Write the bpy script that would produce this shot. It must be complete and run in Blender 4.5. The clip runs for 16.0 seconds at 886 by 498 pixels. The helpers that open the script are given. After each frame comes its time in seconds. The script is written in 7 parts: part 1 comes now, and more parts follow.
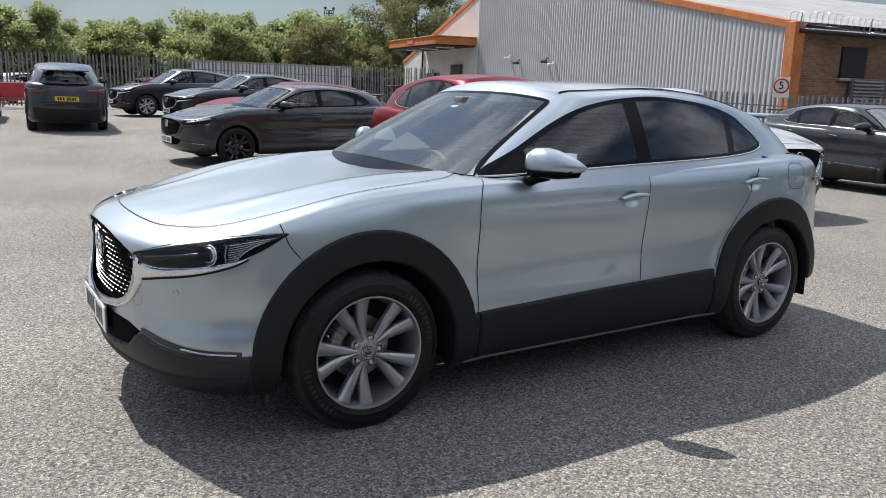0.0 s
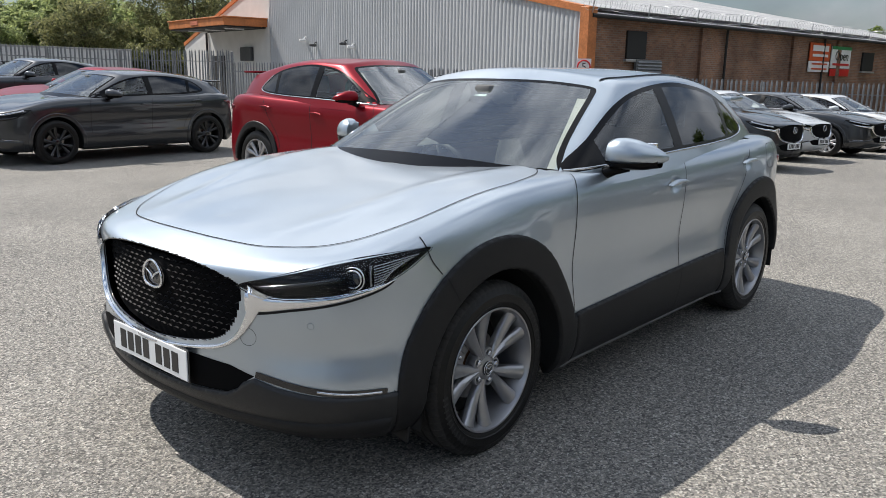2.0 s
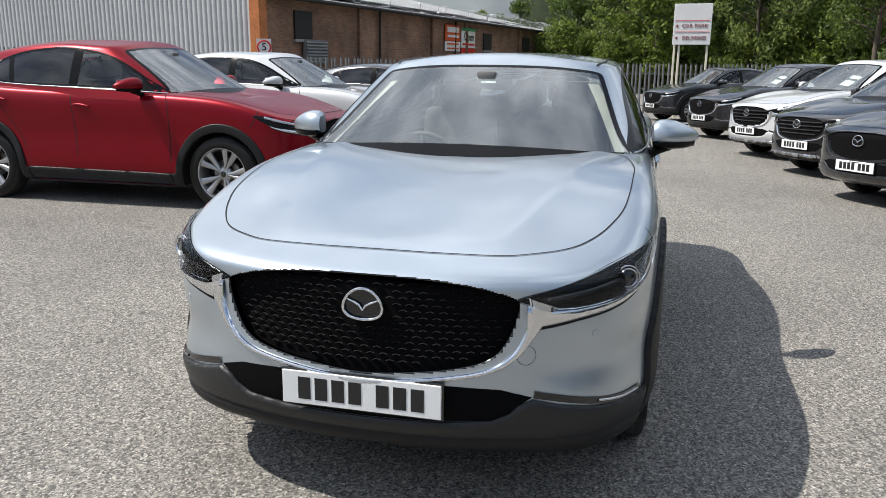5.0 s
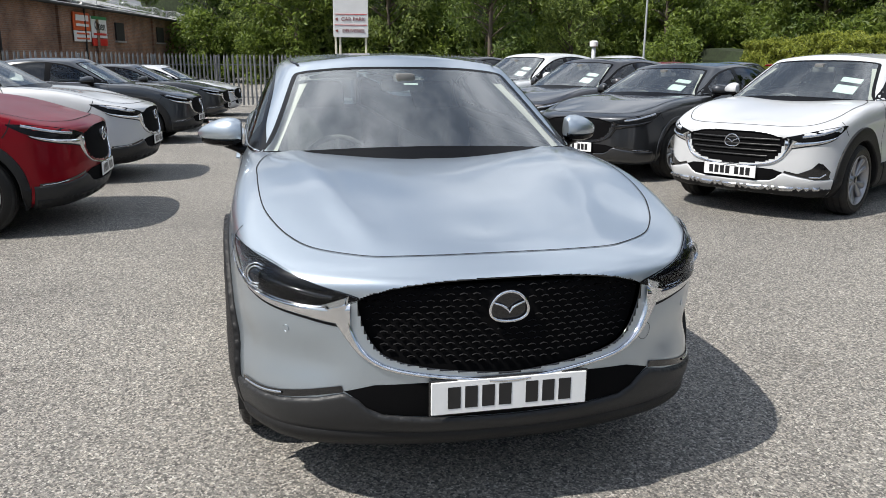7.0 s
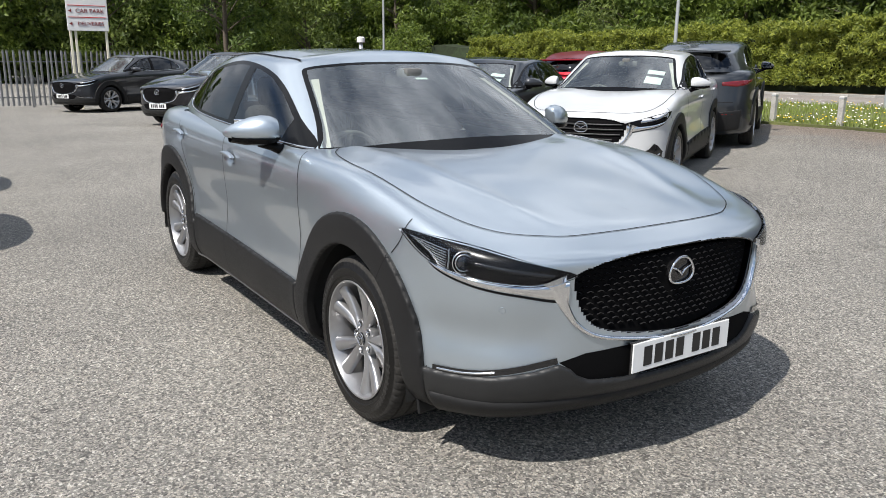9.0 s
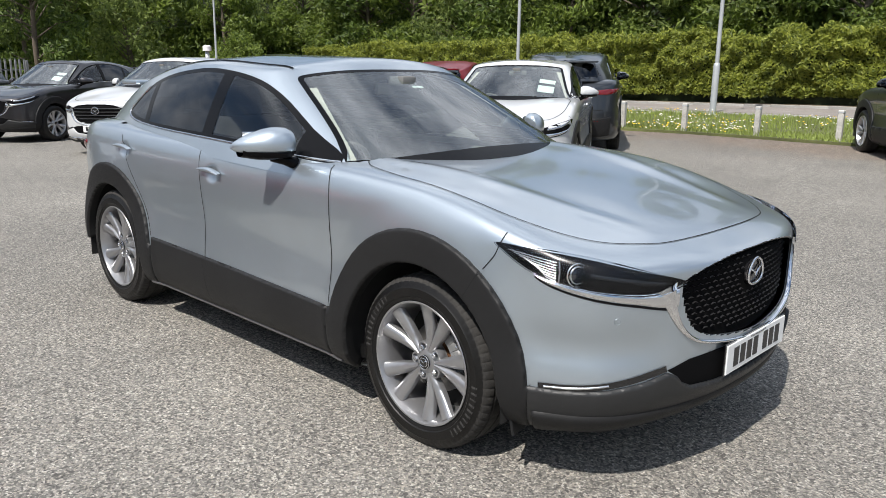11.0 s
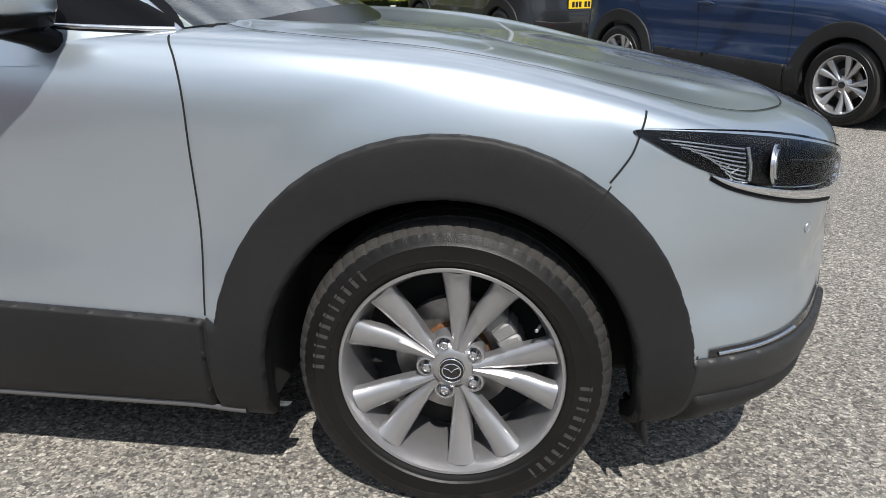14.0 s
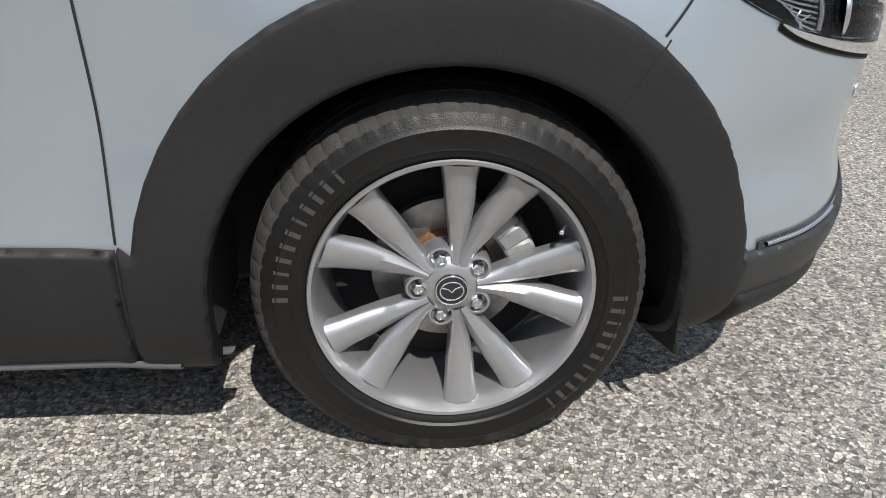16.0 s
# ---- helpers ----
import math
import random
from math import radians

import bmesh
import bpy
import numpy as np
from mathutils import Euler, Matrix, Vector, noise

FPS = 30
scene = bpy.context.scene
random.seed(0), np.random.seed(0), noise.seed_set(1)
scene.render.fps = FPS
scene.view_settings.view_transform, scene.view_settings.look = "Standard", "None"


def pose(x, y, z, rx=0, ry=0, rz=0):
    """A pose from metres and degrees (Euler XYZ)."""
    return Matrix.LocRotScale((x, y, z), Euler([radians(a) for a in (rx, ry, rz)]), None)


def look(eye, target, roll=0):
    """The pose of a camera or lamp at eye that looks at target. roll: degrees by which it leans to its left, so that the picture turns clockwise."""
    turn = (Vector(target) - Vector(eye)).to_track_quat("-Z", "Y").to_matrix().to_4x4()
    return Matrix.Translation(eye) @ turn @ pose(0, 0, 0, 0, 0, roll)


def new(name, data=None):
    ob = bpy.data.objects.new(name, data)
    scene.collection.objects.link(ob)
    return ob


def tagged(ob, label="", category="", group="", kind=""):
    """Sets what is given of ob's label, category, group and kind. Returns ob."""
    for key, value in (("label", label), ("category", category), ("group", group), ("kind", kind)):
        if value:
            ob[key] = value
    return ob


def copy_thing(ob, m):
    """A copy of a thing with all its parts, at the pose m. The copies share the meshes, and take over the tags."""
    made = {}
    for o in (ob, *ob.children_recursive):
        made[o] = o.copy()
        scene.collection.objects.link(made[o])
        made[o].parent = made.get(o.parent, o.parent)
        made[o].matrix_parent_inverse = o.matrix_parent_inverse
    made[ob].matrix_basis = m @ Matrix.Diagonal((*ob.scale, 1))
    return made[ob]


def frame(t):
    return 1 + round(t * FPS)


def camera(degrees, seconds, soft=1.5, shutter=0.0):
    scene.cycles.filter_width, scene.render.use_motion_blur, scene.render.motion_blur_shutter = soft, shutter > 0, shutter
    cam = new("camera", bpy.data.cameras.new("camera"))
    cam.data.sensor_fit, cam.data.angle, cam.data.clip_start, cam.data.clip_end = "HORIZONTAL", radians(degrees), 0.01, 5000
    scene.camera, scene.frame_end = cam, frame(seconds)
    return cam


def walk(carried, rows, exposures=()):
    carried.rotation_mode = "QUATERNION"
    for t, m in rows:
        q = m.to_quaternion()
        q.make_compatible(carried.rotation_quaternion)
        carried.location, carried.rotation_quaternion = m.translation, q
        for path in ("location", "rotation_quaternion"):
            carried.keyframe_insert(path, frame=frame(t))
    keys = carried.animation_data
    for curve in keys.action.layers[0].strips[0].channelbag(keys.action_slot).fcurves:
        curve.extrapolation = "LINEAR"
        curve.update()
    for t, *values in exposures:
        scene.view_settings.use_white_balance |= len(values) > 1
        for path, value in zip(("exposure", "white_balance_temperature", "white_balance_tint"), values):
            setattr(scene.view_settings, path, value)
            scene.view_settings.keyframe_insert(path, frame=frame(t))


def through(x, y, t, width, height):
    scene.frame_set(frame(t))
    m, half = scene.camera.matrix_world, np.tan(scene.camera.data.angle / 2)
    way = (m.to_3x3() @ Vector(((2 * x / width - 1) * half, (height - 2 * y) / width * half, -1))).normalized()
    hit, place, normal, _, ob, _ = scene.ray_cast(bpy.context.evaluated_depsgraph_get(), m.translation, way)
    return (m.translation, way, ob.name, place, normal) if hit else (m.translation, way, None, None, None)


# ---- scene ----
cam = camera(59.3, 16.0, 0.65)
PATH = [
    (0, (2.776, 3.667, 1.439), (1.719, 2.018, 1.036), 1.6),
    (0.5, (3.033, 3.401, 1.44), (1.865, 1.83, 1.032), 1.4),
    (1, (3.277, 3.154, 1.439), (2.002, 1.669, 1.025), 1.3),
    (1.5, (3.436, 2.86, 1.437), (2.061, 1.471, 1.013), 1.1),
    (2, (3.6, 2.585, 1.442), (2.13, 1.3, 1.008), 1.0),
    (2.5, (3.804, 2.303, 1.456), (2.247, 1.13, 1.011), 0.9),
    (3, (3.947, 2.014, 1.453), (2.313, 0.953, 1.0), 0.9),
    (3.2, (3.987, 1.89, 1.456), (2.325, 0.876, 1.0), 0.9),
    (5.3, (4.425, 0.585, 1.453), (2.514, 0.235, 0.98), 0.4),
    (5.5, (4.445, 0.442, 1.464), (2.52, 0.18, 0.989), 0.3),
    (6, (4.456, 0.072, 1.453), (2.515, 0.042, 0.973), 0.4),
    (6.5, (4.466, -0.31, 1.478), (2.536, -0.105, 0.996), 0.4),
    (7, (4.484, -0.726, 1.502), (2.592, -0.298, 1.016), 0.5),
    (7.5, (4.367, -1.127, 1.488), (2.532, -0.498, 1.0), 0.6),
    (8, (4.265, -1.531, 1.478), (2.499, -0.729, 0.988), 0.7),
    (8.2, (4.207, -1.683, 1.476), (2.472, -0.818, 0.986), 0.7),
    (10.3, (3.712, -2.747, 1.504), (2.255, -1.461, 1.029), 0.7),
    (10.5, (3.613, -2.777, 1.489), (2.184, -1.458, 1.019), 0.8),
    (11, (3.349, -2.847, 1.46), (2.0, -1.444, 1.0), 0.8),
    (11.5, (3.063, -2.921, 1.423), (1.822, -1.422, 0.964), 0.7),
    (12, (2.719, -2.881, 1.347), (1.622, -1.275, 0.879), 0.6),
    (12.5, (2.367, -2.765, 1.296), (1.443, -1.064, 0.794), 0.2),
    (13, (2.068, -2.652, 1.251), (1.331, -0.876, 0.698), -0.3),
    (13.5, (1.803, -2.487, 1.209), (1.276, -0.659, 0.59), -0.6),
    (14, (1.515, -2.37, 1.14), (1.268, -0.493, 0.496), -0.1),
    (14.5, (1.33, -2.285, 1.129), (1.274, -0.411, 0.433), -0.2),
    (15, (1.239, -2.173, 1.11), (1.32, -0.339, 0.317), 0.1),
    (15.5, (1.195, -2.086, 1.038), (1.37, -0.272, 0.215), 0.6),
    (16, (1.209, -2.028, 0.993), (1.373, -0.236, 0.118), 1.0),
]
walk(cam, [(t, look(eye, target, roll)) for t, eye, target, roll in PATH], [(0, 0.28), (14.5, 0.28), (15.5, 0.38), (16, 0.44)])

# ---- world and sun ----
SUN_FROM = Vector((0.20, -0.76, 1.08)).normalized()   # the way to the sun, over the car's right side
world = bpy.data.worlds.new("sky")
scene.world = world
world.use_nodes = True
_wn = world.node_tree.nodes
_sky = _wn.new("ShaderNodeTexSky")
_sky.sky_type = 'NISHITA'
_sky.sun_disc = False
_sky.sun_elevation = math.asin(SUN_FROM.z)
_sky.sun_rotation = math.atan2(SUN_FROM.x, SUN_FROM.y)
_sky.dust_density = 0.3
# broken white cloud over the blue
_tc = _wn.new("ShaderNodeTexCoord")
_mp = _wn.new("ShaderNodeMapping")
_mp.inputs["Scale"].default_value = (1.6, 1.6, 2.6)
_cl = _wn.new("ShaderNodeTexNoise")
_cl.inputs["Scale"].default_value = 1.7
_cl.inputs["Detail"].default_value = 7
_cl.inputs["Roughness"].default_value = 0.55
_cr = _wn.new("ShaderNodeValToRGB")
_cr.color_ramp.elements[0].position, _cr.color_ramp.elements[1].position = 0.40, 0.60
_cm = _wn.new("ShaderNodeMixRGB")
_cs = _wn.new("ShaderNodeTexNoise")
_cs.inputs["Scale"].default_value = 4.0
_cs.inputs["Detail"].default_value = 6
_cv = _wn.new("ShaderNodeValToRGB")
_cv.color_ramp.elements[0].color = (2.6, 3.0, 3.65, 1)
_cv.color_ramp.elements[1].color = (8.3, 8.65, 9.2, 1)
_cv.color_ramp.elements[0].position, _cv.color_ramp.elements[1].position = 0.3, 0.7
_bg = _wn["Background"]
_bg.inputs["Strength"].default_value = 0.10
_wl = world.node_tree.links
_wl.new(_tc.outputs["Generated"], _mp.inputs["Vector"])
_wl.new(_mp.outputs[0], _cl.inputs["Vector"])
_wl.new(_mp.outputs[0], _cs.inputs["Vector"])
_wl.new(_cl.outputs["Fac"], _cr.inputs["Fac"])
_wl.new(_cs.outputs["Fac"], _cv.inputs["Fac"])
_wl.new(_cr.outputs["Color"], _cm.inputs["Fac"])
_hz = _wn.new("ShaderNodeMapRange")
_hz.inputs["From Min"].default_value, _hz.inputs["From Max"].default_value = 0.0, 0.45
_hz.inputs["To Min"].default_value, _hz.inputs["To Max"].default_value = 0.42, 1.0
_hm = _wn.new("ShaderNodeMixRGB")
_hm.blend_type = 'MULTIPLY'
_hm.inputs["Fac"].default_value = 1
_wl.new(_sky.outputs["Color"], _hm.inputs["Color1"])
_wl.new(_hz.outputs[0], _hm.inputs["Color2"])
_wl.new(_hm.outputs["Color"], _cm.inputs["Color1"])
# clouds are whiter overhead than low down
_sx = _wn.new("ShaderNodeSeparateXYZ")
_gr = _wn.new("ShaderNodeMapRange")
_gr.inputs["From Min"].default_value, _gr.inputs["From Max"].default_value = 0.0, 0.7
_gr.inputs["To Min"].default_value, _gr.inputs["To Max"].default_value = 0.34, 1.92
_gm = _wn.new("ShaderNodeMixRGB")
_gm.blend_type = 'MULTIPLY'
_gm.inputs["Fac"].default_value = 1
_wl.new(_tc.outputs["Generated"], _sx.inputs[0])
_wl.new(_sx.outputs["Z"], _gr.inputs["Value"])
_wl.new(_sx.outputs["Z"], _hz.inputs["Value"])
_wl.new(_cv.outputs["Color"], _gm.inputs["Color1"])
_wl.new(_gr.outputs[0], _gm.inputs["Color2"])
_wl.new(_gm.outputs["Color"], _cm.inputs["Color2"])
_wl.new(_cm.outputs["Color"], _bg.inputs["Color"])
sun = new("sun", bpy.data.lights.new("sun", 'SUN'))
sun.data.energy, sun.data.angle, sun.data.color = 5.0, radians(0.53), (1.0, 0.955, 0.89)
sun.matrix_world = look(SUN_FROM * 60, (0, 0, 0))

# ---- materials ----


def material(name, base=(0.5, 0.5, 0.5), rough=0.5, metal=0.0, coat=0.0, noise_scale=None, amount=0.15, bump=0.0, bump_scale=200.0,
             fine=None, fine_amount=0.1, coords="Object", ior=1.5, rand=0.0, spec=0.5):
    """A principled material with variation at two scales and a fine relief."""
    m = bpy.data.materials.new(name)
    m.use_nodes = True
    n, l = m.node_tree.nodes, m.node_tree.links
    b = n["Principled BSDF"]
    b.inputs["Base Color"].default_value = (*base, 1)
    b.inputs["Roughness"].default_value = rough
    b.inputs["Metallic"].default_value = metal
    b.inputs["IOR"].default_value = ior
    b.inputs["Specular IOR Level"].default_value = spec
    b.inputs["Coat Weight"].default_value = coat
    b.inputs["Coat Roughness"].default_value = 0.03
    tc = n.new("ShaderNodeTexCoord")
    last = None
    for scale, amt in ((noise_scale, amount), (fine, fine_amount)):
        if not scale:
            continue
        t = n.new("ShaderNodeTexNoise")
        t.inputs["Scale"].default_value = scale
        t.inputs["Detail"].default_value = 5
        l.new(tc.outputs[coords], t.inputs["Vector"])
        mr = n.new("ShaderNodeMapRange")
        mr.inputs["From Min"].default_value, mr.inputs["From Max"].default_value = 0.25, 0.75
        mr.inputs["To Min"].default_value, mr.inputs["To Max"].default_value = 1 - amt, 1 + amt
        l.new(t.outputs["Fac"], mr.inputs["Value"])
        mx = n.new("ShaderNodeMixRGB")
        mx.blend_type = 'MULTIPLY'
        mx.inputs["Fac"].default_value = 1
        if last is None:
            mx.inputs["Color1"].default_value = (*base, 1)
        else:
            l.new(last, mx.inputs["Color1"])
        l.new(mr.outputs[0], mx.inputs["Color2"])
        last = mx.outputs[0]
    if rand:
        oi = n.new("ShaderNodeObjectInfo")
        mr = n.new("ShaderNodeMapRange")
        mr.inputs["To Min"].default_value, mr.inputs["To Max"].default_value = 1 - rand, 1 + rand
        l.new(oi.outputs["Random"], mr.inputs["Value"])
        mx = n.new("ShaderNodeMixRGB")
        mx.blend_type = 'MULTIPLY'
        mx.inputs["Fac"].default_value = 1
        if last is None:
            mx.inputs["Color1"].default_value = (*base, 1)
        else:
            l.new(last, mx.inputs["Color1"])
        l.new(mr.outputs[0], mx.inputs["Color2"])
        last = mx.outputs[0]
    if last is not None:
        l.new(last, b.inputs["Base Color"])
    if bump:
        t = n.new("ShaderNodeTexNoise")
        t.inputs["Scale"].default_value = bump_scale
        t.inputs["Detail"].default_value = 3
        l.new(tc.outputs[coords], t.inputs["Vector"])
        bp = n.new("ShaderNodeBump")
        bp.inputs["Strength"].default_value = bump
        bp.inputs["Distance"].default_value = 0.002
        l.new(t.outputs["Fac"], bp.inputs["Height"])
        l.new(bp.outputs[0], b.inputs["Normal"])
    return m


def paint(name, base, metal=0.0, rough=0.4, flake=0.0):
    """Car paint: a coloured coat with metal flakes under a clear lacquer, slightly dusty."""
    m = material(name, base, rough, metal, 1.0, noise_scale=2.5, amount=0.03)
    n, l = m.node_tree.nodes, m.node_tree.links
    b = n["Principled BSDF"]
    tc = n.new("ShaderNodeTexCoord")
    d = n.new("ShaderNodeTexNoise")
    d.inputs["Scale"].default_value = 6.0
    d.inputs["Detail"].default_value = 8
    l.new(tc.outputs["Object"], d.inputs["Vector"])
    mr = n.new("ShaderNodeMapRange")
    mr.inputs["To Min"].default_value, mr.inputs["To Max"].default_value = 0.015, 0.075
    l.new(d.outputs["Fac"], mr.inputs["Value"])
    l.new(mr.outputs[0], b.inputs["Coat Roughness"])
    if flake:
        v = n.new("ShaderNodeTexVoronoi")
        v.inputs["Scale"].default_value = 900
        l.new(tc.outputs["Object"], v.inputs["Vector"])
        nm = n.new("ShaderNodeBump")
        nm.inputs["Strength"].default_value = flake
        nm.inputs["Distance"].default_value = 0.0005
        l.new(v.outputs["Color"], nm.inputs["Height"])
        l.new(nm.outputs[0], b.inputs["Normal"])
    return m


def window_glass(name, tint, gloss=1.45, veil=0.0):
    """A thin pane: tinted clear, with a Fresnel sheen and a pale film painting in hazy reflections."""
    m = bpy.data.materials.new(name)
    m.use_nodes = True
    n, l = m.node_tree.nodes, m.node_tree.links
    n.remove(n["Principled BSDF"])
    tr = n.new("ShaderNodeBsdfTransparent")
    tr.inputs["Color"].default_value = (*tint, 1)
    gl = n.new("ShaderNodeBsdfGlossy")
    gl.inputs["Roughness"].default_value = 0.01
    gl.inputs["Color"].default_value = (0.95, 0.97, 1, 1)
    fr = n.new("ShaderNodeFresnel")
    fr.inputs["IOR"].default_value = gloss
    mx = n.new("ShaderNodeMixShader")
    l.new(fr.outputs[0], mx.inputs["Fac"])
    l.new(tr.outputs[0], mx.inputs[1])
    l.new(gl.outputs[0], mx.inputs[2])
    out = mx.outputs[0]
    # pale diffuse film mixed in for the haze of reflections on the pane
    if veil:
        df = n.new("ShaderNodeBsdfDiffuse")
        df.inputs["Color"].default_value = (0.62, 0.66, 0.64, 1)
        tc = n.new("ShaderNodeTexCoord")
        ns = n.new("ShaderNodeTexNoise")
        ns.inputs["Scale"].default_value = 3.0
        ns.inputs["Detail"].default_value = 7
        l.new(tc.outputs["Object"], ns.inputs["Vector"])
        mr = n.new("ShaderNodeMapRange")
        mr.inputs["From Min"].default_value, mr.inputs["From Max"].default_value = 0.3, 0.7
        mr.inputs["To Min"].default_value, mr.inputs["To Max"].default_value = veil * 0.7, veil * 1.3
        l.new(ns.outputs["Fac"], mr.inputs["Value"])
        mx2 = n.new("ShaderNodeMixShader")
        l.new(mr.outputs[0], mx2.inputs["Fac"])
        l.new(out, mx2.inputs[1])
        l.new(df.outputs[0], mx2.inputs[2])
        out = mx2.outputs[0]
    l.new(out, n["Material Output"].inputs["Surface"])
    return m


M_SILVER = paint("silver_paint", (0.446, 0.503, 0.555), 0.8, 0.34, 0.06)
M_RED = paint("red_paint", (0.20, 0.0012, 0.008), 0.5, 0.32)
M_RED.node_tree.nodes["Principled BSDF"].inputs["Coat Weight"].default_value = 0.25
M_RED.node_tree.nodes["Principled BSDF"].inputs["Specular IOR Level"].default_value = 0.2
M_WHITE = paint("white_paint", (0.53, 0.54, 0.55), 0.0, 0.4)
M_GREY = paint("grey_paint", (0.036, 0.038, 0.042), 0.7, 0.36)
M_BLACK = paint("black_paint", (0.018, 0.019, 0.023), 0.35, 0.35)
M_BROWN = paint("dark_brown_paint", (0.026, 0.024, 0.026), 0.6, 0.36)
M_NAVY = paint("navy_paint", (0.012, 0.03, 0.085), 0.5, 0.35)
M_STEEL_BLUE = paint("steel_grey_paint", (0.034, 0.038, 0.044), 0.6, 0.34)
M_CLAD = material("black_plastic_cladding", (0.0120, 0.0120, 0.0125), 0.52, noise_scale=3, amount=0.2, fine=60, fine_amount=0.1, bump=0.25, bump_scale=900, spec=0.26)
M_LIP = material("grey_plastic_lip", (0.020, 0.0204, 0.0212), 0.44, noise_scale=3, amount=0.2, fine=60, fine_amount=0.1, bump=0.2, bump_scale=900, spec=0.36)
M_GLOSS = material("gloss_black", (0.008, 0.008, 0.009), 0.12, coat=0.6)
M_RUBBER = material("tyre_rubber", (0.0045, 0.0042, 0.004), 0.44, noise_scale=9, amount=0.35, fine=80, fine_amount=0.25, bump=0.25, bump_scale=500, spec=0.32)
M_TREAD = material("tyre_tread_rubber", (0.021, 0.0195, 0.018), 0.85, noise_scale=14, amount=0.4, fine=120, fine_amount=0.3, bump=0.4, bump_scale=300)
M_ALLOY = material("alloy_wheel", (0.37, 0.37, 0.38), 0.31, 0.78, noise_scale=20, amount=0.06, bump=0.05, bump_scale=900)
M_ALLOY_LIGHT = material("bright_alloy_wheel", (0.46, 0.46, 0.47), 0.3, 0.8)
M_ALLOY_DARK = material("black_alloy_wheel", (0.012, 0.012, 0.013), 0.3, 0.3, coat=0.5)
M_CHROME = material("chrome", (0.80, 0.81, 0.83), 0.06, 1.0)
M_SATIN = material("satin_chrome", (0.62, 0.63, 0.65), 0.22, 1.0)
M_RUST = material("rusty_brake_disc", (0.16, 0.075, 0.032), 0.7, 0.3, noise_scale=14, amount=0.5, fine=120, fine_amount=0.4)
M_STEEL = material("brake_steel", (0.30, 0.29, 0.28), 0.4, 0.9, noise_scale=30, amount=0.3)
M_CALIPER = material("cast_caliper", (0.22, 0.22, 0.22), 0.6, 0.4, noise_scale=25, amount=0.3)
M_VOID = material("grille_void", (0.003, 0.003, 0.0035), 0.9, spec=0.1)
M_SEAM = material("panel_gap", (0.006, 0.006, 0.007), 0.9)
M_UNDER = material("underbody", (0.012, 0.012, 0.012), 0.9, noise_scale=6, amount=0.4)
M_TRIM = material("black_window_trim", (0.004, 0.004, 0.0045), 0.2, spec=0.12)
M_RECESS = material("shaded_alloy", (0.06, 0.06, 0.062), 0.4, 0.5)
M_GLASS = window_glass("windscreen_glass", (0.82, 0.94, 0.88), 2.4, 0.045)
M_GLASS_SIDE = window_glass("side_window_glass", (0.62, 0.68, 0.66), 1.6)
M_GLASS_DARK = window_glass("privacy_glass", (0.045, 0.048, 0.048), 1.6)
M_LENS = window_glass("lamp_lens", (0.86, 0.88, 0.90), 1.28)
M_LAMPBLACK = material("lamp_bezel", (0.003, 0.003, 0.0035), 0.25, spec=0.25)
M_LAMPFIN = material("lamp_fins", (0.55, 0.56, 0.58), 0.2, 0.9)
M_PROJ = material("projector_lens", (0.012, 0.014, 0.02), 0.03, coat=1.0)
M_TAIL = material("red_tail_lens", (0.14, 0.004, 0.006), 0.08, coat=1.0)
M_PLATE = material("white_plate", (0.78, 0.79, 0.79), 0.25, noise_scale=8, amount=0.05)
M_PLATE_Y = material("yellow_plate", (0.75, 0.50, 0.02), 0.25, noise_scale=8, amount=0.05)
M_INK = material("plate_ink", (0.012, 0.012, 0.013), 0.4)
M_SEAT = material("black_seat_cloth", (0.040, 0.040, 0.041), 0.85, noise_scale=12, amount=0.3, bump=0.3, bump_scale=500)
M_DASH = material("dashboard_plastic", (0.115, 0.115, 0.112), 0.7, noise_scale=8, amount=0.2, bump=0.2, bump_scale=700)
M_LINING = material("pale_headlining", (0.42, 0.41, 0.38), 0.9, noise_scale=10, amount=0.08)
M_PAPER = material("paper_sheet", (0.50, 0.58, 0.57), 0.6, noise_scale=20, amount=0.05)
M_GREYLET = material("grey_lettering", (0.030, 0.029, 0.028), 0.75, noise_scale=40, amount=0.3)
M_GRILLEBAR = material("grille_bar_black", (0.018, 0.018, 0.019), 0.34, coat=0.1)
# lighter grey paints the highlight along the black sill's lower lip
M_SILL_GLEAM = material("sill_edge_gleam", (0.09, 0.09, 0.093), 0.35, 0.2)

# ---- building tools ----
from mathutils import bvhtree, geometry


def link_mesh(name, verts, faces, mat, parent=None, label="", smooth=True, normals=None, loc=None):
    me = bpy.data.meshes.new(name)
    me.from_pydata([tuple(v) for v in verts], [], [tuple(int(i) for i in f) for f in faces])
    if smooth:
        me.polygons.foreach_set("use_smooth", np.ones(len(me.polygons), dtype=bool))
    if mat is not None:
        me.materials.append(mat)
    if normals is not None:
        me.normals_split_custom_set_from_vertices([tuple(v) for v in normals])
    me.update()
    ob = new(name, me)
    if parent is not None:
        ob.parent = parent
    if loc is not None:
        ob.matrix_basis = loc
    if label:
        ob["label"] = label
    return ob


def part(name, bm, mat, parent, label="", smooth=False, angle=None):
    """Links a bmesh as one mesh object under a thing or a part."""
    me = bpy.data.meshes.new(name)
    bmesh.ops.recalc_face_normals(bm, faces=bm.faces)
    bm.to_mesh(me)
    bm.free()
    if mat is not None:
        me.materials.append(mat)
    if smooth:
        me.polygons.foreach_set("use_smooth", np.ones(len(me.polygons), dtype=bool))
        if angle:
            me.set_sharp_from_angle(angle=radians(angle))
    ob = new(name, me)
    if parent is not None:
        ob.parent = parent
    if label:
        ob["label"] = label
    return ob


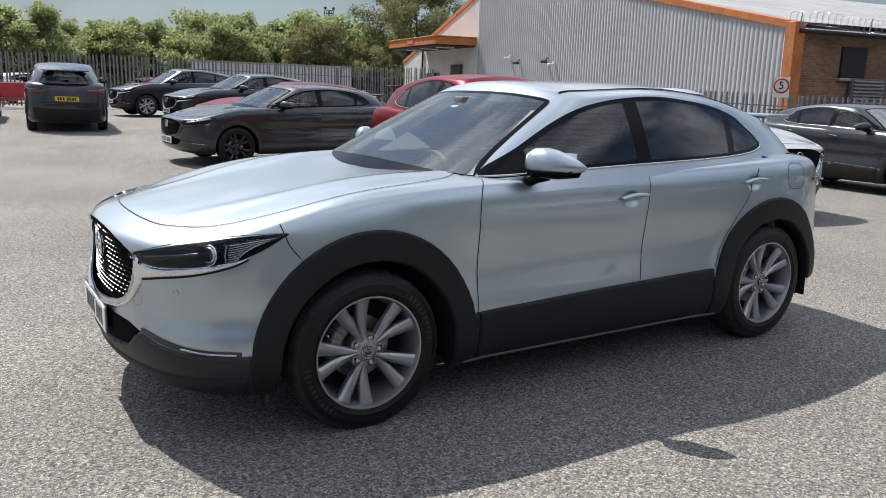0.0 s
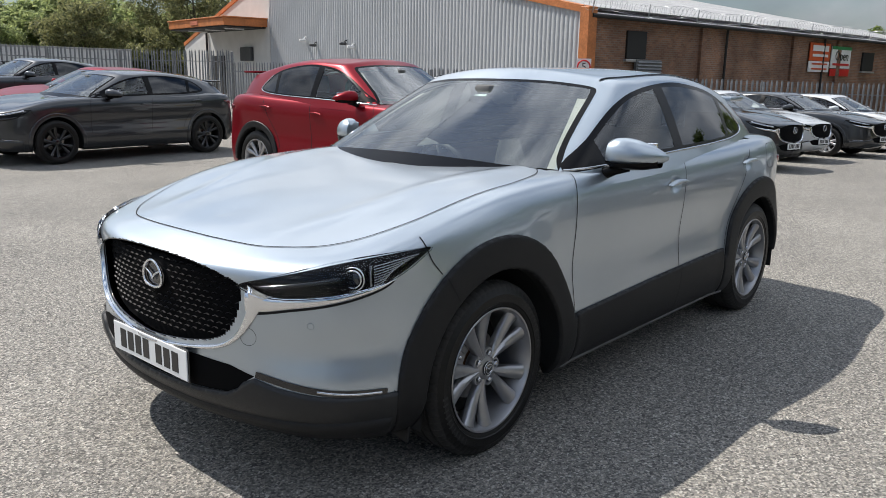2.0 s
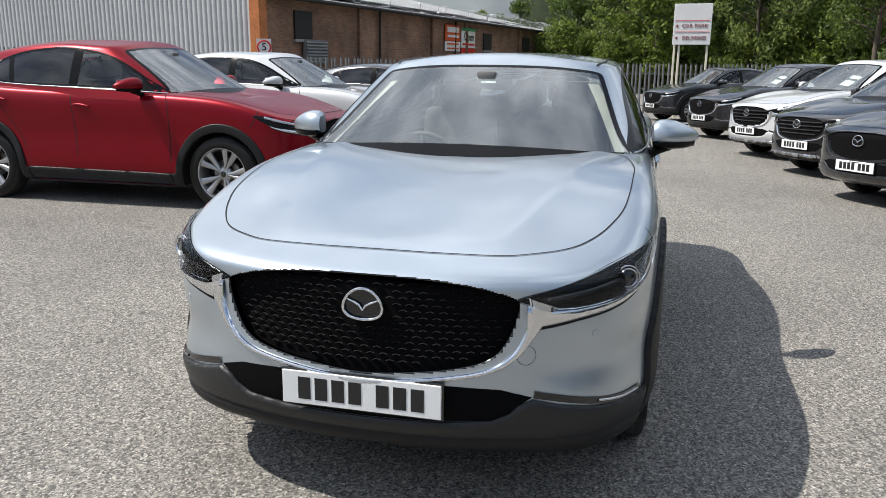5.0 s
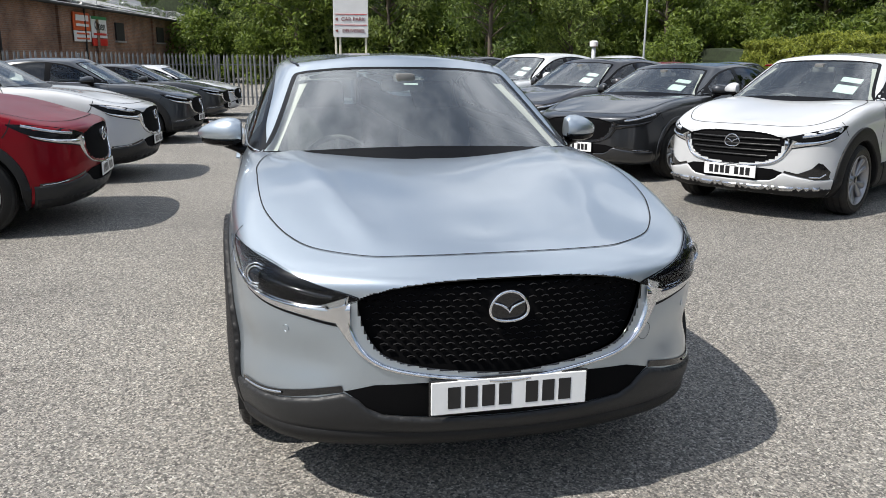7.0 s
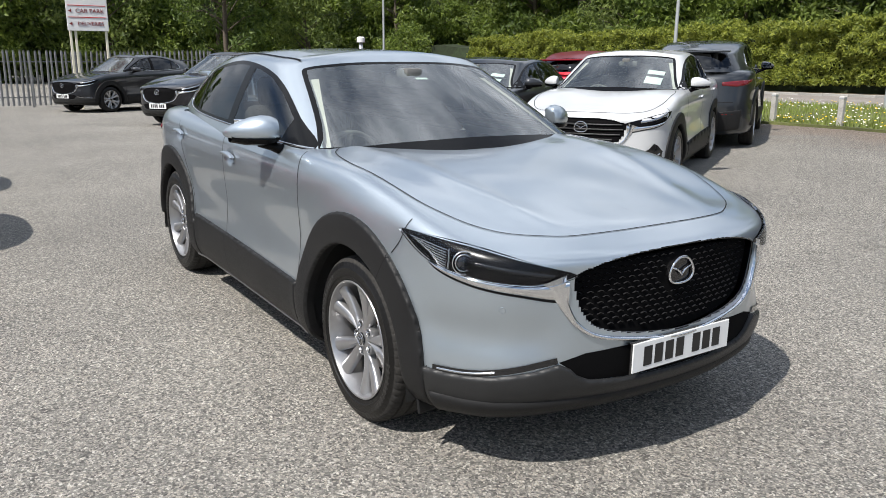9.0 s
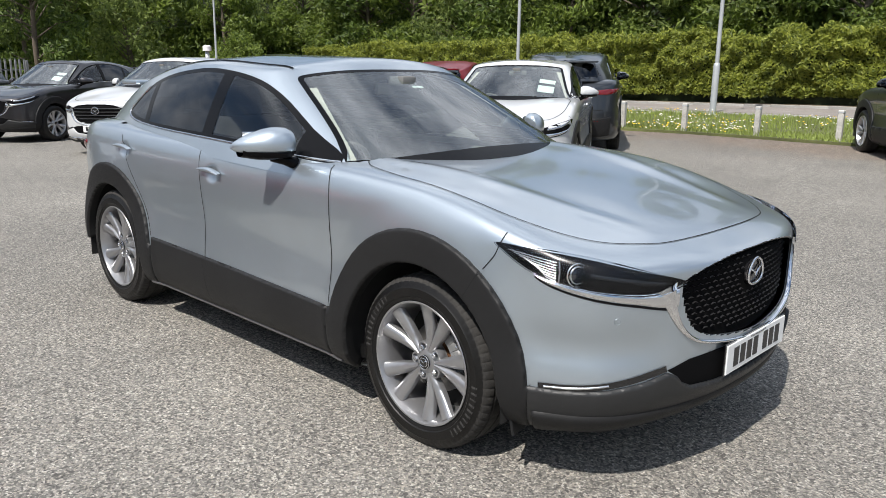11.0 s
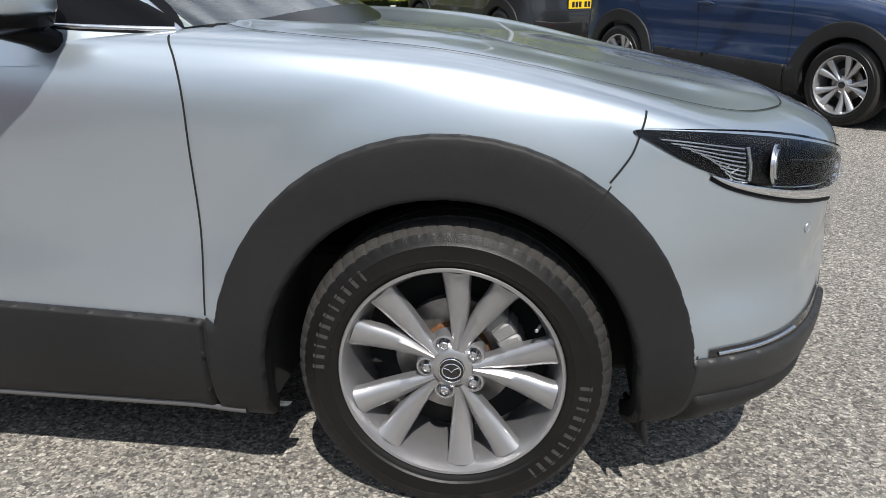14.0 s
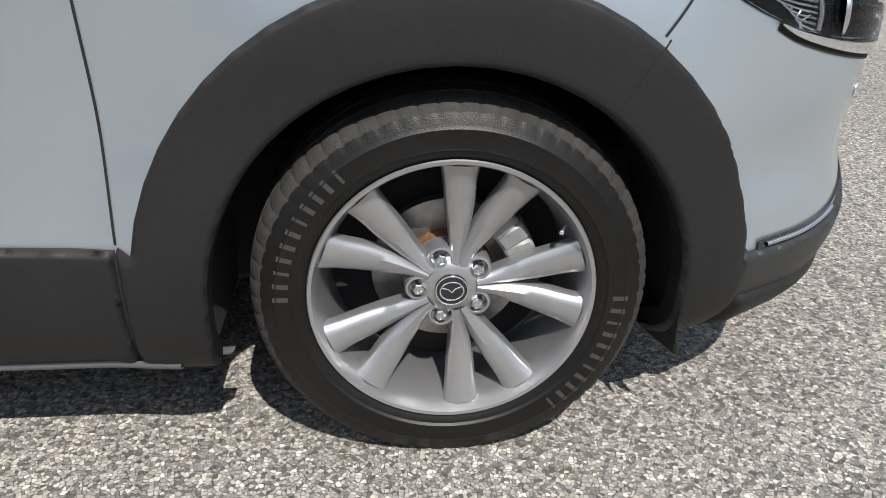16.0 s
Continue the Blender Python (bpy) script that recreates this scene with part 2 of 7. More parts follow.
def empty(name, m, label, category, group="", kind=""):
    ob = new(name)
    ob.empty_display_size = 0.2
    ob.matrix_basis = m
    return tagged(ob, label, category, group, kind)


def box(bm, c, s, bevel=0.0, m=None, seg=1):
    """A bevelled box in bm: centre, full sizes, a further pose m."""
    mat = Matrix.Translation(c) @ Matrix.Diagonal((s[0], s[1], s[2], 1))
    r = bmesh.ops.create_cube(bm, size=1, matrix=mat)
    vs = r["verts"]
    if bevel:
        es = list({e for v in vs for e in v.link_edges})
        r = bmesh.ops.bevel(bm, geom=es, offset=bevel, segments=seg, affect='EDGES', profile=0.5)
        vs = [v for v in r["verts"]]
        vs = list({v for f in r["faces"] for v in f.verts} | set(vs))
    if m is not None:
        seen = set()
        stack = list(vs)
        while stack:
            v = stack.pop()
            if v in seen:
                continue
            seen.add(v)
            stack.extend(e.other_vert(v) for e in v.link_edges)
        bmesh.ops.transform(bm, matrix=m, verts=list(seen))
    return bm


def lathe(bm, profile, n, m=Matrix(), closed=False):
    """Turns a profile of (radius, along) about the local y axis."""
    rings = []
    for k in range(n):
        a = 2 * math.pi * k / n
        rings.append([bm.verts.new(m @ Vector((r * math.cos(a), y, r * math.sin(a)))) for r, y in profile])
    for k in range(n):
        a, b = rings[k], rings[(k + 1) % n]
        rng = len(profile) if closed else len(profile) - 1
        for i in range(rng):
            j = (i + 1) % len(profile)
            bm.faces.new((a[i], a[j], b[j], b[i]))
    return rings


def tube(bm, pts, r, n=8, closed=False, caps=True):
    """A tube of radius r (a number or one a point) along points."""
    pts = [Vector(p) for p in pts]
    rs = r if isinstance(r, (list, tuple)) else [r] * len(pts)
    rings = []
    side = None
    for i, p in enumerate(pts):
        a = pts[i - 1] if (i or closed) else p
        b = pts[(i + 1) % len(pts)] if (i + 1 < len(pts) or closed) else p
        d = (b - a).normalized()
        if side is None:
            side = d.orthogonal().normalized()
        side = (side - d * side.dot(d)).normalized()
        up = d.cross(side)
        rings.append([bm.verts.new(p + (side * math.cos(2 * math.pi * k / n) + up * math.sin(2 * math.pi * k / n)) * rs[i]) for k in range(n)])
    m = len(rings)
    for i in range(m if closed else m - 1):
        a, b = rings[i], rings[(i + 1) % m]
        for k in range(n):
            bm.faces.new((a[k], a[(k + 1) % n], b[(k + 1) % n], b[k]))
    if caps and not closed:
        bm.faces.new(rings[0])
        bm.faces.new(rings[-1][::-1])
    return rings


def bs_matrix(n, ts):
    """Clamped cubic B-spline weights: one row for each t in 0..1, one column for each of n control points."""
    p = 3
    knots = np.concatenate([np.zeros(p), np.linspace(0, 1, n - p + 1), np.ones(p)])
    ts = np.clip(np.asarray(ts, float), 0, 1 - 1e-9)
    b = np.array([(knots[i] <= ts) & (ts < knots[i + 1]) for i in range(len(knots) - 1)], float)
    for d in range(1, p + 1):
        nb = np.zeros((len(b) - 1, len(ts)))
        for i in range(len(b) - 1):
            a1, a2 = knots[i + d] - knots[i], knots[i + d + 1] - knots[i + 1]
            if a1 > 0:
                nb[i] += (ts - knots[i]) / a1 * b[i]
            if a2 > 0:
                nb[i] += (knots[i + d + 1] - ts) / a2 * b[i + 1]
        b = nb
    return b.T


def net_surface(net, nu, nv):
    """Points and outward normals of a B-spline sheet over a control net."""
    bu, bv = bs_matrix(net.shape[0], np.linspace(0, 1, nu)), bs_matrix(net.shape[1], np.linspace(0, 1, nv))
    pts = np.einsum("ia,abk,jb->ijk", bu, net, bv)
    du, dv = np.gradient(pts, axis=0), np.gradient(pts, axis=1)
    nrm = np.cross(du, dv)
    nrm /= np.linalg.norm(nrm, axis=2, keepdims=True) + 1e-12
    return pts, nrm


def spline_poly(pts, n=8, closed=False):
    """A smooth line through 2D or 3D points (Catmull-Rom)."""
    p = [np.array(q, float) for q in pts]
    out = []
    m = len(p)
    for i in range(m if closed else m - 1):
        a = p[(i - 1) % m] if (closed or i) else p[0]
        b, c = p[i], p[(i + 1) % m]
        d = p[(i + 2) % m] if (closed or i + 2 < m) else p[-1]
        for k in range(n):
            t = k / n
            out.append(0.5 * (2 * b + (c - a) * t + (2 * a - 5 * b + 4 * c - d) * t * t + (3 * b - a - 3 * c + d) * t ** 3))
    if not closed:
        out.append(p[-1])
    return np.array(out)


def dense_poly(poly, h):
    out = []
    m = len(poly)
    for i in range(m):
        a, b = np.array(poly[i], float), np.array(poly[(i + 1) % m], float)
        k = max(1, int(np.linalg.norm(b - a) / h))
        out += [a + (b - a) * j / k for j in range(k)]
    return np.array(out)


def in_poly(px, py, poly):
    inside = np.zeros(px.shape, bool)
    j = len(poly) - 1
    for i in range(len(poly)):
        xi, yi, xj, yj = poly[i][0], poly[i][1], poly[j][0], poly[j][1]
        cond = ((yi > py) != (yj > py)) & (px < (xj - xi) * (py - yi) / ((yj - yi) if abs(yj - yi) > 1e-12 else 1e-12) + xi)
        inside ^= cond
        j = i
    return inside


def poly_dist(px, py, poly):
    best = np.full(px.shape, 1e9)
    m = len(poly)
    for i in range(m):
        ax, ay = poly[i]
        bx, by = poly[(i + 1) % m]
        dx, dy = bx - ax, by - ay
        t = np.clip(((px - ax) * dx + (py - ay) * dy) / (dx * dx + dy * dy + 1e-12), 0, 1)
        best = np.minimum(best, np.hypot(px - ax - t * dx, py - ay - t * dy))
    return best


def triangulate(poly, h, holes=(), rim=0.0):
    """Fills an outline (with holes) in the plane with triangles of about the size h."""
    loops = [dense_poly(poly, h)] + [dense_poly(q, h) for q in holes]
    vs, es = [], []
    for lp in loops:
        k = len(vs)
        vs += [Vector((float(a), float(b))) for a, b in lp]
        es += [(k + i, k + (i + 1) % len(lp)) for i in range(len(lp))]
    lo, hi = loops[0].min(0), loops[0].max(0)
    gx, gy = np.meshgrid(np.arange(lo[0] + h * 0.5, hi[0], h), np.arange(lo[1] + h * 0.5, hi[1], h))
    gx, gy = gx.ravel(), gy.ravel()
    ok = in_poly(gx, gy, loops[0])
    for lp in loops[1:]:
        ok &= ~in_poly(gx, gy, lp)
    gx, gy = gx[ok], gy[ok]
    if rim:
        # close rows of points along the edge, for a clean rounded rim
        for d in (0.28 * rim, 0.62 * rim, rim, rim + h * 0.7):
            for lp in [dense_poly(poly, h * 0.8)]:
                q = grow(lp, -d)
                qx, qy = q[:, 0], q[:, 1]
                k = in_poly(qx, qy, loops[0]) & (poly_dist(qx, qy, loops[0]) > d * 0.93)
                vs += [Vector((float(a), float(b))) for a, b in zip(qx[k], qy[k])]
    if len(gx):
        d = np.full(gx.shape, 1e9)
        for lp in loops:
            d = np.minimum(d, poly_dist(gx, gy, lp))
        ok = d > (rim + h * 1.2 if rim else h * 0.45)
        vs += [Vector((float(a), float(b))) for a, b in zip(gx[ok], gy[ok])]
    r = geometry.delaunay_2d_cdt(vs, es, [], 0, 1e-7)
    pv = np.array([[v.x, v.y] for v in r[0]])
    fs = np.array([f for f in r[2]])
    c = pv[fs].mean(1)
    ok = in_poly(c[:, 0], c[:, 1], loops[0])
    for lp in loops[1:]:
        ok &= ~in_poly(c[:, 0], c[:, 1], lp)
    return pv, fs[ok], loops


class Skin:
    """A smooth sheet to lay parts on: casts rays onto a dense mesh and gives place and smooth normal."""

    def __init__(self, verts, faces, normals):
        self.v, self.f, self.n = verts, faces, normals
        self.tree = bvhtree.BVHTree.FromPolygons([tuple(p) for p in verts], [tuple(int(i) for i in f) for f in faces])

    def at(self, origin, way):
        loc, nrm, idx, dist = self.tree.ray_cast(Vector(origin), Vector(way))
        if loc is None:
            loc, nrm, idx, dist = self.tree.find_nearest(Vector(origin) + Vector(way) * 0.5)
        f = self.f[idx]
        p = np.array(loc)
        w = 1.0 / (np.linalg.norm(self.v[f] - p, axis=1) + 1e-5)
        nn = (self.n[f] * w[:, None]).sum(0)
        nn /= np.linalg.norm(nn) + 1e-12
        return p, nn


def lay(name, skin, mapping, poly, mat, parent, h=0.02, off=0.003, depth=0.01, round_w=0.0, holes=(), label="", use_normals=True):
    """A plate with the given outline laid on a skin: proud by off, with an edge that turns in by depth.
    round_w: width over which its edge rounds up to its full height."""
    pv, fs, loops = triangulate(poly, h, holes, round_w)
    if round_w:
        d = np.full(len(pv), 1e9)
        for lp in loops:
            d = np.minimum(d, poly_dist(pv[:, 0], pv[:, 1], lp))
        t = np.clip(d / round_w, 0, 1)
        lift = off * np.sqrt(np.clip(1 - (1 - t) ** 2, 0, 1)) + 0.005
    else:
        lift = np.full(len(pv), off)
    P, N = np.zeros((len(pv), 3)), np.zeros((len(pv), 3))
    for i, (a, b) in enumerate(pv):
        P[i], N[i] = skin.at(*mapping(a, b))
    V = P + N * lift[:, None]
    # faces wound so that they look outward
    a = V[fs[0]]
    s = sum(np.dot(np.cross(V[f[1]] - V[f[0]], V[f[2]] - V[f[0]]), N[f[0]]) for f in fs[:: max(1, len(fs) // 30)])
    if s < 0:
        fs = fs[:, ::-1]
    verts, normals, faces = [V], [N], [fs.tolist()]
    if depth:
        # boundary edges get a turned-in wall
        cnt = {}
        for f in fs:
            for i in range(3):
                e = (int(f[i]), int(f[(i + 1) % 3]))
                cnt[e] = cnt.get(e, 0) + 1
        border = [e for e in cnt if (e[1], e[0]) not in cnt]
        ids = sorted({i for e in border for i in e})
        k, ix = len(V), {}
        ix = {i: k + j for j, i in enumerate(ids)}
        verts += [V[ids], V[ids] - N[ids] * depth]
        side = np.cross(np.ones(3), N[ids])
        nb = len(ids)
        wall = [(ix[a], ix[a] + nb, ix[b] + nb, ix[b]) for a, b in border]
        outn = np.zeros((nb, 3))
        for a, b in border:
            t = V[b] - V[a]
            o = np.cross(t, N[a])
            o /= np.linalg.norm(o) + 1e-12
            outn[ix[a] - k] += o
            outn[ix[b] - k] += o
        outn /= np.linalg.norm(outn, axis=1, keepdims=True) + 1e-12
        normals += [outn, outn]
        faces.append(wall)
    V = np.concatenate(verts)
    N = np.concatenate(normals)
    F = [f for g in faces for f in g]
    return link_mesh(name, V, F, mat, parent, label, True, N if (use_normals and not round_w) else None)


def lay_strip(name, skin, mapping, line, width, mat, parent, off=0.0008, depth=0.0, rise=0.0, label=""):
    """A narrow band along a line on a skin; rise makes it a rounded bead."""
    line = [np.array(p, float) for p in line]
    P, N = [], []
    for p in line:
        a, b = skin.at(*mapping(*p))
        P.append(a)
        N.append(b)
    P, N = np.array(P), np.array(N)
    T = np.gradient(P, axis=0)
    T /= np.linalg.norm(T, axis=1, keepdims=True) + 1e-12
    S = np.cross(T, N)
    w = width if isinstance(width, np.ndarray) else np.full(len(P), width)
    prof = [(-0.5, -0.3 * rise), (-0.42, 0.55 * rise), (-0.2, rise), (0.2, rise), (0.42, 0.55 * rise), (0.5, -0.3 * rise)] if rise else [(-0.5, 0), (0.5, 0)]
    V = np.concatenate([P + S * (w * a)[:, None] + N * (off + b) for a, b in prof])
    n = len(P)
    F = [(k * n + i, k * n + i + 1, (k + 1) * n + i + 1, (k + 1) * n + i) for k in range(len(prof) - 1) for i in range(n - 1)]
    f = F[0]
    if np.dot(np.cross(V[f[1]] - V[f[0]], V[f[2]] - V[f[0]]), N[0]) < 0:
        F = [g[::-1] for g in F]
    return link_mesh(name, V, F, mat, parent, label, True)

# ---- the cars ----
# plan outline of the body, nose to tail: x, y, inward way, shoulder height, centre line x, centre line z
STATION = [
    (2.262, 0.00, -1.0, 0.0, 0.832, 1.95, 0.905),
    (2.262, 0.20, -1.0, 0.0, 0.832, 1.92, 0.91),
    (2.215, 0.45, -0.96, -0.28, 0.84, 1.84, 0.925),
    (2.125, 0.685, -0.84, -0.54, 0.838, 1.72, 0.95),
    (1.96, 0.822, -0.6, -0.8, 0.862, 1.55, 0.98),
    (1.70, 0.884, -0.25, -0.97, 0.935, 1.35, 1.005),
]
STATION_B = [
    (1.33, 0.902, 0.0, -1.0, 1.018, 1.1, 1.03),
    (0.90, 0.902, 0.0, -1.0, 1.04, 0.8, 1.045),
    (0.35, 0.90, 0.0, -1.0, 1.055, 0.3, 1.04),
    (-0.40, 0.90, 0.0, -1.0, 1.06, -0.4, 1.04),
    (-1.00, 0.905, 0.0, -1.0, 1.075, -1.0, 1.05),
    (-1.45, 0.912, 0.05, -1.0, 1.10, -1.4, 1.06),
    (-1.82, 0.87, 0.3, -0.95, 1.09, -1.7, 1.08),
    (-2.04, 0.72, 0.75, -0.66, 1.06, -1.85, 1.09),
    (-2.13, 0.40, 0.98, -0.2, 1.05, -1.95, 1.09),
    (-2.14, 0.00, 1.0, 0.0, 1.05, -2.0, 1.09),
]
# the side's profile: share of the way up to the shoulder, and inset at nose, front corner, door, rear
PROFILE = [
    (0.200, 0.34, 0.20, 0.12, 0.14),
    (0.215, 0.15, 0.06, 0.035, 0.05),
    (0.330, 0.015, 0.000, 0.000, 0.02),
    (0.480, 0.00, 0.000, 0.012, 0.00),
    (0.620, 0.00, 0.006, 0.036, 0.00),
    (0.740, 0.008, 0.010, 0.022, 0.03),
    (0.890, 0.008, 0.016, 0.022, 0.05),
    (0.965, 0.006, 0.035, 0.050, 0.08),
    (1.000, 0.085, 0.105, 0.105, 0.14),
]
# cabin rings: base, middle and roof edge from windscreen to tailgate: x, y, z
CABIN_BASE = [(1.05, 0.0, 1.0), (1.05, 0.26, 1.0), (1.01, 0.54, 0.99), (0.90, 0.84, 0.98), (0.42, 0.875, 0.98), (-0.35, 0.86, 1.0),
              (-1.0, 0.825, 1.03), (-1.50, 0.76, 1.05), (-1.86, 0.64, 1.07), (-2.03, 0.42, 1.08), (-2.05, 0.16, 1.08), (-2.05, 0.0, 1.08)]
CABIN_TOP = [(0.15, 0.0, 1.465), (0.15, 0.20, 1.465), (0.13, 0.43, 1.445), (0.06, 0.615, 1.42), (-0.16, 0.63, 1.428), (-0.50, 0.63, 1.448),
             (-0.95, 0.605, 1.42), (-1.35, 0.570, 1.352), (-1.66, 0.515, 1.275), (-1.80, 0.32, 1.31), (-1.81, 0.12, 1.32), (-1.81, 0.0, 1.32)]

CX30 = dict(wb=2.655, front=0.935, rear=0.805, width=1.0, low=1.0, roof=1.0, back=0.0, R=0.347)


class Shape:
    """The two skins of a car, lower body and cabin, stretched from one set of lines to its wheelbase, overhangs, width and heights."""

    def __init__(self, wb=2.655, front=0.935, rear=0.805, width=1.0, low=1.0, roof=1.0, back=0.0, R=0.347, fine=0.012, sculpt=False):
        self.wb, self.R, self.hub = wb, R, wb / 2
        self.low, self.roof, self.width, self.fr, self.rr, self.back = low, roof, width, front / 0.935, rear / 0.805, back
        st = STATION + STATION_B
        rows = []
        for i, (x, y, dx, dy, zs, sx, sz) in enumerate(st):
            d = np.array((dx, dy)) / math.hypot(dx, dy)
            nose = np.interp(i, [0, 2, 5, 7, 12, 13, 15], [0, 0, 1, 2, 2, 3, 3])
            row = []
            for k, (f, *ins) in enumerate(PROFILE):
                w = float(np.interp(nose, [0, 1, 2, 3], ins))
                z = f if f < 0.22 else 0.215 + (f - 0.215) / (1 - 0.215) * (zs + 0.012 - 0.215)
                row.append((x + d[0] * w, y + d[1] * w, z))
            e = np.array(row[-1])
            s = np.array((sx, 0.0, sz))
            row += [tuple(e * 0.62 + s * 0.38 + np.array((0, 0, 0.018))), tuple(e * 0.25 + s * 0.75 + np.array((0, 0, 0.006 + 0.25 * (s[2] - e[2])))), tuple(s)]
            row[-2] = (sx, 0.28 * e[1], sz + 0.0005)
            rows.append(row)
        net = np.array(rows, float)
        net[0, :, 1] = 0.0
        net[-1, :, 1] = 0.0
        net[:, -1, 1] = 0.0
        self.lower_pts, self.lower_nrm = net_surface(self.stretch(net), int(4.9 / fine), int(1.9 / fine))
        mid = []
        for (a, b) in zip(CABIN_BASE, CABIN_TOP):
            a, b = np.array(a), np.array(b)
            m = (a + b) / 2
            out = np.array((m[0] + 0.45, m[1] * 1.6, 0.0))
            mid.append((a, m))
        base, top = np.array(CABIN_BASE), np.array(CABIN_TOP)
        base[:, 0] -= np.where(base[:, 0] < -0.9, -0.0, 0.0)
        top[:, 0] += np.interp(top[:, 0], [-1.8, -0.9], [-back, 0.0])
        top[:, 2] += np.interp(top[:, 0], [-1.8, -0.9], [back * 0.15, 0.0])
        rings = [base]
        for s, bulge in ((0.33, 0.020), (0.68, 0.030), (0.93, 0.022)):
            r = base * (1 - s) + top * s
            c = np.array((-0.5, 0.0, 0.0))
            o = r - c
            o[:, 2] = 0
            o /= np.linalg.norm(o, axis=1, keepdims=True)
            rings.append(r + o * bulge)
        rings.append(top + np.array((0, 0, 0.02)))
        inner = top.copy()
        inner[:, 1] *= 0.80
        inner[:, 0] = (top[:, 0] + 0.75) * 0.93 - 0.75
        inner[:, 2] = top[:, 2] + 0.052 * np.interp(inner[:, 0], [-1.7, -0.8, 0.1], [0.5, 1.0, 0.55])
        inner2 = inner.copy()
        inner2[:, 1] *= 0.5
        inner2[:, 0] = (top[:, 0] + 0.75) * 0.80 - 0.75
        inner2[:, 2] = np.interp(inner2[:, 0], [-1.8, -1.3, -0.6, 0.0], [1.375, 1.455, 1.508, 1.497])
        sp = inner2.copy()
        sp[:, 1] = 0
        rings += [inner, inner2, sp]
        net = np.array(rings).transpose(1, 0, 2)
        net[0, :, 1] = 0
        net[-1, :, 1] = 0
        self.cabin_pts, self.cabin_nrm = net_surface(self.stretch(net), int(3.6 / fine), int(1.3 / fine))
        c = self.lower_pts - np.array((0, 0, 0.6))
        self.out_sign = 1.0 if np.einsum('ijk,ijk->ij', self.lower_nrm, c).mean() > 0 else -1.0
        self.plain = self.lower = self.skin(self.lower_pts, self.lower_nrm)
        self.cabin = self.skin(self.cabin_pts, self.cabin_nrm)
        # sculpted details of the skin: flared arches, bonnet ridges, scooped handle cups
        if sculpt:
            x, y, z = (self.lower_pts[..., k] for k in range(3))
            d = np.zeros_like(x)
            for hx in (self.hub, -self.hub):
                q = np.hypot((x - hx) / 0.508, (z - R - 0.012) / 0.512)
                k = np.clip((q - 0.90) / 0.30, 0, 1)
                d += np.where(y > 0.6, 0.011 * (1 - k * k * (3 - 2 * k)) * (q > 0.6), 0)
            line_y = np.interp(x, [0.95, 1.5, 1.95, 2.1], [0.60, 0.50, 0.40, 0.36])
            d += np.where((x > 0.8) & (z > 0.84), 0.0075 * np.exp(-((y - line_y) / 0.06) ** 2) * np.clip((2.06 - x) / 0.25, 0, 1), 0)
            # hollow of the front bumper's corners
            yy = np.clip((y - 0.46) / 0.16, 0, 1)
            xx = np.clip((x - 1.70) / 0.22, 0, 1)
            d -= 0.020 * np.exp(-((z - 0.545) / 0.075) ** 2) * yy * yy * (3 - 2 * yy) * xx * xx * (3 - 2 * xx)
            for hx, hz in ((-0.150, 0.922), (-1.112, 0.966)):
                q = np.hypot((x - hx) / 0.072, (z - hz + 0.002) / 0.050)
                d -= np.where((y > 0.6) & (q < 1), 0.018 * (1 - np.minimum(q, 1) ** 2) ** 1.5, 0)
            self.panel_pts = self.lower_pts + self.lower_nrm * d[..., None] * self.out_sign
            du, dv = np.gradient(self.panel_pts, axis=0), np.gradient(self.panel_pts, axis=1)
            n = np.cross(du, dv)
            n /= np.linalg.norm(n, axis=2, keepdims=True) + 1e-12
            self.panel_nrm = n
            self.lower = self.skin(self.panel_pts, self.panel_nrm)
        else:
            self.panel_pts, self.panel_nrm = self.lower_pts, self.lower_nrm
        # outline, for laying parts round the body
        line = np.array([(x, y, 0) for x, y, *_ in st], float)
        ways = np.array([(dx, dy, 0) for _, _, dx, dy, *_ in st], float)
        t = np.linspace(0, 1, 400)
        b = bs_matrix(len(st), t)
        self.out = self.stretch((b @ line)[None])[0]
        self.way = b @ ways
        self.way /= np.linalg.norm(self.way, axis=1, keepdims=True)
        self.arc = np.concatenate([[0], np.cumsum(np.linalg.norm(np.diff(self.out, axis=0), axis=1))])

    def stretch(self, p):
        """From the model's own lines to this car's."""
        p = p.copy()
        h0 = 2.655 / 2
        x = p[..., 0]
        p[..., 0] = np.where(x > h0, self.hub + (x - h0) * self.fr, np.where(x < -h0, -self.hub + (x + h0) * self.rr, x * self.hub / h0))
        p[..., 1] *= self.width
        z = p[..., 2]
        belt = 1.0 * self.low
        p[..., 2] = np.where(z < 1.0, z * self.low, belt + (z - 1.0) * self.roof)
        return p

    def sx(self, x):
        return float(self.stretch(np.array([x, 0.0, 0.0]))[0])

    def sz(self, z):
        return float(self.stretch(np.array([0.0, 0.0, z]))[2])

    def skin(self, pts, nrm):
        a, b, _ = pts.shape
        idx = np.arange(a * b).reshape(a, b)
        f = np.stack([idx[:-1, :-1], idx[1:, :-1], idx[1:, 1:], idx[:-1, 1:]], -1).reshape(-1, 4)
        v, n = pts.reshape(-1, 3), nrm.reshape(-1, 3)
        mid = v[f].mean(1)
        c = np.array((mid[:, 0].mean(), 0, 0.6))
        if (np.einsum("ij,ij->i", n, v - c)).mean() < 0:
            n = -n
        m = np.array((1, -1, 1))
        return Skin(np.concatenate([v, v * m]), np.concatenate([f, f + len(v)]), np.concatenate([n, n * m]))

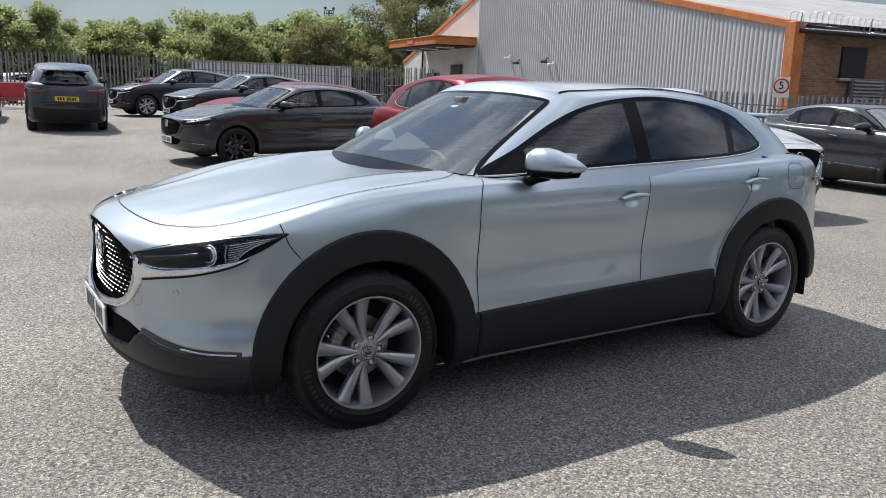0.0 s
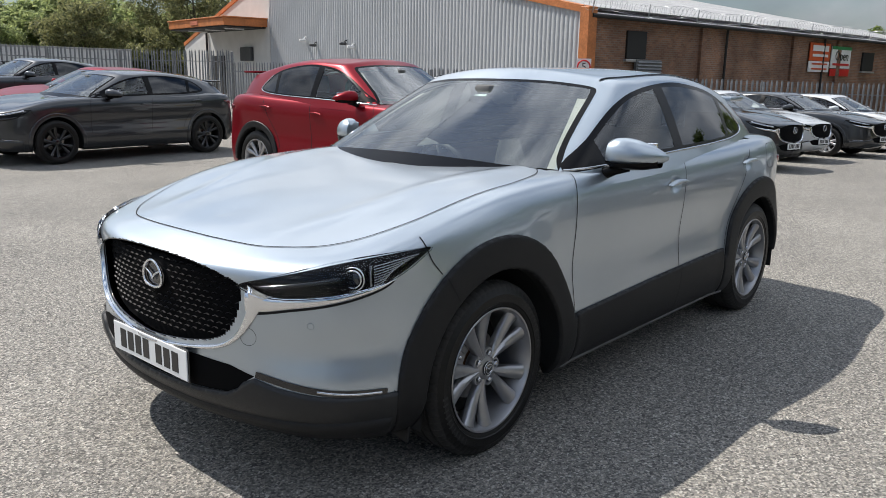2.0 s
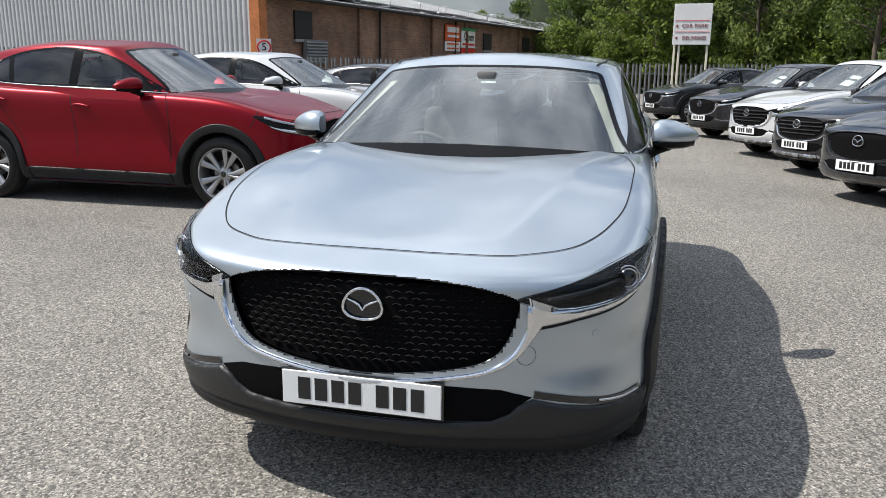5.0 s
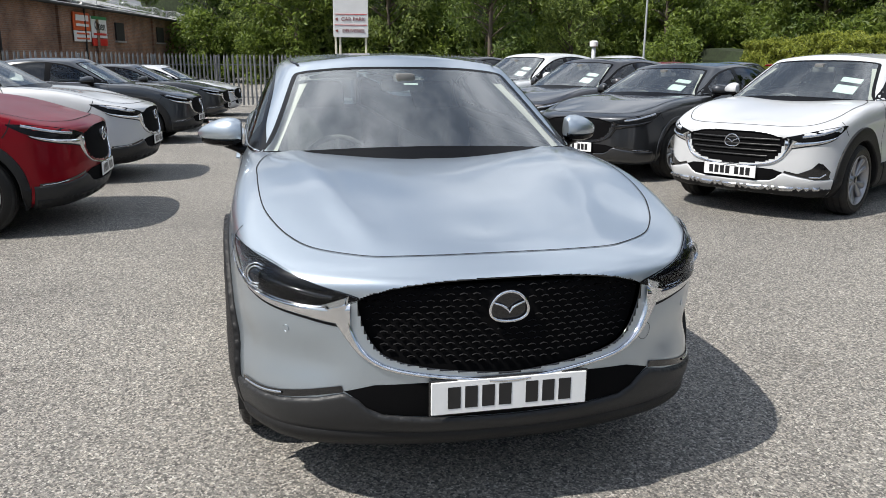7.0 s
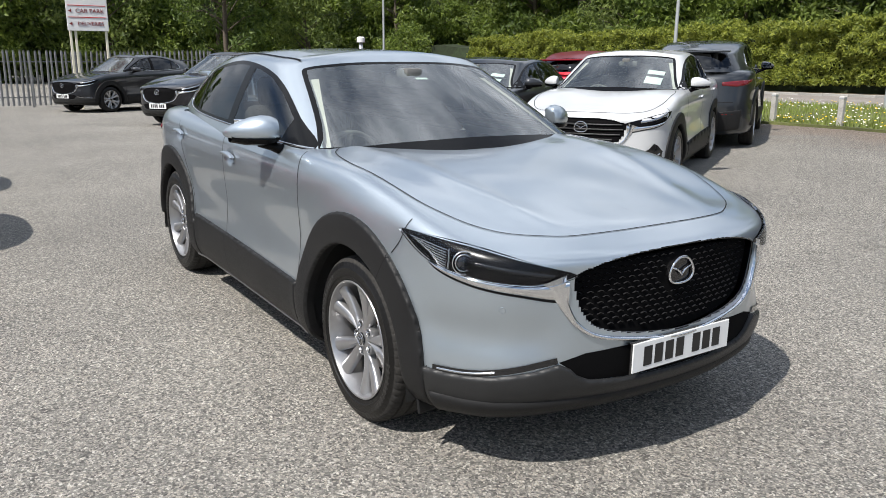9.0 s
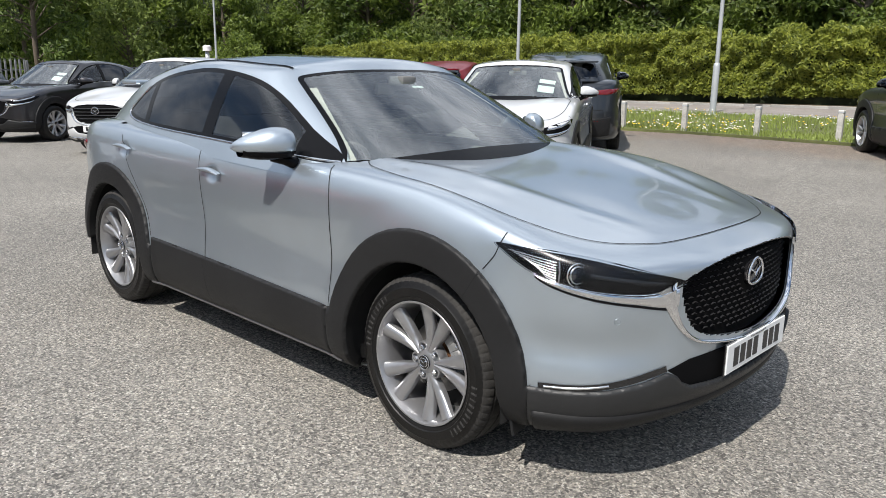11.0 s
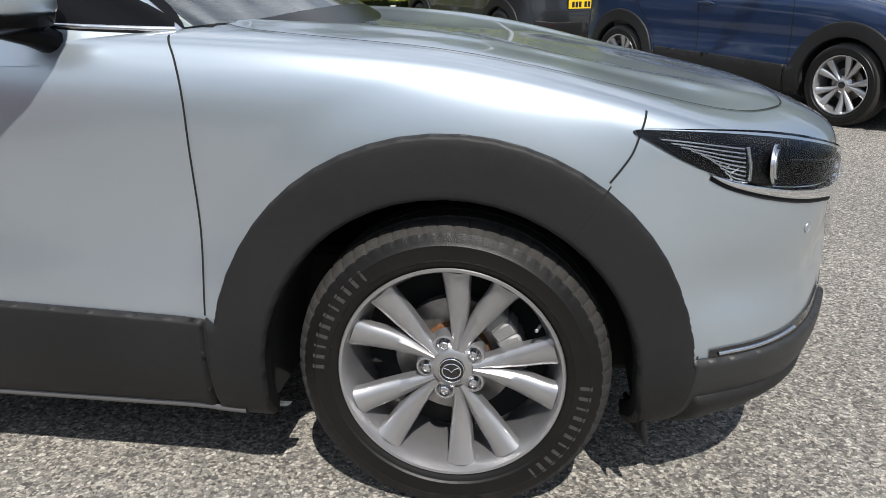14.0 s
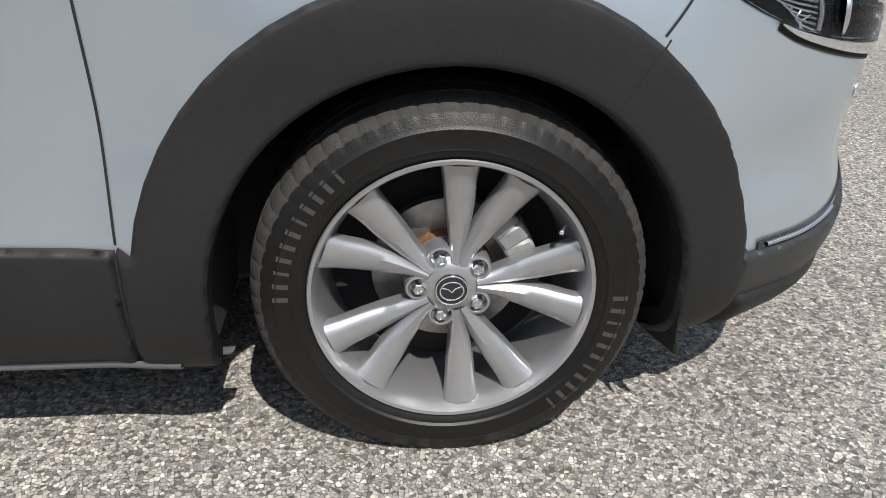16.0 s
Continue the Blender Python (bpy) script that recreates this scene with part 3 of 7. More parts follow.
    # ways to lay parts on
    def round(self, s, z):
        """s metres round the outline from the nose (left positive), z height."""
        q = abs(s)
        o = np.array([np.interp(q, self.arc, self.out[:, k]) for k in range(3)])
        w = np.array([np.interp(q, self.arc, self.way[:, k]) for k in range(3)])
        if s < 0:
            o[1], w[1] = -o[1], -w[1]
        w /= np.linalg.norm(w)
        e = o - w * 0.5
        return (e[0], e[1], z), tuple(w)

    def s_of(self, x):
        return float(np.interp(-x, -self.out[:, 0], self.arc))

    def left(self, x, z):
        return (x, 1.6, z), (0, -1, 0)

    def right(self, x, z):
        return (x, -1.6, z), (0, 1, 0)

    def down(self, x, y):
        return (x, y, 2.5), (0, 0, -1)

    def ahead(self, y, w):
        """From in front and above, along the windscreen's normal: w runs up the glass."""
        n = Vector((0.55, 0, 0.835))
        u = Vector((-0.835, 0, 0.55))
        c = Vector((self.sx(0.55), y, self.sz(1.24))) + u * w + n * 0.8
        return tuple(c), tuple(-n)

    def behind(self, y, z):
        return (-4.0, y, z), (1, 0, 0)


def split_faces(pts, nrm, sign, keep, groups):
    """The faces of a skin's half, sorted into groups by a rule on their middles. Gives name: (verts, faces, normals)."""
    a, b, _ = pts.shape
    idx = np.arange(a * b).reshape(a, b)
    f = np.stack([idx[:-1, :-1], idx[1:, :-1], idx[1:, 1:], idx[:-1, 1:]], -1).reshape(-1, 4)
    v, n = pts.reshape(-1, 3) * np.array((1, sign, 1)), nrm.reshape(-1, 3) * np.array((1, sign, 1))
    c = v[f].mean(1)
    g = np.cross(v[f[:, 1]] - v[f[:, 0]], v[f[:, 2]] - v[f[:, 0]])
    if np.einsum("ij,ij->i", n[f[:, 0]], c - np.array((0, 0, 0.6))).mean() < 0:
        n = -n
    if np.einsum("ij,ij->i", g, n[f[:, 0]]).mean() < 0:
        f = f[:, ::-1]
    ok = keep(c)
    name = groups(c)
    out = {}
    for k in sorted(set(name[ok])):
        ff = f[ok & (name == k)]
        used, inv = np.unique(ff, return_inverse=True)
        out[k] = (v[used], inv.reshape(ff.shape), n[used])
    return out


def join_sets(a, b):
    return np.concatenate([a[0], b[0]]), np.concatenate([a[1], b[1] + len(a[0])]), np.concatenate([a[2], b[2]])


GRILLE = [(0.0, 0.826), (0.2101, 0.822), (0.3438, 0.808), (0.4202, 0.789), (0.4699, 0.771), (0.4813, 0.764), (0.4832, 0.752), (0.4775, 0.715), (0.4641, 0.668), (0.4317, 0.606), (0.382, 0.567), (0.2865, 0.54), (0.1432, 0.52), (0.0, 0.509)]
HOOD = [(0.98, 0.0), (0.93, 0.40), (0.80, 0.66), (0.90, 0.735), (1.10, 0.772), (1.28, 0.772), (1.46, 0.766), (1.61, 0.752), (1.72, 0.724), (1.84, 0.674), (1.95, 0.598), (2.035, 0.482), (2.078, 0.38), (2.104, 0.20), (2.112, 0.0)]
LAMP = [(0.484, 0.769), (0.60, 0.799), (0.80, 0.839), (1.00, 0.864), (1.16, 0.875), (1.19, 0.871), (1.16, 0.853), (1.06, 0.802), (0.94, 0.764), (0.78, 0.738), (0.62, 0.730), (0.56, 0.738), (0.515, 0.752)]
WINDOW = [(0.735, 1.050), (0.50, 1.172), (0.20, 1.314), (-0.06, 1.390), (-0.42, 1.427), (-0.72, 1.414), (-1.0, 1.376), (-1.20, 1.312), (-1.335, 1.205), (-1.345, 1.150), (-1.17, 1.117), (-0.8, 1.098), (-0.2, 1.084), (0.30, 1.068)]
SCREEN = [(0.0, -0.475), (0.30, -0.47), (0.60, -0.435), (0.755, -0.365), (0.760, -0.31), (0.727, -0.20), (0.690, -0.087), (0.645, 0.10), (0.598, 0.31), (0.575, 0.390), (0.535, 0.402), (0.42, 0.388), (0.20, 0.370), (0.0, 0.364)]


def mirrored(poly):
    return [p for p in poly] + [(-a, b) if False else (-p[0], p[1]) for p in poly[-2:0:-1] for a, b in [p]]


def mirrored_y(poly):
    return [p for p in poly] + [(p[0], -p[1]) for p in poly[-2:0:-1]]


def grow(poly, d):
    """An outline set in (negative) or out by d."""
    p = np.array(poly, float)
    area = 0.5 * np.sum(p[:, 0] * np.roll(p[:, 1], -1) - np.roll(p[:, 0], -1) * p[:, 1])
    sgn = 1 if area > 0 else -1
    out = []
    for i in range(len(p)):
        a, b, c = p[i - 1], p[i], p[(i + 1) % len(p)]
        t1, t2 = (b - a) / (np.linalg.norm(b - a) + 1e-9), (c - b) / (np.linalg.norm(c - b) + 1e-9)
        n = np.array((t1[1] + t2[1], -(t1[0] + t2[0])))
        n /= np.linalg.norm(n) + 1e-9
        k = max(0.5, np.dot(n, np.array((t1[1], -t1[0]))))
        out.append(b + n * sgn * d / k)
    return np.array(out)


def arch_poly(hub, z0, ri, ro_x, ro_z, front, low=0.205, sill=0.445, bump=0.40, tail=0.205):
    """The outline of a wheel arch's cladding in x and z; front tells which way the bumper lies."""
    s = 1 if front else -1
    p = [(hub - s * 0.5255, low), (hub - s * 0.5255, sill), (hub - s * (ro_x + 0.012), sill + 0.004)]
    for k in range(0, 25):
        a = math.pi * (1 - k / 24 * 0.985) - 0.16 * (1 - k / 24)
        p.append((hub + s * ro_x * math.cos(a), z0 + ro_z * math.sin(a)))
    p += [(hub + s * (ro_x + 0.008), max(bump, tail + 0.05)), (hub + s * ro_x, tail + 0.015), (hub + s * (ri + 0.03), tail)]
    for k in range(0, 25):
        a = math.pi * k / 24
        p.append((hub + s * ri * math.cos(a), z0 - 0.02 + ri * math.sin(a)))
    p += [(hub - s * (ri + 0.005), low)]
    return p


bm = bmesh.new()
bmesh.ops.create_cube(bm, size=1)
TYRE_BAR = bpy.data.meshes.new("sidewall_bar")
bm.to_mesh(TYRE_BAR)
bm.free()
TYRE_BAR.materials.append(M_GREYLET)


def wheel(parent, x, y, R, style, side, hero, turn=0.0, sink=0.0):
    """A wheel with tyre, alloy rim, nuts, disc and caliper; the outer face looks along side (+1 or -1) y."""
    rim_r = R * 0.705
    W = 0.108
    n = 120 if hero else 40
    holder = new("wheel")
    holder.parent = parent
    holder.matrix_basis = Matrix.Translation((x, y, R - sink)) @ Matrix.Rotation(turn, 4, 'Y') @ Matrix.Diagonal((1, side, 1, 1))
    # local y = outward
    prof = [(rim_r - 0.012, -W + 0.012, 0), (rim_r + 0.006, -W, 0), (rim_r + 0.035, -W - 0.002, 0), (R - 0.040, -W + 0.002, 0), (R - 0.016, -W + 0.010, 1), (R - 0.004, -W + 0.028, 1),
            (R - 0.001, -W + 0.045, 1), (R - 0.008, -W + 0.047, 0), (R - 0.008, -W + 0.055, 0), (R, -W + 0.057, 2), (R, -0.006, 2), (R - 0.008, -0.004, 0), (R - 0.008, 0.004, 0), (R, 0.006, 2), (R, W - 0.057, 2),
            (R - 0.008, W - 0.055, 0), (R - 0.008, W - 0.047, 0), (R - 0.001, W - 0.045, 1), (R - 0.004, W - 0.028, 1), (R - 0.011, W - 0.015, 1), (R - 0.022, W - 0.006, 1), (R - 0.040, W - 0.001, 0),
            (rim_r + 0.055, W + 0.004, 0), (rim_r + 0.035, W + 0.003, 0), (rim_r + 0.024, W + 0.004, 0), (rim_r + 0.020, W, 0), (rim_r + 0.012, W - 0.002, 0), (rim_r + 0.004, W - 0.008, 0), (rim_r - 0.006, W - 0.012, 0)]
    n = 320 if hero else 40
    bm = bmesh.new()
    rings = []
    for k in range(n):
        row = []
        for r, y, cut in prof:
            a = 2 * math.pi * (k + (0.9 * (y / W) if cut and hero else 0)) / n
            d = (0.003 if cut == 1 else 0.0015) if (hero and cut and k % 5 == 0) else 0.0
            row.append(bm.verts.new(((r - d) * math.cos(a), y, (r - d) * math.sin(a))))
        rings.append(row)
    for k in range(n):
        a, b = rings[k], rings[(k + 1) % n]
        for i in range(len(prof) - 1):
            bm.faces.new((a[i], a[i + 1], b[i + 1], b[i])).material_index = 1 if 4 <= i <= 19 else 0
    tyre = part("tyre", bm, M_RUBBER, holder, "black rubber tyre with a grooved tread", True, 28)
    tyre.data.materials.append(M_TREAD)
    if hero:
        # pale characters on the sidewall, as plain bars
        for c0 in (150, -30):
            for k in range(11):
                a = radians(c0 + (k - 5) * 4.9)
                o = new("sidewall_bar", TYRE_BAR)
                o.parent = tyre
                o.matrix_basis = Matrix.Rotation(-a, 4, 'Y') @ Matrix.Translation((R - 0.056, W + 0.0028, 0)) @ Matrix.Diagonal((0.026, 0.0022, 0.0085 if k % 4 else 0.0055, 1))
    mat = {"alloy": M_ALLOY, "bright": M_ALLOY_LIGHT, "black": M_ALLOY_DARK}[style]
    bm = bmesh.new()
    rp = [(rim_r - 0.002, W - 0.010), (rim_r + 0.004, W - 0.004), (rim_r + 0.002, W - 0.001), (rim_r - 0.004, W - 0.002), (rim_r - 0.008, W - 0.010), (rim_r - 0.014, W - 0.030),
          (rim_r - 0.028, 0.03), (rim_r - 0.030, -0.06), (rim_r - 0.012, -W + 0.01), (rim_r, -W + 0.01)]
    lathe(bm, rp, 96 if hero else 32)
    rim = part("rim", bm, mat, holder, "silver ten-spoke alloy rim" if style != "black" else "black alloy rim", True, 50)
    pairs = 5
    half = radians(14.5)

    def spoke(bm, mid, s):
        rows = []
        steps = 16 if hero else 5
        k = R / 0.347
        for i in range(steps + 1):
            t = i / steps
            r = 0.046 + (rim_r - 0.012 - 0.046) * t
            wd = float(np.interp(t, [0, 0.15, 0.35, 0.6, 0.85, 1.0], [0.0125, 0.0135, 0.0200, 0.0260, 0.0292, 0.0340])) * k
            yo = W - 0.040 + 0.022 * t ** 1.3 - 0.006 * math.sin(math.pi * t)
            dp = 0.034 - 0.010 * t
            a0 = mid + s * radians(float(np.interp(t, [0, 0.2, 0.5, 0.8, 1.0], [7.5, 9.3, 11.6, 13.4, 14.2])))
            # a blade with a ridge off its middle and rounded shoulders
            c = [(-1.0, -dp), (-0.97, -0.010), (-0.82, -0.004), (-0.30 * s, 0.003), (0.30, 0.0015), (0.82, -0.004), (0.97, -0.010), (1.0, -dp)] if s > 0 else [(-1.0, -dp), (-0.97, -0.010), (-0.82, -0.004), (-0.30, 0.0015), (0.30, 0.003), (0.82, -0.004), (0.97, -0.010), (1.0, -dp)]
            rows.append([bm.verts.new(Matrix.Rotation(-a0, 4, 'Y') @ Vector((r, yo + b, wd * q))) for q, b in c])
        for i in range(steps):
            for j in range(7):
                bm.faces.new((rows[i][j], rows[i][j + 1], rows[i + 1][j + 1], rows[i + 1][j]))
            bm.faces.new((rows[i][7], rows[i][0], rows[i + 1][0], rows[i + 1][7]))
    for k in range(pairs):
        mid = radians(141.5 - 72 * k)
        for s in (-1, 1):
            bm = bmesh.new()
            spoke(bm, mid, s)
            part("spoke", bm, mat, rim, "", True, 35)
    bm = bmesh.new()
    lathe(bm, [(0.0, W - 0.036), (0.034, W - 0.036), (0.048, W - 0.041), (0.062, W - 0.055), (0.074, W - 0.064), (0.080, W - 0.085), (0.05, W - 0.10)], 60 if hero else 20)
    part("hub", bm, mat, rim, "", True, 30)
    bm = bmesh.new()
    lathe(bm, [(0.0, W - 0.026), (0.020, W - 0.026), (0.0275, W - 0.028), (0.029, W - 0.034)], 40 if hero else 16)
    cap = part("centre_cap", bm, M_GLOSS, rim, "black centre cap with a chrome emblem", True, 30)
    if hero:
        bm = bmesh.new()
        tube(bm, [(0.0205 * math.cos(a), W - 0.0255, 0.0175 * math.sin(a)) for a in np.linspace(0, 2 * math.pi, 33)[:-1]], 0.0016, 6, True)
        tube(bm, [(-0.018, W - 0.0255, 0.008), (-0.006, W - 0.0255, 0.004), (0, W - 0.0255, -0.003), (0.006, W - 0.0255, 0.004), (0.018, W - 0.0255, 0.008)], 0.0015, 6)
        tube(bm, [(0.0275 * math.cos(a), W - 0.0275, 0.0275 * math.sin(a)) for a in np.linspace(0, 2 * math.pi, 41)[:-1]], 0.0014, 6, True)
        part("emblem", bm, M_CHROME, rim, "chrome ring emblem", True)
        for k in range(5):
            a = radians(105 - 72 * k)
            m = Matrix.Rotation(-a, 4, 'Y') @ Matrix.Translation((0.057, 0, 0))
            bm = bmesh.new()
            lathe(bm, [(0.0255, W - 0.075), (0.0250, W - 0.046), (0.0230, W - 0.041), (0.0190, W - 0.040), (0.0165, W - 0.044), (0.0160, W - 0.056), (0.0, W - 0.058)], 28, m)
            part("nut_recess", bm, mat, rim, "", True, 40)
            bm = bmesh.new()
            lathe(bm, [(0.0115, W - 0.054), (0.0112, W - 0.036), (0.009, W - 0.0335), (0.0065, W - 0.033), (0.0055, W - 0.036), (0.0, W - 0.037)], 6, m)
            part("wheel_nut", bm, M_SATIN, rim, "steel wheel nut")
        bm = bmesh.new()
        a = radians(28)
        tube(bm, [Vector((math.cos(a) * r, yy, math.sin(a) * r)) for r, yy in ((0.222, W - 0.03), (0.216, W - 0.018), (0.213, W - 0.012))], [0.0045, 0.004, 0.0042], 10)
        part("valve", bm, M_CHROME, rim, "tyre valve", True)
    # brake disc and caliper stay behind the spokes
    bm = bmesh.new()
    lathe(bm, [(0.0, 0.022), (0.075, 0.022), (0.08, 0.0), (0.082, -0.005)], 48 if hero else 16)
    part("disc_bell", bm, M_RUST, holder, "rusty brake disc centre", True, 30)
    bm = bmesh.new()
    lathe(bm, [(0.082, -0.004), (0.139, -0.004), (0.139, -0.028), (0.082, -0.028)], 48 if hero else 16)
    part("brake_disc", bm, M_STEEL, holder, "worn steel brake disc", True, 30)
    bm = bmesh.new()
    lathe(bm, [(0.0, -0.05), (rim_r - 0.03, -0.055)], 32)
    part("backing_plate", bm, M_UNDER, holder, "dark brake backing plate", True)
    if hero:
        bm = bmesh.new()
        for k in range(5):
            a = radians(-8 + k * 13)
            box(bm, (0, 0, 0), (0.055, 0.075, 0.036), 0.006, Matrix.Rotation(-a, 4, 'Y') @ Matrix.Translation((0.135, 0.0, 0)))
        part("caliper", bm, M_CALIPER, holder, "grey cast brake caliper", True, 40)
    return holder


bm = bmesh.new()
bmesh.ops.create_cube(bm, size=1)
PLATE_BAR = bpy.data.meshes.new("plate_bar")
bm.to_mesh(PLATE_BAR)
bm.free()
PLATE_BAR.materials.append(M_INK)


def plate_bars(parent, x, y0, z0, w, h, mat, face=1, tilt=0.0, turn=0.0):
    """A number plate with plain bars for its characters; face +1 looks ahead, -1 back."""
    m = Matrix.Translation((x, y0, z0)) @ Matrix.Rotation(turn, 4, 'Z') @ Matrix.Rotation(tilt, 4, 'Y')
    bm = bmesh.new()
    box(bm, (0, 0, 0), (0.006, w, h), 0.002, m)
    pl = part("number_plate", bm, mat, parent, "number plate with black bars")
    n = 7
    step = w * 0.82 / 7.6
    for k in range(n):
        yy = -w * 0.41 + step * (k + 0.5) + (step * 0.6 if k > 3 else 0)
        o = new("plate_bar", PLATE_BAR)
        o.parent = pl
        o.matrix_basis = m @ Matrix.Translation((face * 0.0036, yy, 0)) @ Matrix.Diagonal((0.0012, step * 0.74, h * 0.66, 1))
    bm = bmesh.new()
    box(bm, (-face * 0.006, 0, 0), (0.006, w + 0.012, h + 0.012), 0.002, m)
    part("plate_holder", bm, M_GLOSS, pl, "")
    return pl


def car(pose_m, label, spec, body, clad=None, rims="bright", hero=False, fine=0.035, group="", side_glass=None, plate_rear=True, sheet=False, tinted=None, slim=False, grille_style="mesh", name="car", chrome=True):
    """A car from its shape: panels, cladding, lamps, grille, glass, mirrors, wheels, and a plain cabin inside."""
    sh = Shape(fine=fine, sculpt=hero, **spec)
    hub, R, sx, sz, wd = sh.hub, sh.R, sh.sx, sh.sz, sh.width
    root = empty(name, pose_m, label, "car", group)
    lamp_z = lambda z: sz(z)
    arch_r = R + 0.075
    zc = R + 0.005
    gr = [(y * wd, sz(z)) for y, z in GRILLE]
    gr_full = np.array(mirrored(gr))
    gr_smooth = spline_poly(gr_full, 3, True)
    kl = sh.s_of(hub + 0.362 * sh.fr) / 1.19
    lampf = np.array([(s * kl, sz(z)) for s, z in LAMP])
    k_s = float(np.interp(0.5, [0, 1], [1, 1]))
    win = np.array([(sx(x) + (-sh.back * 0.7 * max(0, min(1, (-x - 0.9) / 0.8))), sz(z)) for x, z in WINDOW])
    win_s = spline_poly(win, 4, True)
    scr = np.array(mirrored([(y * wd, w * (0.5 + 0.5 * sh.roof)) for y, w in SCREEN]))
    hood = np.array([(sx(x), y * wd) for x, y in HOOD])
    hood_line = spline_poly(hood[2:], 8)
    hood_full = np.array(mirrored_y([tuple(p) for p in np.concatenate([hood[:2], hood_line])]))
    x_ws = sx(0.62)
    door_f, door_m = sx(0.80), sx(-0.27)

    def keep_lower(c):
        ok = np.hypot(c[:, 0] - hub, c[:, 2] - zc) > arch_r
        ok &= np.hypot(c[:, 0] + hub, c[:, 2] - zc) > arch_r
        ok |= np.abs(c[:, 1]) < 0.45
        inside = (np.abs(c[:, 1]) < 0.72 * wd) & (c[:, 0] < sx(0.93) - 0.28 * np.clip(np.abs(c[:, 1]) / wd - 0.25, 0, 1)) & (c[:, 0] > sx(-1.7)) & (c[:, 2] > sz(0.96))
        inside |= (np.abs(c[:, 1]) < 0.785 * wd) & (c[:, 0] < sx(0.25)) & (c[:, 0] > sx(-1.35)) & (c[:, 2] > sz(0.96))
        ok &= ~inside
        ok &= ~((c[:, 0] > hub + 0.4) & in_poly(c[:, 1], c[:, 2], grow(gr_smooth, -0.003)))
        return ok

    def groups_lower(c):
        g = np.full(len(c), "rear_quarter", dtype=object)
        x, y, z = c[:, 0], c[:, 1], c[:, 2]
        g[x > sx(-1.27) + 0.0 * x] = "rear_door"
        dz = np.hypot(x + hub, z - zc)
        g[(g == "rear_door") & (x < -hub + 0.62) & (dz < 0.54)] = "rear_quarter"
        g[x > door_m] = "front_door"
        g[x > door_f] = "front_wing"
        g[(x > hub + 0.36) & (z < sz(0.87))] = "front_bumper"
        g[(x > hub + 0.62)] = "front_bumper"
        g[in_poly(x, y, hood_full) & (z > sz(0.80))] = "bonnet"
        g[(x < -hub - 0.42) & (z < sz(0.70))] = "rear_bumper"
        g[(x < -hub - 0.50) & (z >= sz(0.70)) & (np.abs(y) < 0.62)] = "tailgate"
        return g

    sides = {s: split_faces(sh.panel_pts, sh.panel_nrm, s, keep_lower, groups_lower) for s in (1, -1)}
    for k in sides[1]:
        if k in ("front_bumper", "bonnet", "rear_bumper", "tailgate"):
            v, f, n = join_sets(sides[1][k], sides[-1][k])
            link_mesh(k, v, f, body, root, "", True, n)
        else:
            for s in (1, -1):
                if k in sides[s]:
                    v, f, n = sides[s][k]
                    link_mesh(k, v, f, body, root, "", True, n)

    # cabin shell with its openings
    cut_side = grow(win_s, -0.014)
    cut_scr = grow(scr, -0.016)
    u = np.array((-0.835, 0, 0.55))
    c0 = np.array((sx(0.55), 0, sz(1.24)))
    rear_win = np.array(mirrored([(0.0, sz(1.375)), (0.36, sz(1.365)), (0.47, sz(1.34)), (0.56, sz(1.15)), (0.50, sz(1.12)), (0.0, sz(1.11))]))

    def keep_cabin(c):
        ok = ~((np.abs(c[:, 1]) > 0.45) & in_poly(c[:, 0], c[:, 2], cut_side))
        w = (c - c0) @ u
        ok &= ~((c[:, 0] > sx(-0.25)) & in_poly(c[:, 1], w, cut_scr))
        ok &= ~((c[:, 0] < sx(-1.55) - sh.back * 0.6) & in_poly(c[:, 1], c[:, 2], grow(rear_win, -0.012)))
        return ok

    def groups_cabin(c):
        g = np.full(len(c), "side_frame", dtype=object)
        y = np.abs(c[:, 1])
        lim = np.interp(c[:, 0], [sx(-1.9), sx(-1.5), sx(-0.3), sx(0.1), sx(1.1)], np.array([0.45, 0.52, 0.56, 0.50, 0.3]) * wd)
        g[(y < lim) & (c[:, 2] > sz(1.40))] = "roof_panel"
        return g
    cs = {s: split_faces(sh.cabin_pts, sh.cabin_nrm, s, keep_cabin, groups_cabin) for s in (1, -1)}
    for k in cs[1]:
        if k == "roof_panel":
            v, f, n = join_sets(cs[1][k], cs[-1][k])
            link_mesh(k, v, f, body, root, "", True, n)
        else:
            for s in (1, -1):
                v, f, n = cs[s][k]
                link_mesh(k, v, f, body, root, "", True, n)

    h = 0.016 if hero else 0.045
    # windscreen: black edge band and clear pane
    band = grow(scr, -0.024 if hero else -0.030)
    band[:, 1] += 0.070 * np.clip((-0.22 - band[:, 1]) / 0.12, 0, 1)
    lay("windscreen_band", sh.cabin, sh.ahead, spline_poly(scr, 3, True), M_TRIM, root, h * 1.2, 0.002, 0.006, holes=[spline_poly(band, 3, True)])
    pane = lay("windscreen", sh.cabin, sh.ahead, spline_poly(band, 3, True), M_GLASS, root, h * 2, 0.0015, 0, label="clear windscreen")
    pane.visible_shadow = False
    lay("rear_window", sh.cabin, sh.behind, rear_win, M_GLASS_DARK, root, h * 2, 0.002, 0.004, label="dark rear window")
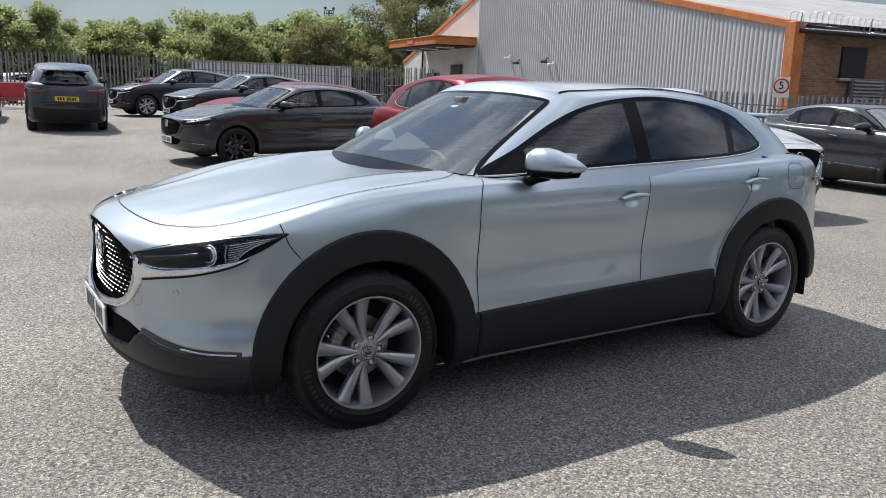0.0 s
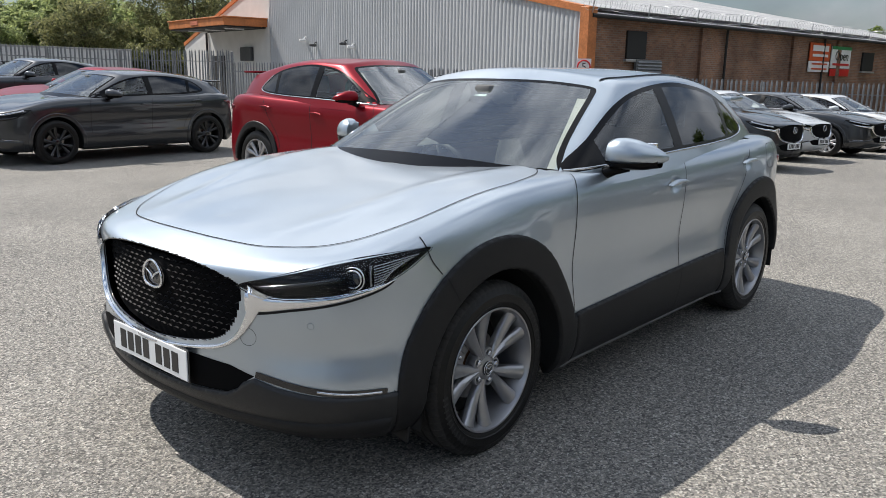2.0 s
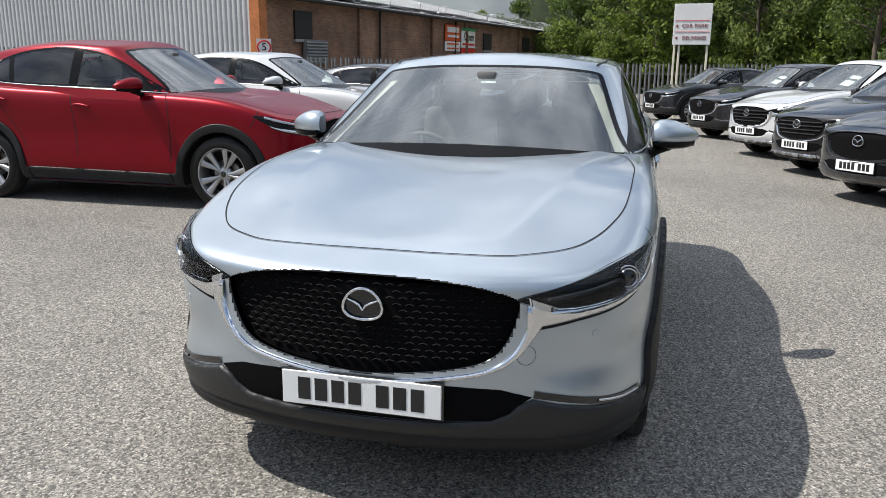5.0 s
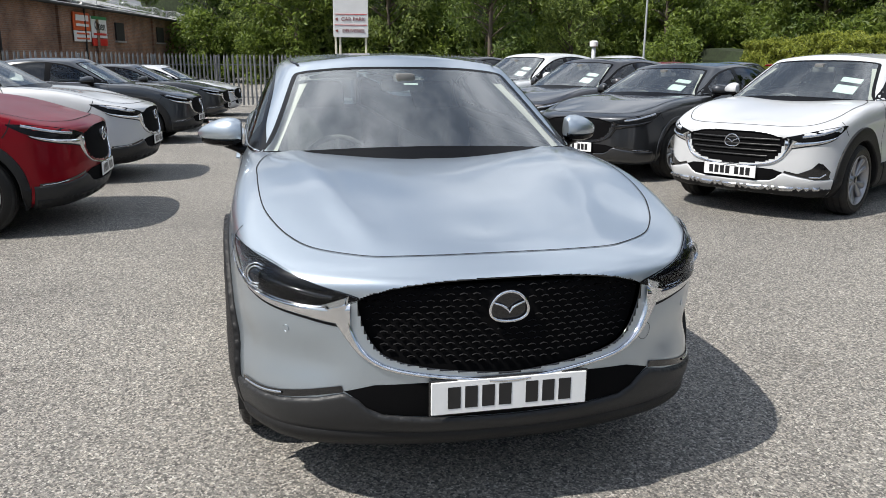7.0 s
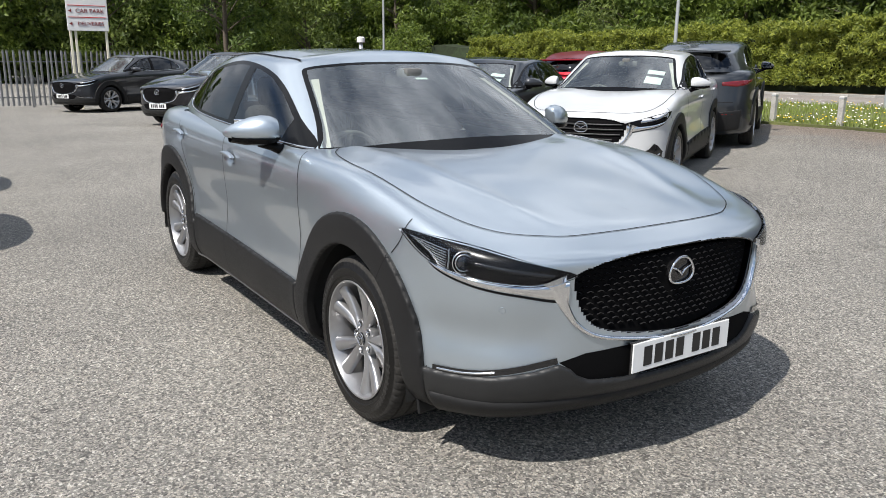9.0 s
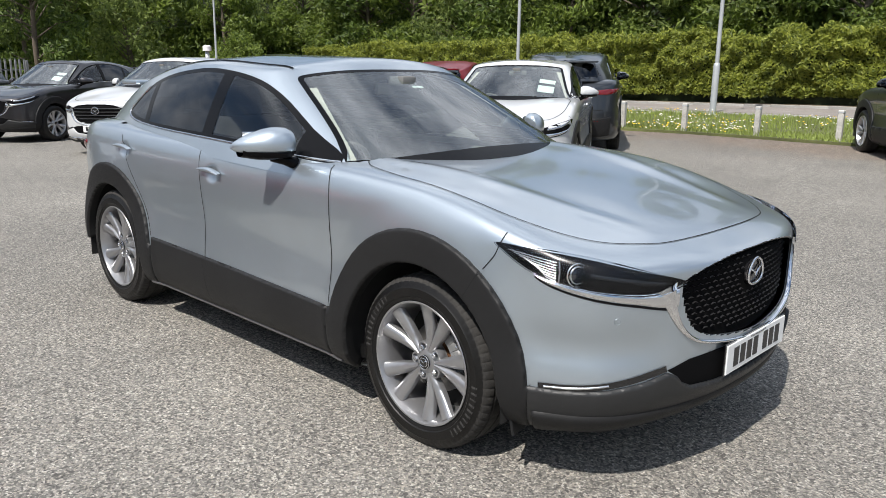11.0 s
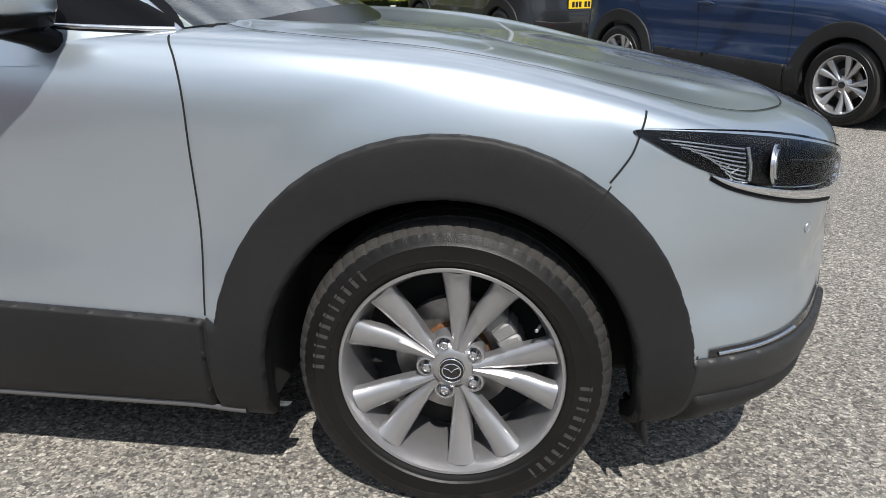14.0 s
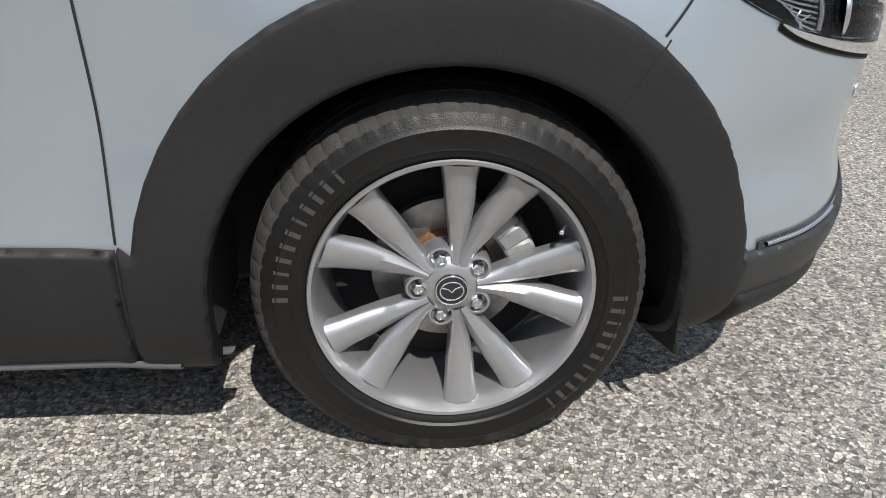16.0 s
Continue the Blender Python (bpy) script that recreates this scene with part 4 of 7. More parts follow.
    # side windows: black surround, door glass, pillar
    for s in (1, -1):
        mp = sh.left if s > 0 else sh.right
        def cutp(x0, x1, inset):
            # the cuts lean: further back at the sill than at the roof
            q = np.array(grow(win_s, -inset))
            lean = 0.0 if x1 > 0 else 0.30 if x0 < -5 else 0.30 if x0 < -0.5 else 0.0
            q[:, 0] += lean * (q[:, 1] - sz(1.10))
            q = clip_x(q, x0, x1)
            q[:, 0] -= lean * (q[:, 1] - sz(1.10))
            return q
        b1, b2, b3, b4 = sx(-0.225), sx(-0.325), sx(-0.985), sx(-1.045)
        g1 = cutp(b1, sx(0.47), 0.020)
        g2 = np.array(cutp(b3, 0.0, 0.020))
        g2 = clip_x(g2, -9, b2)
        g3 = cutp(-9, b4, 0.022)
        lay("window_surround", sh.cabin, mp, win_s, M_TRIM, root, h, 0.002, 0.008, holes=[g1, g2, g3], label="black window surround and pillars")
        for nm, g, gm in (("front_window", g1, side_glass or M_GLASS_SIDE), ("rear_side_window", g2, tinted or M_GLASS_DARK), ("quarter_window", g3, tinted or M_GLASS_DARK)):
            ob = lay(nm, sh.cabin, mp, g, gm, root, h * 2, 0.0012, 0)
            ob.visible_shadow = False
        # bright strip under the glass
        low = [p for p in spline_poly(win[[0, 13, 12, 11, 10, 9, 8, 7]] if chrome else win[[0, 13, 12, 11, 10, 9]], 6)]
        lay_strip("door_top_lining", sh.cabin, mp, [(a, max(b - 0.034, sz(0.992))) for a, b in low], 0.075, M_SEAT, root, -0.012)
        lay_strip("waist_seal", sh.cabin, mp, low, 0.066, M_VOID, root, -0.005)
        lay_strip("waist_strip", sh.cabin, mp, low, 0.012, M_SATIN if chrome else M_TRIM, root, 0.002, rise=0.005, label="bright strip under the side windows")

    # pale trim on the inside of the windscreen pillars
    for s in (1, -1):
        lay_strip("pillar_trim", sh.cabin, sh.ahead, spline_poly([(s * y * wd, w * (0.5 + 0.5 * sh.roof)) for y, w in ((0.735, -0.30), (0.665, -0.06), (0.60, 0.16), (0.545, 0.33))], 6), 0.062, M_LINING, root, -0.030, label="pale inner pillar trim")
    # cladding, arches and sills
    cl = clad or M_CLAD
    if clad != "none":
        for s in (1, -1):
            rnd = lambda x, z, s=s: sh.round(s * sh.s_of(x), z)
            for fr, hx in ((True, hub), (False, -hub)):
                ro = R + 0.118 if slim else 0.512 * R / 0.347
                ap = arch_poly(hx, zc + 0.008, R + 0.050, ro, ro * 0.992, fr, sill=sz(0.33) if slim else sz(0.452), bump=sz(0.405), tail=0.205 if fr else 0.33)
                lay("arch_cladding", sh.lower, rnd, ap, cl, root, h, 0.014, 0.035, round_w=0.012, label="black plastic wheel arch")
            sp = [(hub - 0.5295, 0.198), (hub - 0.5295, sz(0.33)), (0.0, sz(0.335)), (-hub + 0.5295, sz(0.34)), (-hub + 0.5295, 0.198)] if slim else [(hub - 0.5295, 0.198), (hub - 0.5295, sz(0.452)), (0.0, sz(0.478)), (-hub + 0.5295, sz(0.495)), (-hub + 0.5295, 0.198)]
            lay("sill_cladding", sh.lower, rnd, sp, cl, root, h * 1.4, 0.014, 0.03, round_w=0.012, label="black plastic sill cladding")
            # lip along the sill; on the main car its colour carries the highlight
            lay_strip("sill_strip", sh.lower, rnd, [(x, 0.232) for x in np.linspace(hub - 0.46, -hub + 0.46, 40)], 0.016, M_SILL_GLEAM if hero else M_CLAD, root, 0.018, rise=0.008)
            if hero:
                for x0 in (hub - 0.5275, -hub + 0.5275):
                    lay_strip("cladding_gap", sh.lower, rnd, [(x0, z) for z in np.linspace(0.21, 0.448 if x0 > 0 else 0.49, 12)], 0.018, M_SEAM, root, 0.006)
                lay_strip("cladding_gap", sh.lower, rnd, [(door_m + 0.035 + 0.055 * (0.477 - z) / 0.26, z) for z in np.linspace(0.477, 0.225, 14)], 0.004, M_SEAM, root, 0.0205)
    else:
        for s in (1, -1):
            rnd = lambda x, z, s=s: sh.round(s * sh.s_of(x), z)
            for hx in (hub, -hub):
                ring = [(hx + (R + 0.112) * math.cos(a), zc + (R + 0.104) * math.sin(a)) for a in np.linspace(-0.25, math.pi + 0.25, 33)]
                ring += [(hx + (R + 0.052) * math.cos(a), zc - 0.008 + (R + 0.052) * math.sin(a)) for a in np.linspace(math.pi + 0.25, -0.25, 33)]
                lay("arch_lip", sh.lower, rnd, ring, body, root, 0.03, 0.007, 0.03, round_w=0.010)
    s1 = sh.s_of(hub + 0.506)
    k = s1 / 1.0
    lip = [(s1, sz(0.398)), (0.90 * s1, sz(0.398)), (0.74 * s1, sz(0.408)), (0.60 * s1, sz(0.430)), (0.515 * s1, sz(0.452)), (0.472 * s1, sz(0.432)), (0.447 * s1, sz(0.405)), (0.395 * s1, sz(0.380)), (0.25 * s1, sz(0.368)), (0.0, sz(0.364))]
    lip = lip + [(-a, b) for a, b in lip[-2::-1]] + [(-s1, 0.225), (-0.55 * s1, 0.262), (0, 0.285), (0.55 * s1, 0.262), (s1, 0.225)]
    lay("lower_bumper", sh.lower, sh.round, lip, M_LIP if clad != "none" and grille_style != "bars" else body, root, h, 0.011, 0.05, round_w=0.014, label="lower bumper")
    if clad != "none":
        low_lip = [(0.985 * s1, 0.318), (0.55 * s1, 0.325), (0.25 * s1, 0.322), (0.0, 0.322)]
        low_lip = low_lip + [(-a, b) for a, b in low_lip[-2::-1]] + [(-0.985 * s1, 0.222), (-0.55 * s1, 0.240), (0, 0.255), (0.55 * s1, 0.240), (0.985 * s1, 0.222)]
        lay("bumper_lip", sh.lower, sh.round, low_lip, cl, root, h * 1.4, 0.026, 0.03, round_w=0.03, label="black plastic lip under the bumper")
    if grille_style == "bars":
        skid = [(0.86 * s1, 0.335), (0.55 * s1, 0.338), (0.25 * s1, 0.336), (0.0, 0.335)]
        skid = skid + [(-a, b) for a, b in skid[-2::-1]] + [(-0.86 * s1, 0.306), (-0.55 * s1, 0.298), (0, 0.292), (0.55 * s1, 0.298), (0.86 * s1, 0.306)]
        lay("skid_strip", sh.lower, sh.round, skid, M_SATIN, root, h * 1.4, 0.031, 0.02, round_w=0.01, label="bright strip along the bumper")
        for q in (1, -1):
            slot = [(q * a * s1, sz(b)) for a, b in ((0.62, 0.445), (0.80, 0.400), (0.93, 0.405), (0.95, 0.470), (0.86, 0.545), (0.82, 0.555), (0.76, 0.500))]
            fog = lay("fog_slot", sh.lower, sh.round, slot, M_GLOSS, root, h * 1.2, 0.014, 0.01, label="black fog lamp slot")
            lay_strip("fog_trim", sh.lower, sh.round, [(q * a * s1, sz(b)) for a, b in ((0.74, 0.425), (0.84, 0.420), (0.90, 0.450))], 0.014, M_CHROME, fog, 0.017, rise=0.004, label="chrome fog lamp trim")
    intake = [(0.515 * s1, sz(0.458)), (0.478 * s1, sz(0.434)), (0.452 * s1, sz(0.405)), (0.398 * s1, sz(0.381)), (0.25 * s1, sz(0.370)), (0.0, sz(0.366))]
    intake = intake + [(-a, b) for a, b in intake[-2::-1]] + [(-0.42 * s1, sz(0.484)), (-0.28 * s1, sz(0.492)), (0, sz(0.494)), (0.28 * s1, sz(0.492)), (0.42 * s1, sz(0.484))]
    lay("lower_intake", sh.lower, sh.round, intake, M_VOID, root, h * 1.5 if hero else 0.03, 0.001 if hero else 0.007, 0.0, label="black lower air intake")
    for s in (1, -1):
        st = [(s * q * s1, sz(z)) for q, z in ((0.96, 0.406), (0.86, 0.411), (0.76, 0.421), (0.66, 0.438), (0.57, 0.456), (0.52, 0.466))]
        lay_strip("bumper_slot", sh.lower, sh.round, spline_poly(st, 8), 0.022, M_GLOSS, root, 0.004, label="gloss black slot")
        st = [(s * q * s1, sz(z)) for q, z in ((0.94, 0.406), (0.86, 0.410), (0.80, 0.416), (0.73, 0.426))]
        lay_strip("marker_strip", sh.lower, sh.round, spline_poly(st, 8), 0.009, M_SATIN, root, 0.005, rise=0.004, label="bright strip in the bumper slot")

    # grille: dark backing, many small bars, bright frame
    xg = lambda y, z: sh.lower.at((4, y, z), (-1, 0, 0))
    ahead_x = lambda y, z: ((4.0, y, z), (-1.0, 0.0, 0.0))
    frame_p = grow(gr_smooth, 0.004)
    lay("grille", sh.lower, ahead_x, frame_p, M_VOID, root, h * 2, -0.035 if hero else -0.01, 0.0, label="black mesh grille")
    grille = [o for o in root.children if o.name.startswith("grille")][-1]
    if grille_style == "mesh" and hero:
        bmb = bmesh.new()
        for q in range(6):
            a, b = -1 + q / 3, -1 + (q + 1) / 3
        vs = []
        for q in range(7):
            y = (q / 6 - 0.5) * 0.026
            z = 0.0045 * (1 - abs(q / 3 - 1))
            vs.append([bmb.verts.new((0.0, y, z - 0.0016)), bmb.verts.new((0.006, y, z)), bmb.verts.new((0.0, y, z + 0.0013))])
        for q in range(6):
            for r in range(2):
                bmb.faces.new((vs[q][r], vs[q][r + 1], vs[q + 1][r + 1], vs[q + 1][r]))
        first = part("grille_bar", bmb, M_GRILLEBAR, grille, "small dark bar of the grille mesh")
        inner = grow(gr_smooth, -0.022)
        put = False
        for r in range(14):
            z = 0.548 + r * 0.0202
            for c in range(-12, 13):
                y = (c + (0.5 if r % 2 else 0)) * 0.0415
                if not in_poly(np.array([y]), np.array([z]), inner)[0] or math.hypot(y, (z - 0.722) * 1.2) < 0.085:
                    continue
                p, nn = xg(y, z)
                o = first if not put else first.copy()
                if put:
                    scene.collection.objects.link(o)
                put = True
                o.matrix_basis = Matrix.Translation((p[0] - 0.032, y, z)) @ Matrix.Rotation(math.atan2(nn[1], nn[0]), 4, 'Z')
    elif grille_style == "bars":
        for r in range(4):
            z = sz(0.60 + r * 0.052)
            hw = [0.34, 0.42, 0.45, 0.44][r] * wd
            lay_strip("grille_bar", sh.lower, ahead_x, [(y, z) for y in np.linspace(-hw, hw, 20)], 0.016, M_GRILLEBAR, grille, -0.004, rise=0.008)
    lay_strip("grille_frame", sh.lower, ahead_x, list(gr_smooth) + [gr_smooth[0]], 0.011, M_GLOSS, root, -0.006, rise=0.003, label="black frame round the grille")
    # bright wing under the grille, running up beneath the lamps
    low = [(y * wd, sz(z)) for y, z in ((0.545, 0.757), (0.530, 0.712), (0.503, 0.648), (0.462, 0.588), (0.394, 0.545), (0.287, 0.521), (0.145, 0.502), (0.0, 0.490))]
    wing = spline_poly(low + [(-a, b) for a, b in low[-2::-1]], 8)
    t = np.abs(np.linspace(-1, 1, len(wing)))
    lay_strip("grille_wing", sh.lower, ahead_x, wing, 0.016 + 0.086 * t ** 4.5, M_CHROME if chrome else M_GLOSS, root, 0.003, rise=0.010, label="chrome wing round the grille")
    for s in (1, -1):
        r1 = [(s * a * kl, sz(b)) for a, b in ((0.512, 0.712), (0.59, 0.713), (0.70, 0.723), (0.84, 0.740), (0.97, 0.766), (1.03, 0.787))]
        ln = spline_poly(r1, 8)
        w = np.interp(np.linspace(0, 1, len(ln)), [0, 0.15, 0.35, 0.7, 1], [0.076, 0.060, 0.038, 0.023, 0.004])
        lay_strip("lamp_shadow_gap", sh.lower, sh.round, [(a, b - 0.5 * c - 0.003) for (a, b), c in zip(ln, w)], 0.010, M_SEAM, root, 0.002)
        lay_strip("lamp_wing", sh.lower, sh.round, ln, w, M_CHROME if chrome else M_GLOSS, root, 0.003, rise=0.008, label="chrome strip under the headlamp")
        # headlamp
        lp = [(s * a, b) for a, b in lampf]
        lamp = lay("headlamp", sh.lower, sh.round, spline_poly(lp, 3, True), M_LAMPBLACK, root, h * 0.8, 0.002, 0.004, label="slim headlamp with a dark bezel")
        if hero:
            for k in range(9):
                a0 = [(1.135 - 0.0205 * k, 0.857 - 0.0075 * k), (1.07 - 0.010 * k, 0.8495 - 0.0080 * k), (1.01 - 0.004 * k, 0.841 - 0.0085 * k), (0.955, 0.833 - 0.0085 * k)]
                aa = [(s * q * kl, z) for q, z in a0]
                lay_strip("lamp_fin", sh.lower, sh.round, spline_poly(aa, 6), 0.0036, M_LAMPFIN, lamp, 0.0035, rise=0.0015)
            for q, rr in ((0.885 * kl, 0.040),):
                zz = 0.800 if q > 0.8 * kl else 0.780
                p, nn = sh.lower.at(*sh.round(s * q, zz))
                ax = Vector(nn * 0.6 + np.array((0.8, 0, 0))).normalized()
                rot = ax.to_track_quat('Y', 'Z').to_matrix().to_4x4()
                m = Matrix.Translation(Vector(p) + ax * 0.003) @ rot
                bm = bmesh.new()
                lathe(bm, [(rr, 0.0), (rr * 1.0, 0.005), (rr * 0.93, 0.006), (rr * 0.90, 0.001)], 36, m)
                lathe(bm, [(rr * 0.76, 0.001), (rr * 0.76, 0.008), (rr * 0.68, 0.009), (rr * 0.64, 0.002)], 36, m)
                part("lamp_ring", bm, M_SATIN, lamp, "bright ring in the headlamp", True)
                bm = bmesh.new()
                lathe(bm, [(rr * 0.64, 0.002), (rr * 0.5, 0.006), (rr * 0.3, 0.008), (0.0, 0.009)], 28, m)
                part("projector", bm, M_PROJ, lamp, "", True)
            # an upright bright blade beside the ring, and a dark fairing further in
            lay_strip("lamp_blade", sh.lower, sh.round, [(s * 0.945 * kl, 0.772), (s * 0.942 * kl, 0.800), (s * 0.946 * kl, 0.836)], 0.008, M_LAMPFIN, lamp, 0.003, rise=0.004)
            lay_strip("lamp_fairing", sh.lower, sh.round, spline_poly([(s * q * kl, z) for q, z in ((0.84, 0.800), (0.74, 0.787), (0.64, 0.773), (0.57, 0.764))], 6), 0.016, M_GLOSS, lamp, 0.002, rise=0.005)
            gl = lay("lamp_lens", sh.lower, sh.round, spline_poly(lp, 3, True), M_LENS, lamp, 0.03, 0.015, 0.006, label="clear headlamp lens")
            gl.visible_shadow = False
        else:
            mid = [(s * q * kl, sz(z)) for q, z in ((0.66, 0.785), (0.80, 0.803), (0.95, 0.832), (1.08, 0.862))]
            lay_strip("lamp_fin", sh.lower, sh.round, spline_poly(mid, 4), 0.022, M_LAMPFIN, lamp, 0.004, rise=0.003)
        # tail lamp
        tl = [(sh.arc[-1] - q) for q in (0.30, 0.98)]
        tp = [(s * (sh.arc[-1] - q), sz(z)) for q, z in ((0.47, 0.900), (0.70, 0.880), (0.90, 0.905), (1.06, 0.955), (1.04, 0.972), (0.70, 0.962), (0.47, 0.945))]
        lay("tail_lamp", sh.lower, sh.round, tp, M_TAIL, root, h * 1.5, 0.008, 0.02, round_w=0.02, label="red tail lamp")

    # badge
    p, nn = xg(0.013, sz(0.722))
    p = p - np.array((0.020, 0, 0)) if hero else p
    bm = bmesh.new()
    k = 0.88 if hero else 1.0
    tube(bm, [(p[0] + 0.004, 0.072 * k * math.cos(a), sz(0.722) + 0.056 * k * math.sin(a) - 0.006 * math.cos(2 * a)) for a in np.linspace(0, 2 * math.pi, 41)[:-1]], 0.0052, 8, True)
    tube(bm, [(p[0] + 0.004, y * k, sz(0.722) + z * k) for y, z in ((-0.066, 0.026), (-0.03, 0.012), (-0.012, 0.002), (0.0, -0.016), (0.012, 0.002), (0.03, 0.012), (0.066, 0.026))], [0.003, 0.0042, 0.005, 0.0046, 0.005, 0.0042, 0.003], 8)
    part("badge", bm, M_CHROME, root, "chrome ring badge", True)
    bm = bmesh.new()
    lathe(bm, [(0.0, 0.0), (0.064, 0.0), (0.068, -0.03)], 32, Matrix.Translation((p[0] - 0.004, 0, sz(0.722))) @ Matrix.Rotation(-math.pi / 2, 4, 'Z') @ Matrix.Diagonal((1, 1, 0.78, 1)))
    part("badge_backing", bm, M_GLOSS, root, "", True, 30)
    # plates
    px = max(sh.lower.at((4, y, sz(0.446)), (-1, 0, 0))[0][0] for y in (0.013, 0.12))
    plate_bars(root, px + 0.010, 0, sz(0.446), 0.52, 0.111, M_PLATE, 1)
    bx = sh.lower.at((-4, 0.013, sz(0.75)), (1, 0, 0))[0][0]
    plate_bars(root, bx - 0.008, 0, sz(0.75), 0.52, 0.111, M_PLATE_Y, -1)

    # panel gaps
    gaps = []
    sw = 0.0045 if hero else 0.008
    hl = [tuple(p) for p in hood_line[:-1]] + [(hood_line[-1][0], -0.006)]
    for s in (1, -1):
        lay_strip("bonnet_gap", sh.lower, sh.down, [(a, s * b) for a, b in spline_poly(hl, 2)], sw, M_SEAM, root, 0.0022)
        rnd = lambda x, z, s=s: sh.round(s * sh.s_of(x), z)
        f1 = spline_poly([(door_f, 0.46), (door_f, sz(0.65)), (door_f - 0.004, sz(0.82)), (door_f - 0.010, sz(0.93)), (door_f - 0.028, sz(1.0)), (sx(0.742), sz(1.042))], 8)
        lay_strip("door_gap", sh.lower, rnd, f1, sw, M_SEAM, root, 0.0012)
        f2 = spline_poly([(door_m + 0.035, 0.48), (door_m + 0.02, sz(0.70)), (door_m + 0.005, sz(0.88)), (door_m - 0.022, sz(1.075))], 8)
        lay_strip("door_gap", sh.lower, rnd, f2, sw, M_SEAM, root, 0.0012)
        f3 = spline_poly([(-hub + 0.51, sz(0.50)), (-hub + 0.46, sz(0.62)), (-hub + 0.34, sz(0.78)), (-hub + 0.26, sz(0.88)), (-hub + 0.20, sz(0.98)), (-hub + 0.16, sz(1.04))], 8)
        lay_strip("door_gap", sh.lower, rnd, f3, sw, M_SEAM, root, 0.0012)
        f4 = spline_poly([(hub + 0.318, sz(0.775)), (hub + 0.358, sz(0.825)), (hub + 0.376, sz(0.866)), (hub + 0.388, sz(0.892)), (hub + 0.396, sz(0.908))], 8)
        if hero:
            lay_strip("cladding_gap", sh.lower, rnd, [(hub + 0.318 - 0.072 * q, 0.775 - 0.115 * q) for q in np.linspace(0.03, 0.97, 10)], 0.0034, M_SEAM, root, 0.0205)
        lay_strip("wing_gap", sh.lower, rnd, f4, sw, M_SEAM, root, 0.0012)
        # door handles: a scooped cup and a bar across it
        for hx, hz in ((-0.155, 0.925), (-1.115, 0.968)):
            xx, zz = sx(hx) + (0.0 if hero else 0.0), sz(hz)
            bar = [(xx + 0.095 - 0.19 * q, zz + 0.008 * math.sin(math.pi * q) - 0.004 + 0.012 * q) for q in np.linspace(0, 1, 12)]
            lay_strip("door_handle", sh.plain, rnd, bar, np.interp(np.linspace(0, 1, 12), [0, 0.1, 0.5, 0.9, 1], [0.010, 0.020, 0.026, 0.020, 0.010]), body, root, 0.010, rise=0.018, label="body-coloured door handle")
        # mirror: shell, black foot, glass
        mx, my, mz = sx(0.445), s * 0.957 * wd, sz(1.112)
        bm = bmesh.new()
        rings = []
        for yy, fx, fz, dx_, up, dn in ((-0.112, 0.034, 0.002, 0.034, 0.044, 0.030), (-0.106, 0.033, 0.001, 0.060, 0.064, 0.038), (-0.080, 0.026, 0.0, 0.076, 0.076, 0.041), (-0.042, 0.012, 0.0, 0.082, 0.078, 0.042),
                                        (0.0, -0.006, 0.0, 0.080, 0.069, 0.041), (0.042, -0.028, 0.0, 0.070, 0.051, 0.038), (0.075, -0.050, -0.001, 0.054, 0.034, 0.032), (0.096, -0.068, -0.003, 0.036, 0.019, 0.024), (0.108, -0.084, -0.005, 0.014, 0.007, 0.012)):
            ring = []
            for q in range(24):
                a = 2 * math.pi * q / 24
                cx, cz = math.cos(a), math.sin(a)
                cx, cz = math.copysign(abs(cx) ** 0.75, cx), math.copysign(abs(cz) ** (1.0 if cz > 0 else 0.6), cz)
                ring.append(bm.verts.new((mx + fx + dx_ * (cx if cx > 0 else cx * 0.55), my + s * yy, mz + fz + (up if cz > 0 else dn) * cz)))
            rings.append(ring)
        for i in range(len(rings) - 1):
            for q in range(24):
                bm.faces.new((rings[i][q], rings[i][(q + 1) % 24], rings[i + 1][(q + 1) % 24], rings[i + 1][q]))
        bm.faces.new(rings[0])
        bm.faces.new(rings[-1])
        mirror = part("door_mirror", bm, body, root, "body-coloured door mirror", True, 55)
        bm = bmesh.new()
        box(bm, (0, 0, 0), (0.008, 0.150, 0.086), 0.003, Matrix.Translation((mx - 0.052, my - s * 0.015, mz + 0.012)) @ Matrix.Rotation(s * 0.42, 4, 'Z'))
        part("mirror_glass", bm, M_CHROME, mirror, "mirror glass")
        bm = bmesh.new()
        prev = None
        for yy, xo, hx_, zz in ((-0.110, 0.034, 0.050, -0.026), (-0.075, 0.024, 0.074, -0.040), (-0.03, 0.008, 0.080, -0.043), (0.035, -0.024, 0.066, -0.040), (0.088, -0.060, 0.036, -0.030)):
            r = [bm.verts.new((mx + xo + a * hx_ + 0.002, my + s * yy, mz + zz + b)) for a, b in ((1.02, 0.013), (0.95, -0.008), (0.4, -0.020), (-0.3, -0.018), (-0.62, 0.004), (-0.62, 0.02))]
            if prev:
                for q in range(5):
                    bm.faces.new((prev[q], prev[q + 1], r[q + 1], r[q]))
            prev = r
        tube(bm, [(mx + 0.010, my - s * 0.03, mz - 0.052), (mx + 0.035, my - s * 0.085, mz - 0.066), (mx + 0.055, s * (0.838 * wd), mz - 0.082), (mx + 0.060, s * (0.80 * wd), mz - 0.088)], [0.020, 0.024, 0.027, 0.027], 10)
        part("mirror_foot", bm, M_TRIM, mirror, "black mirror foot", True, 50)
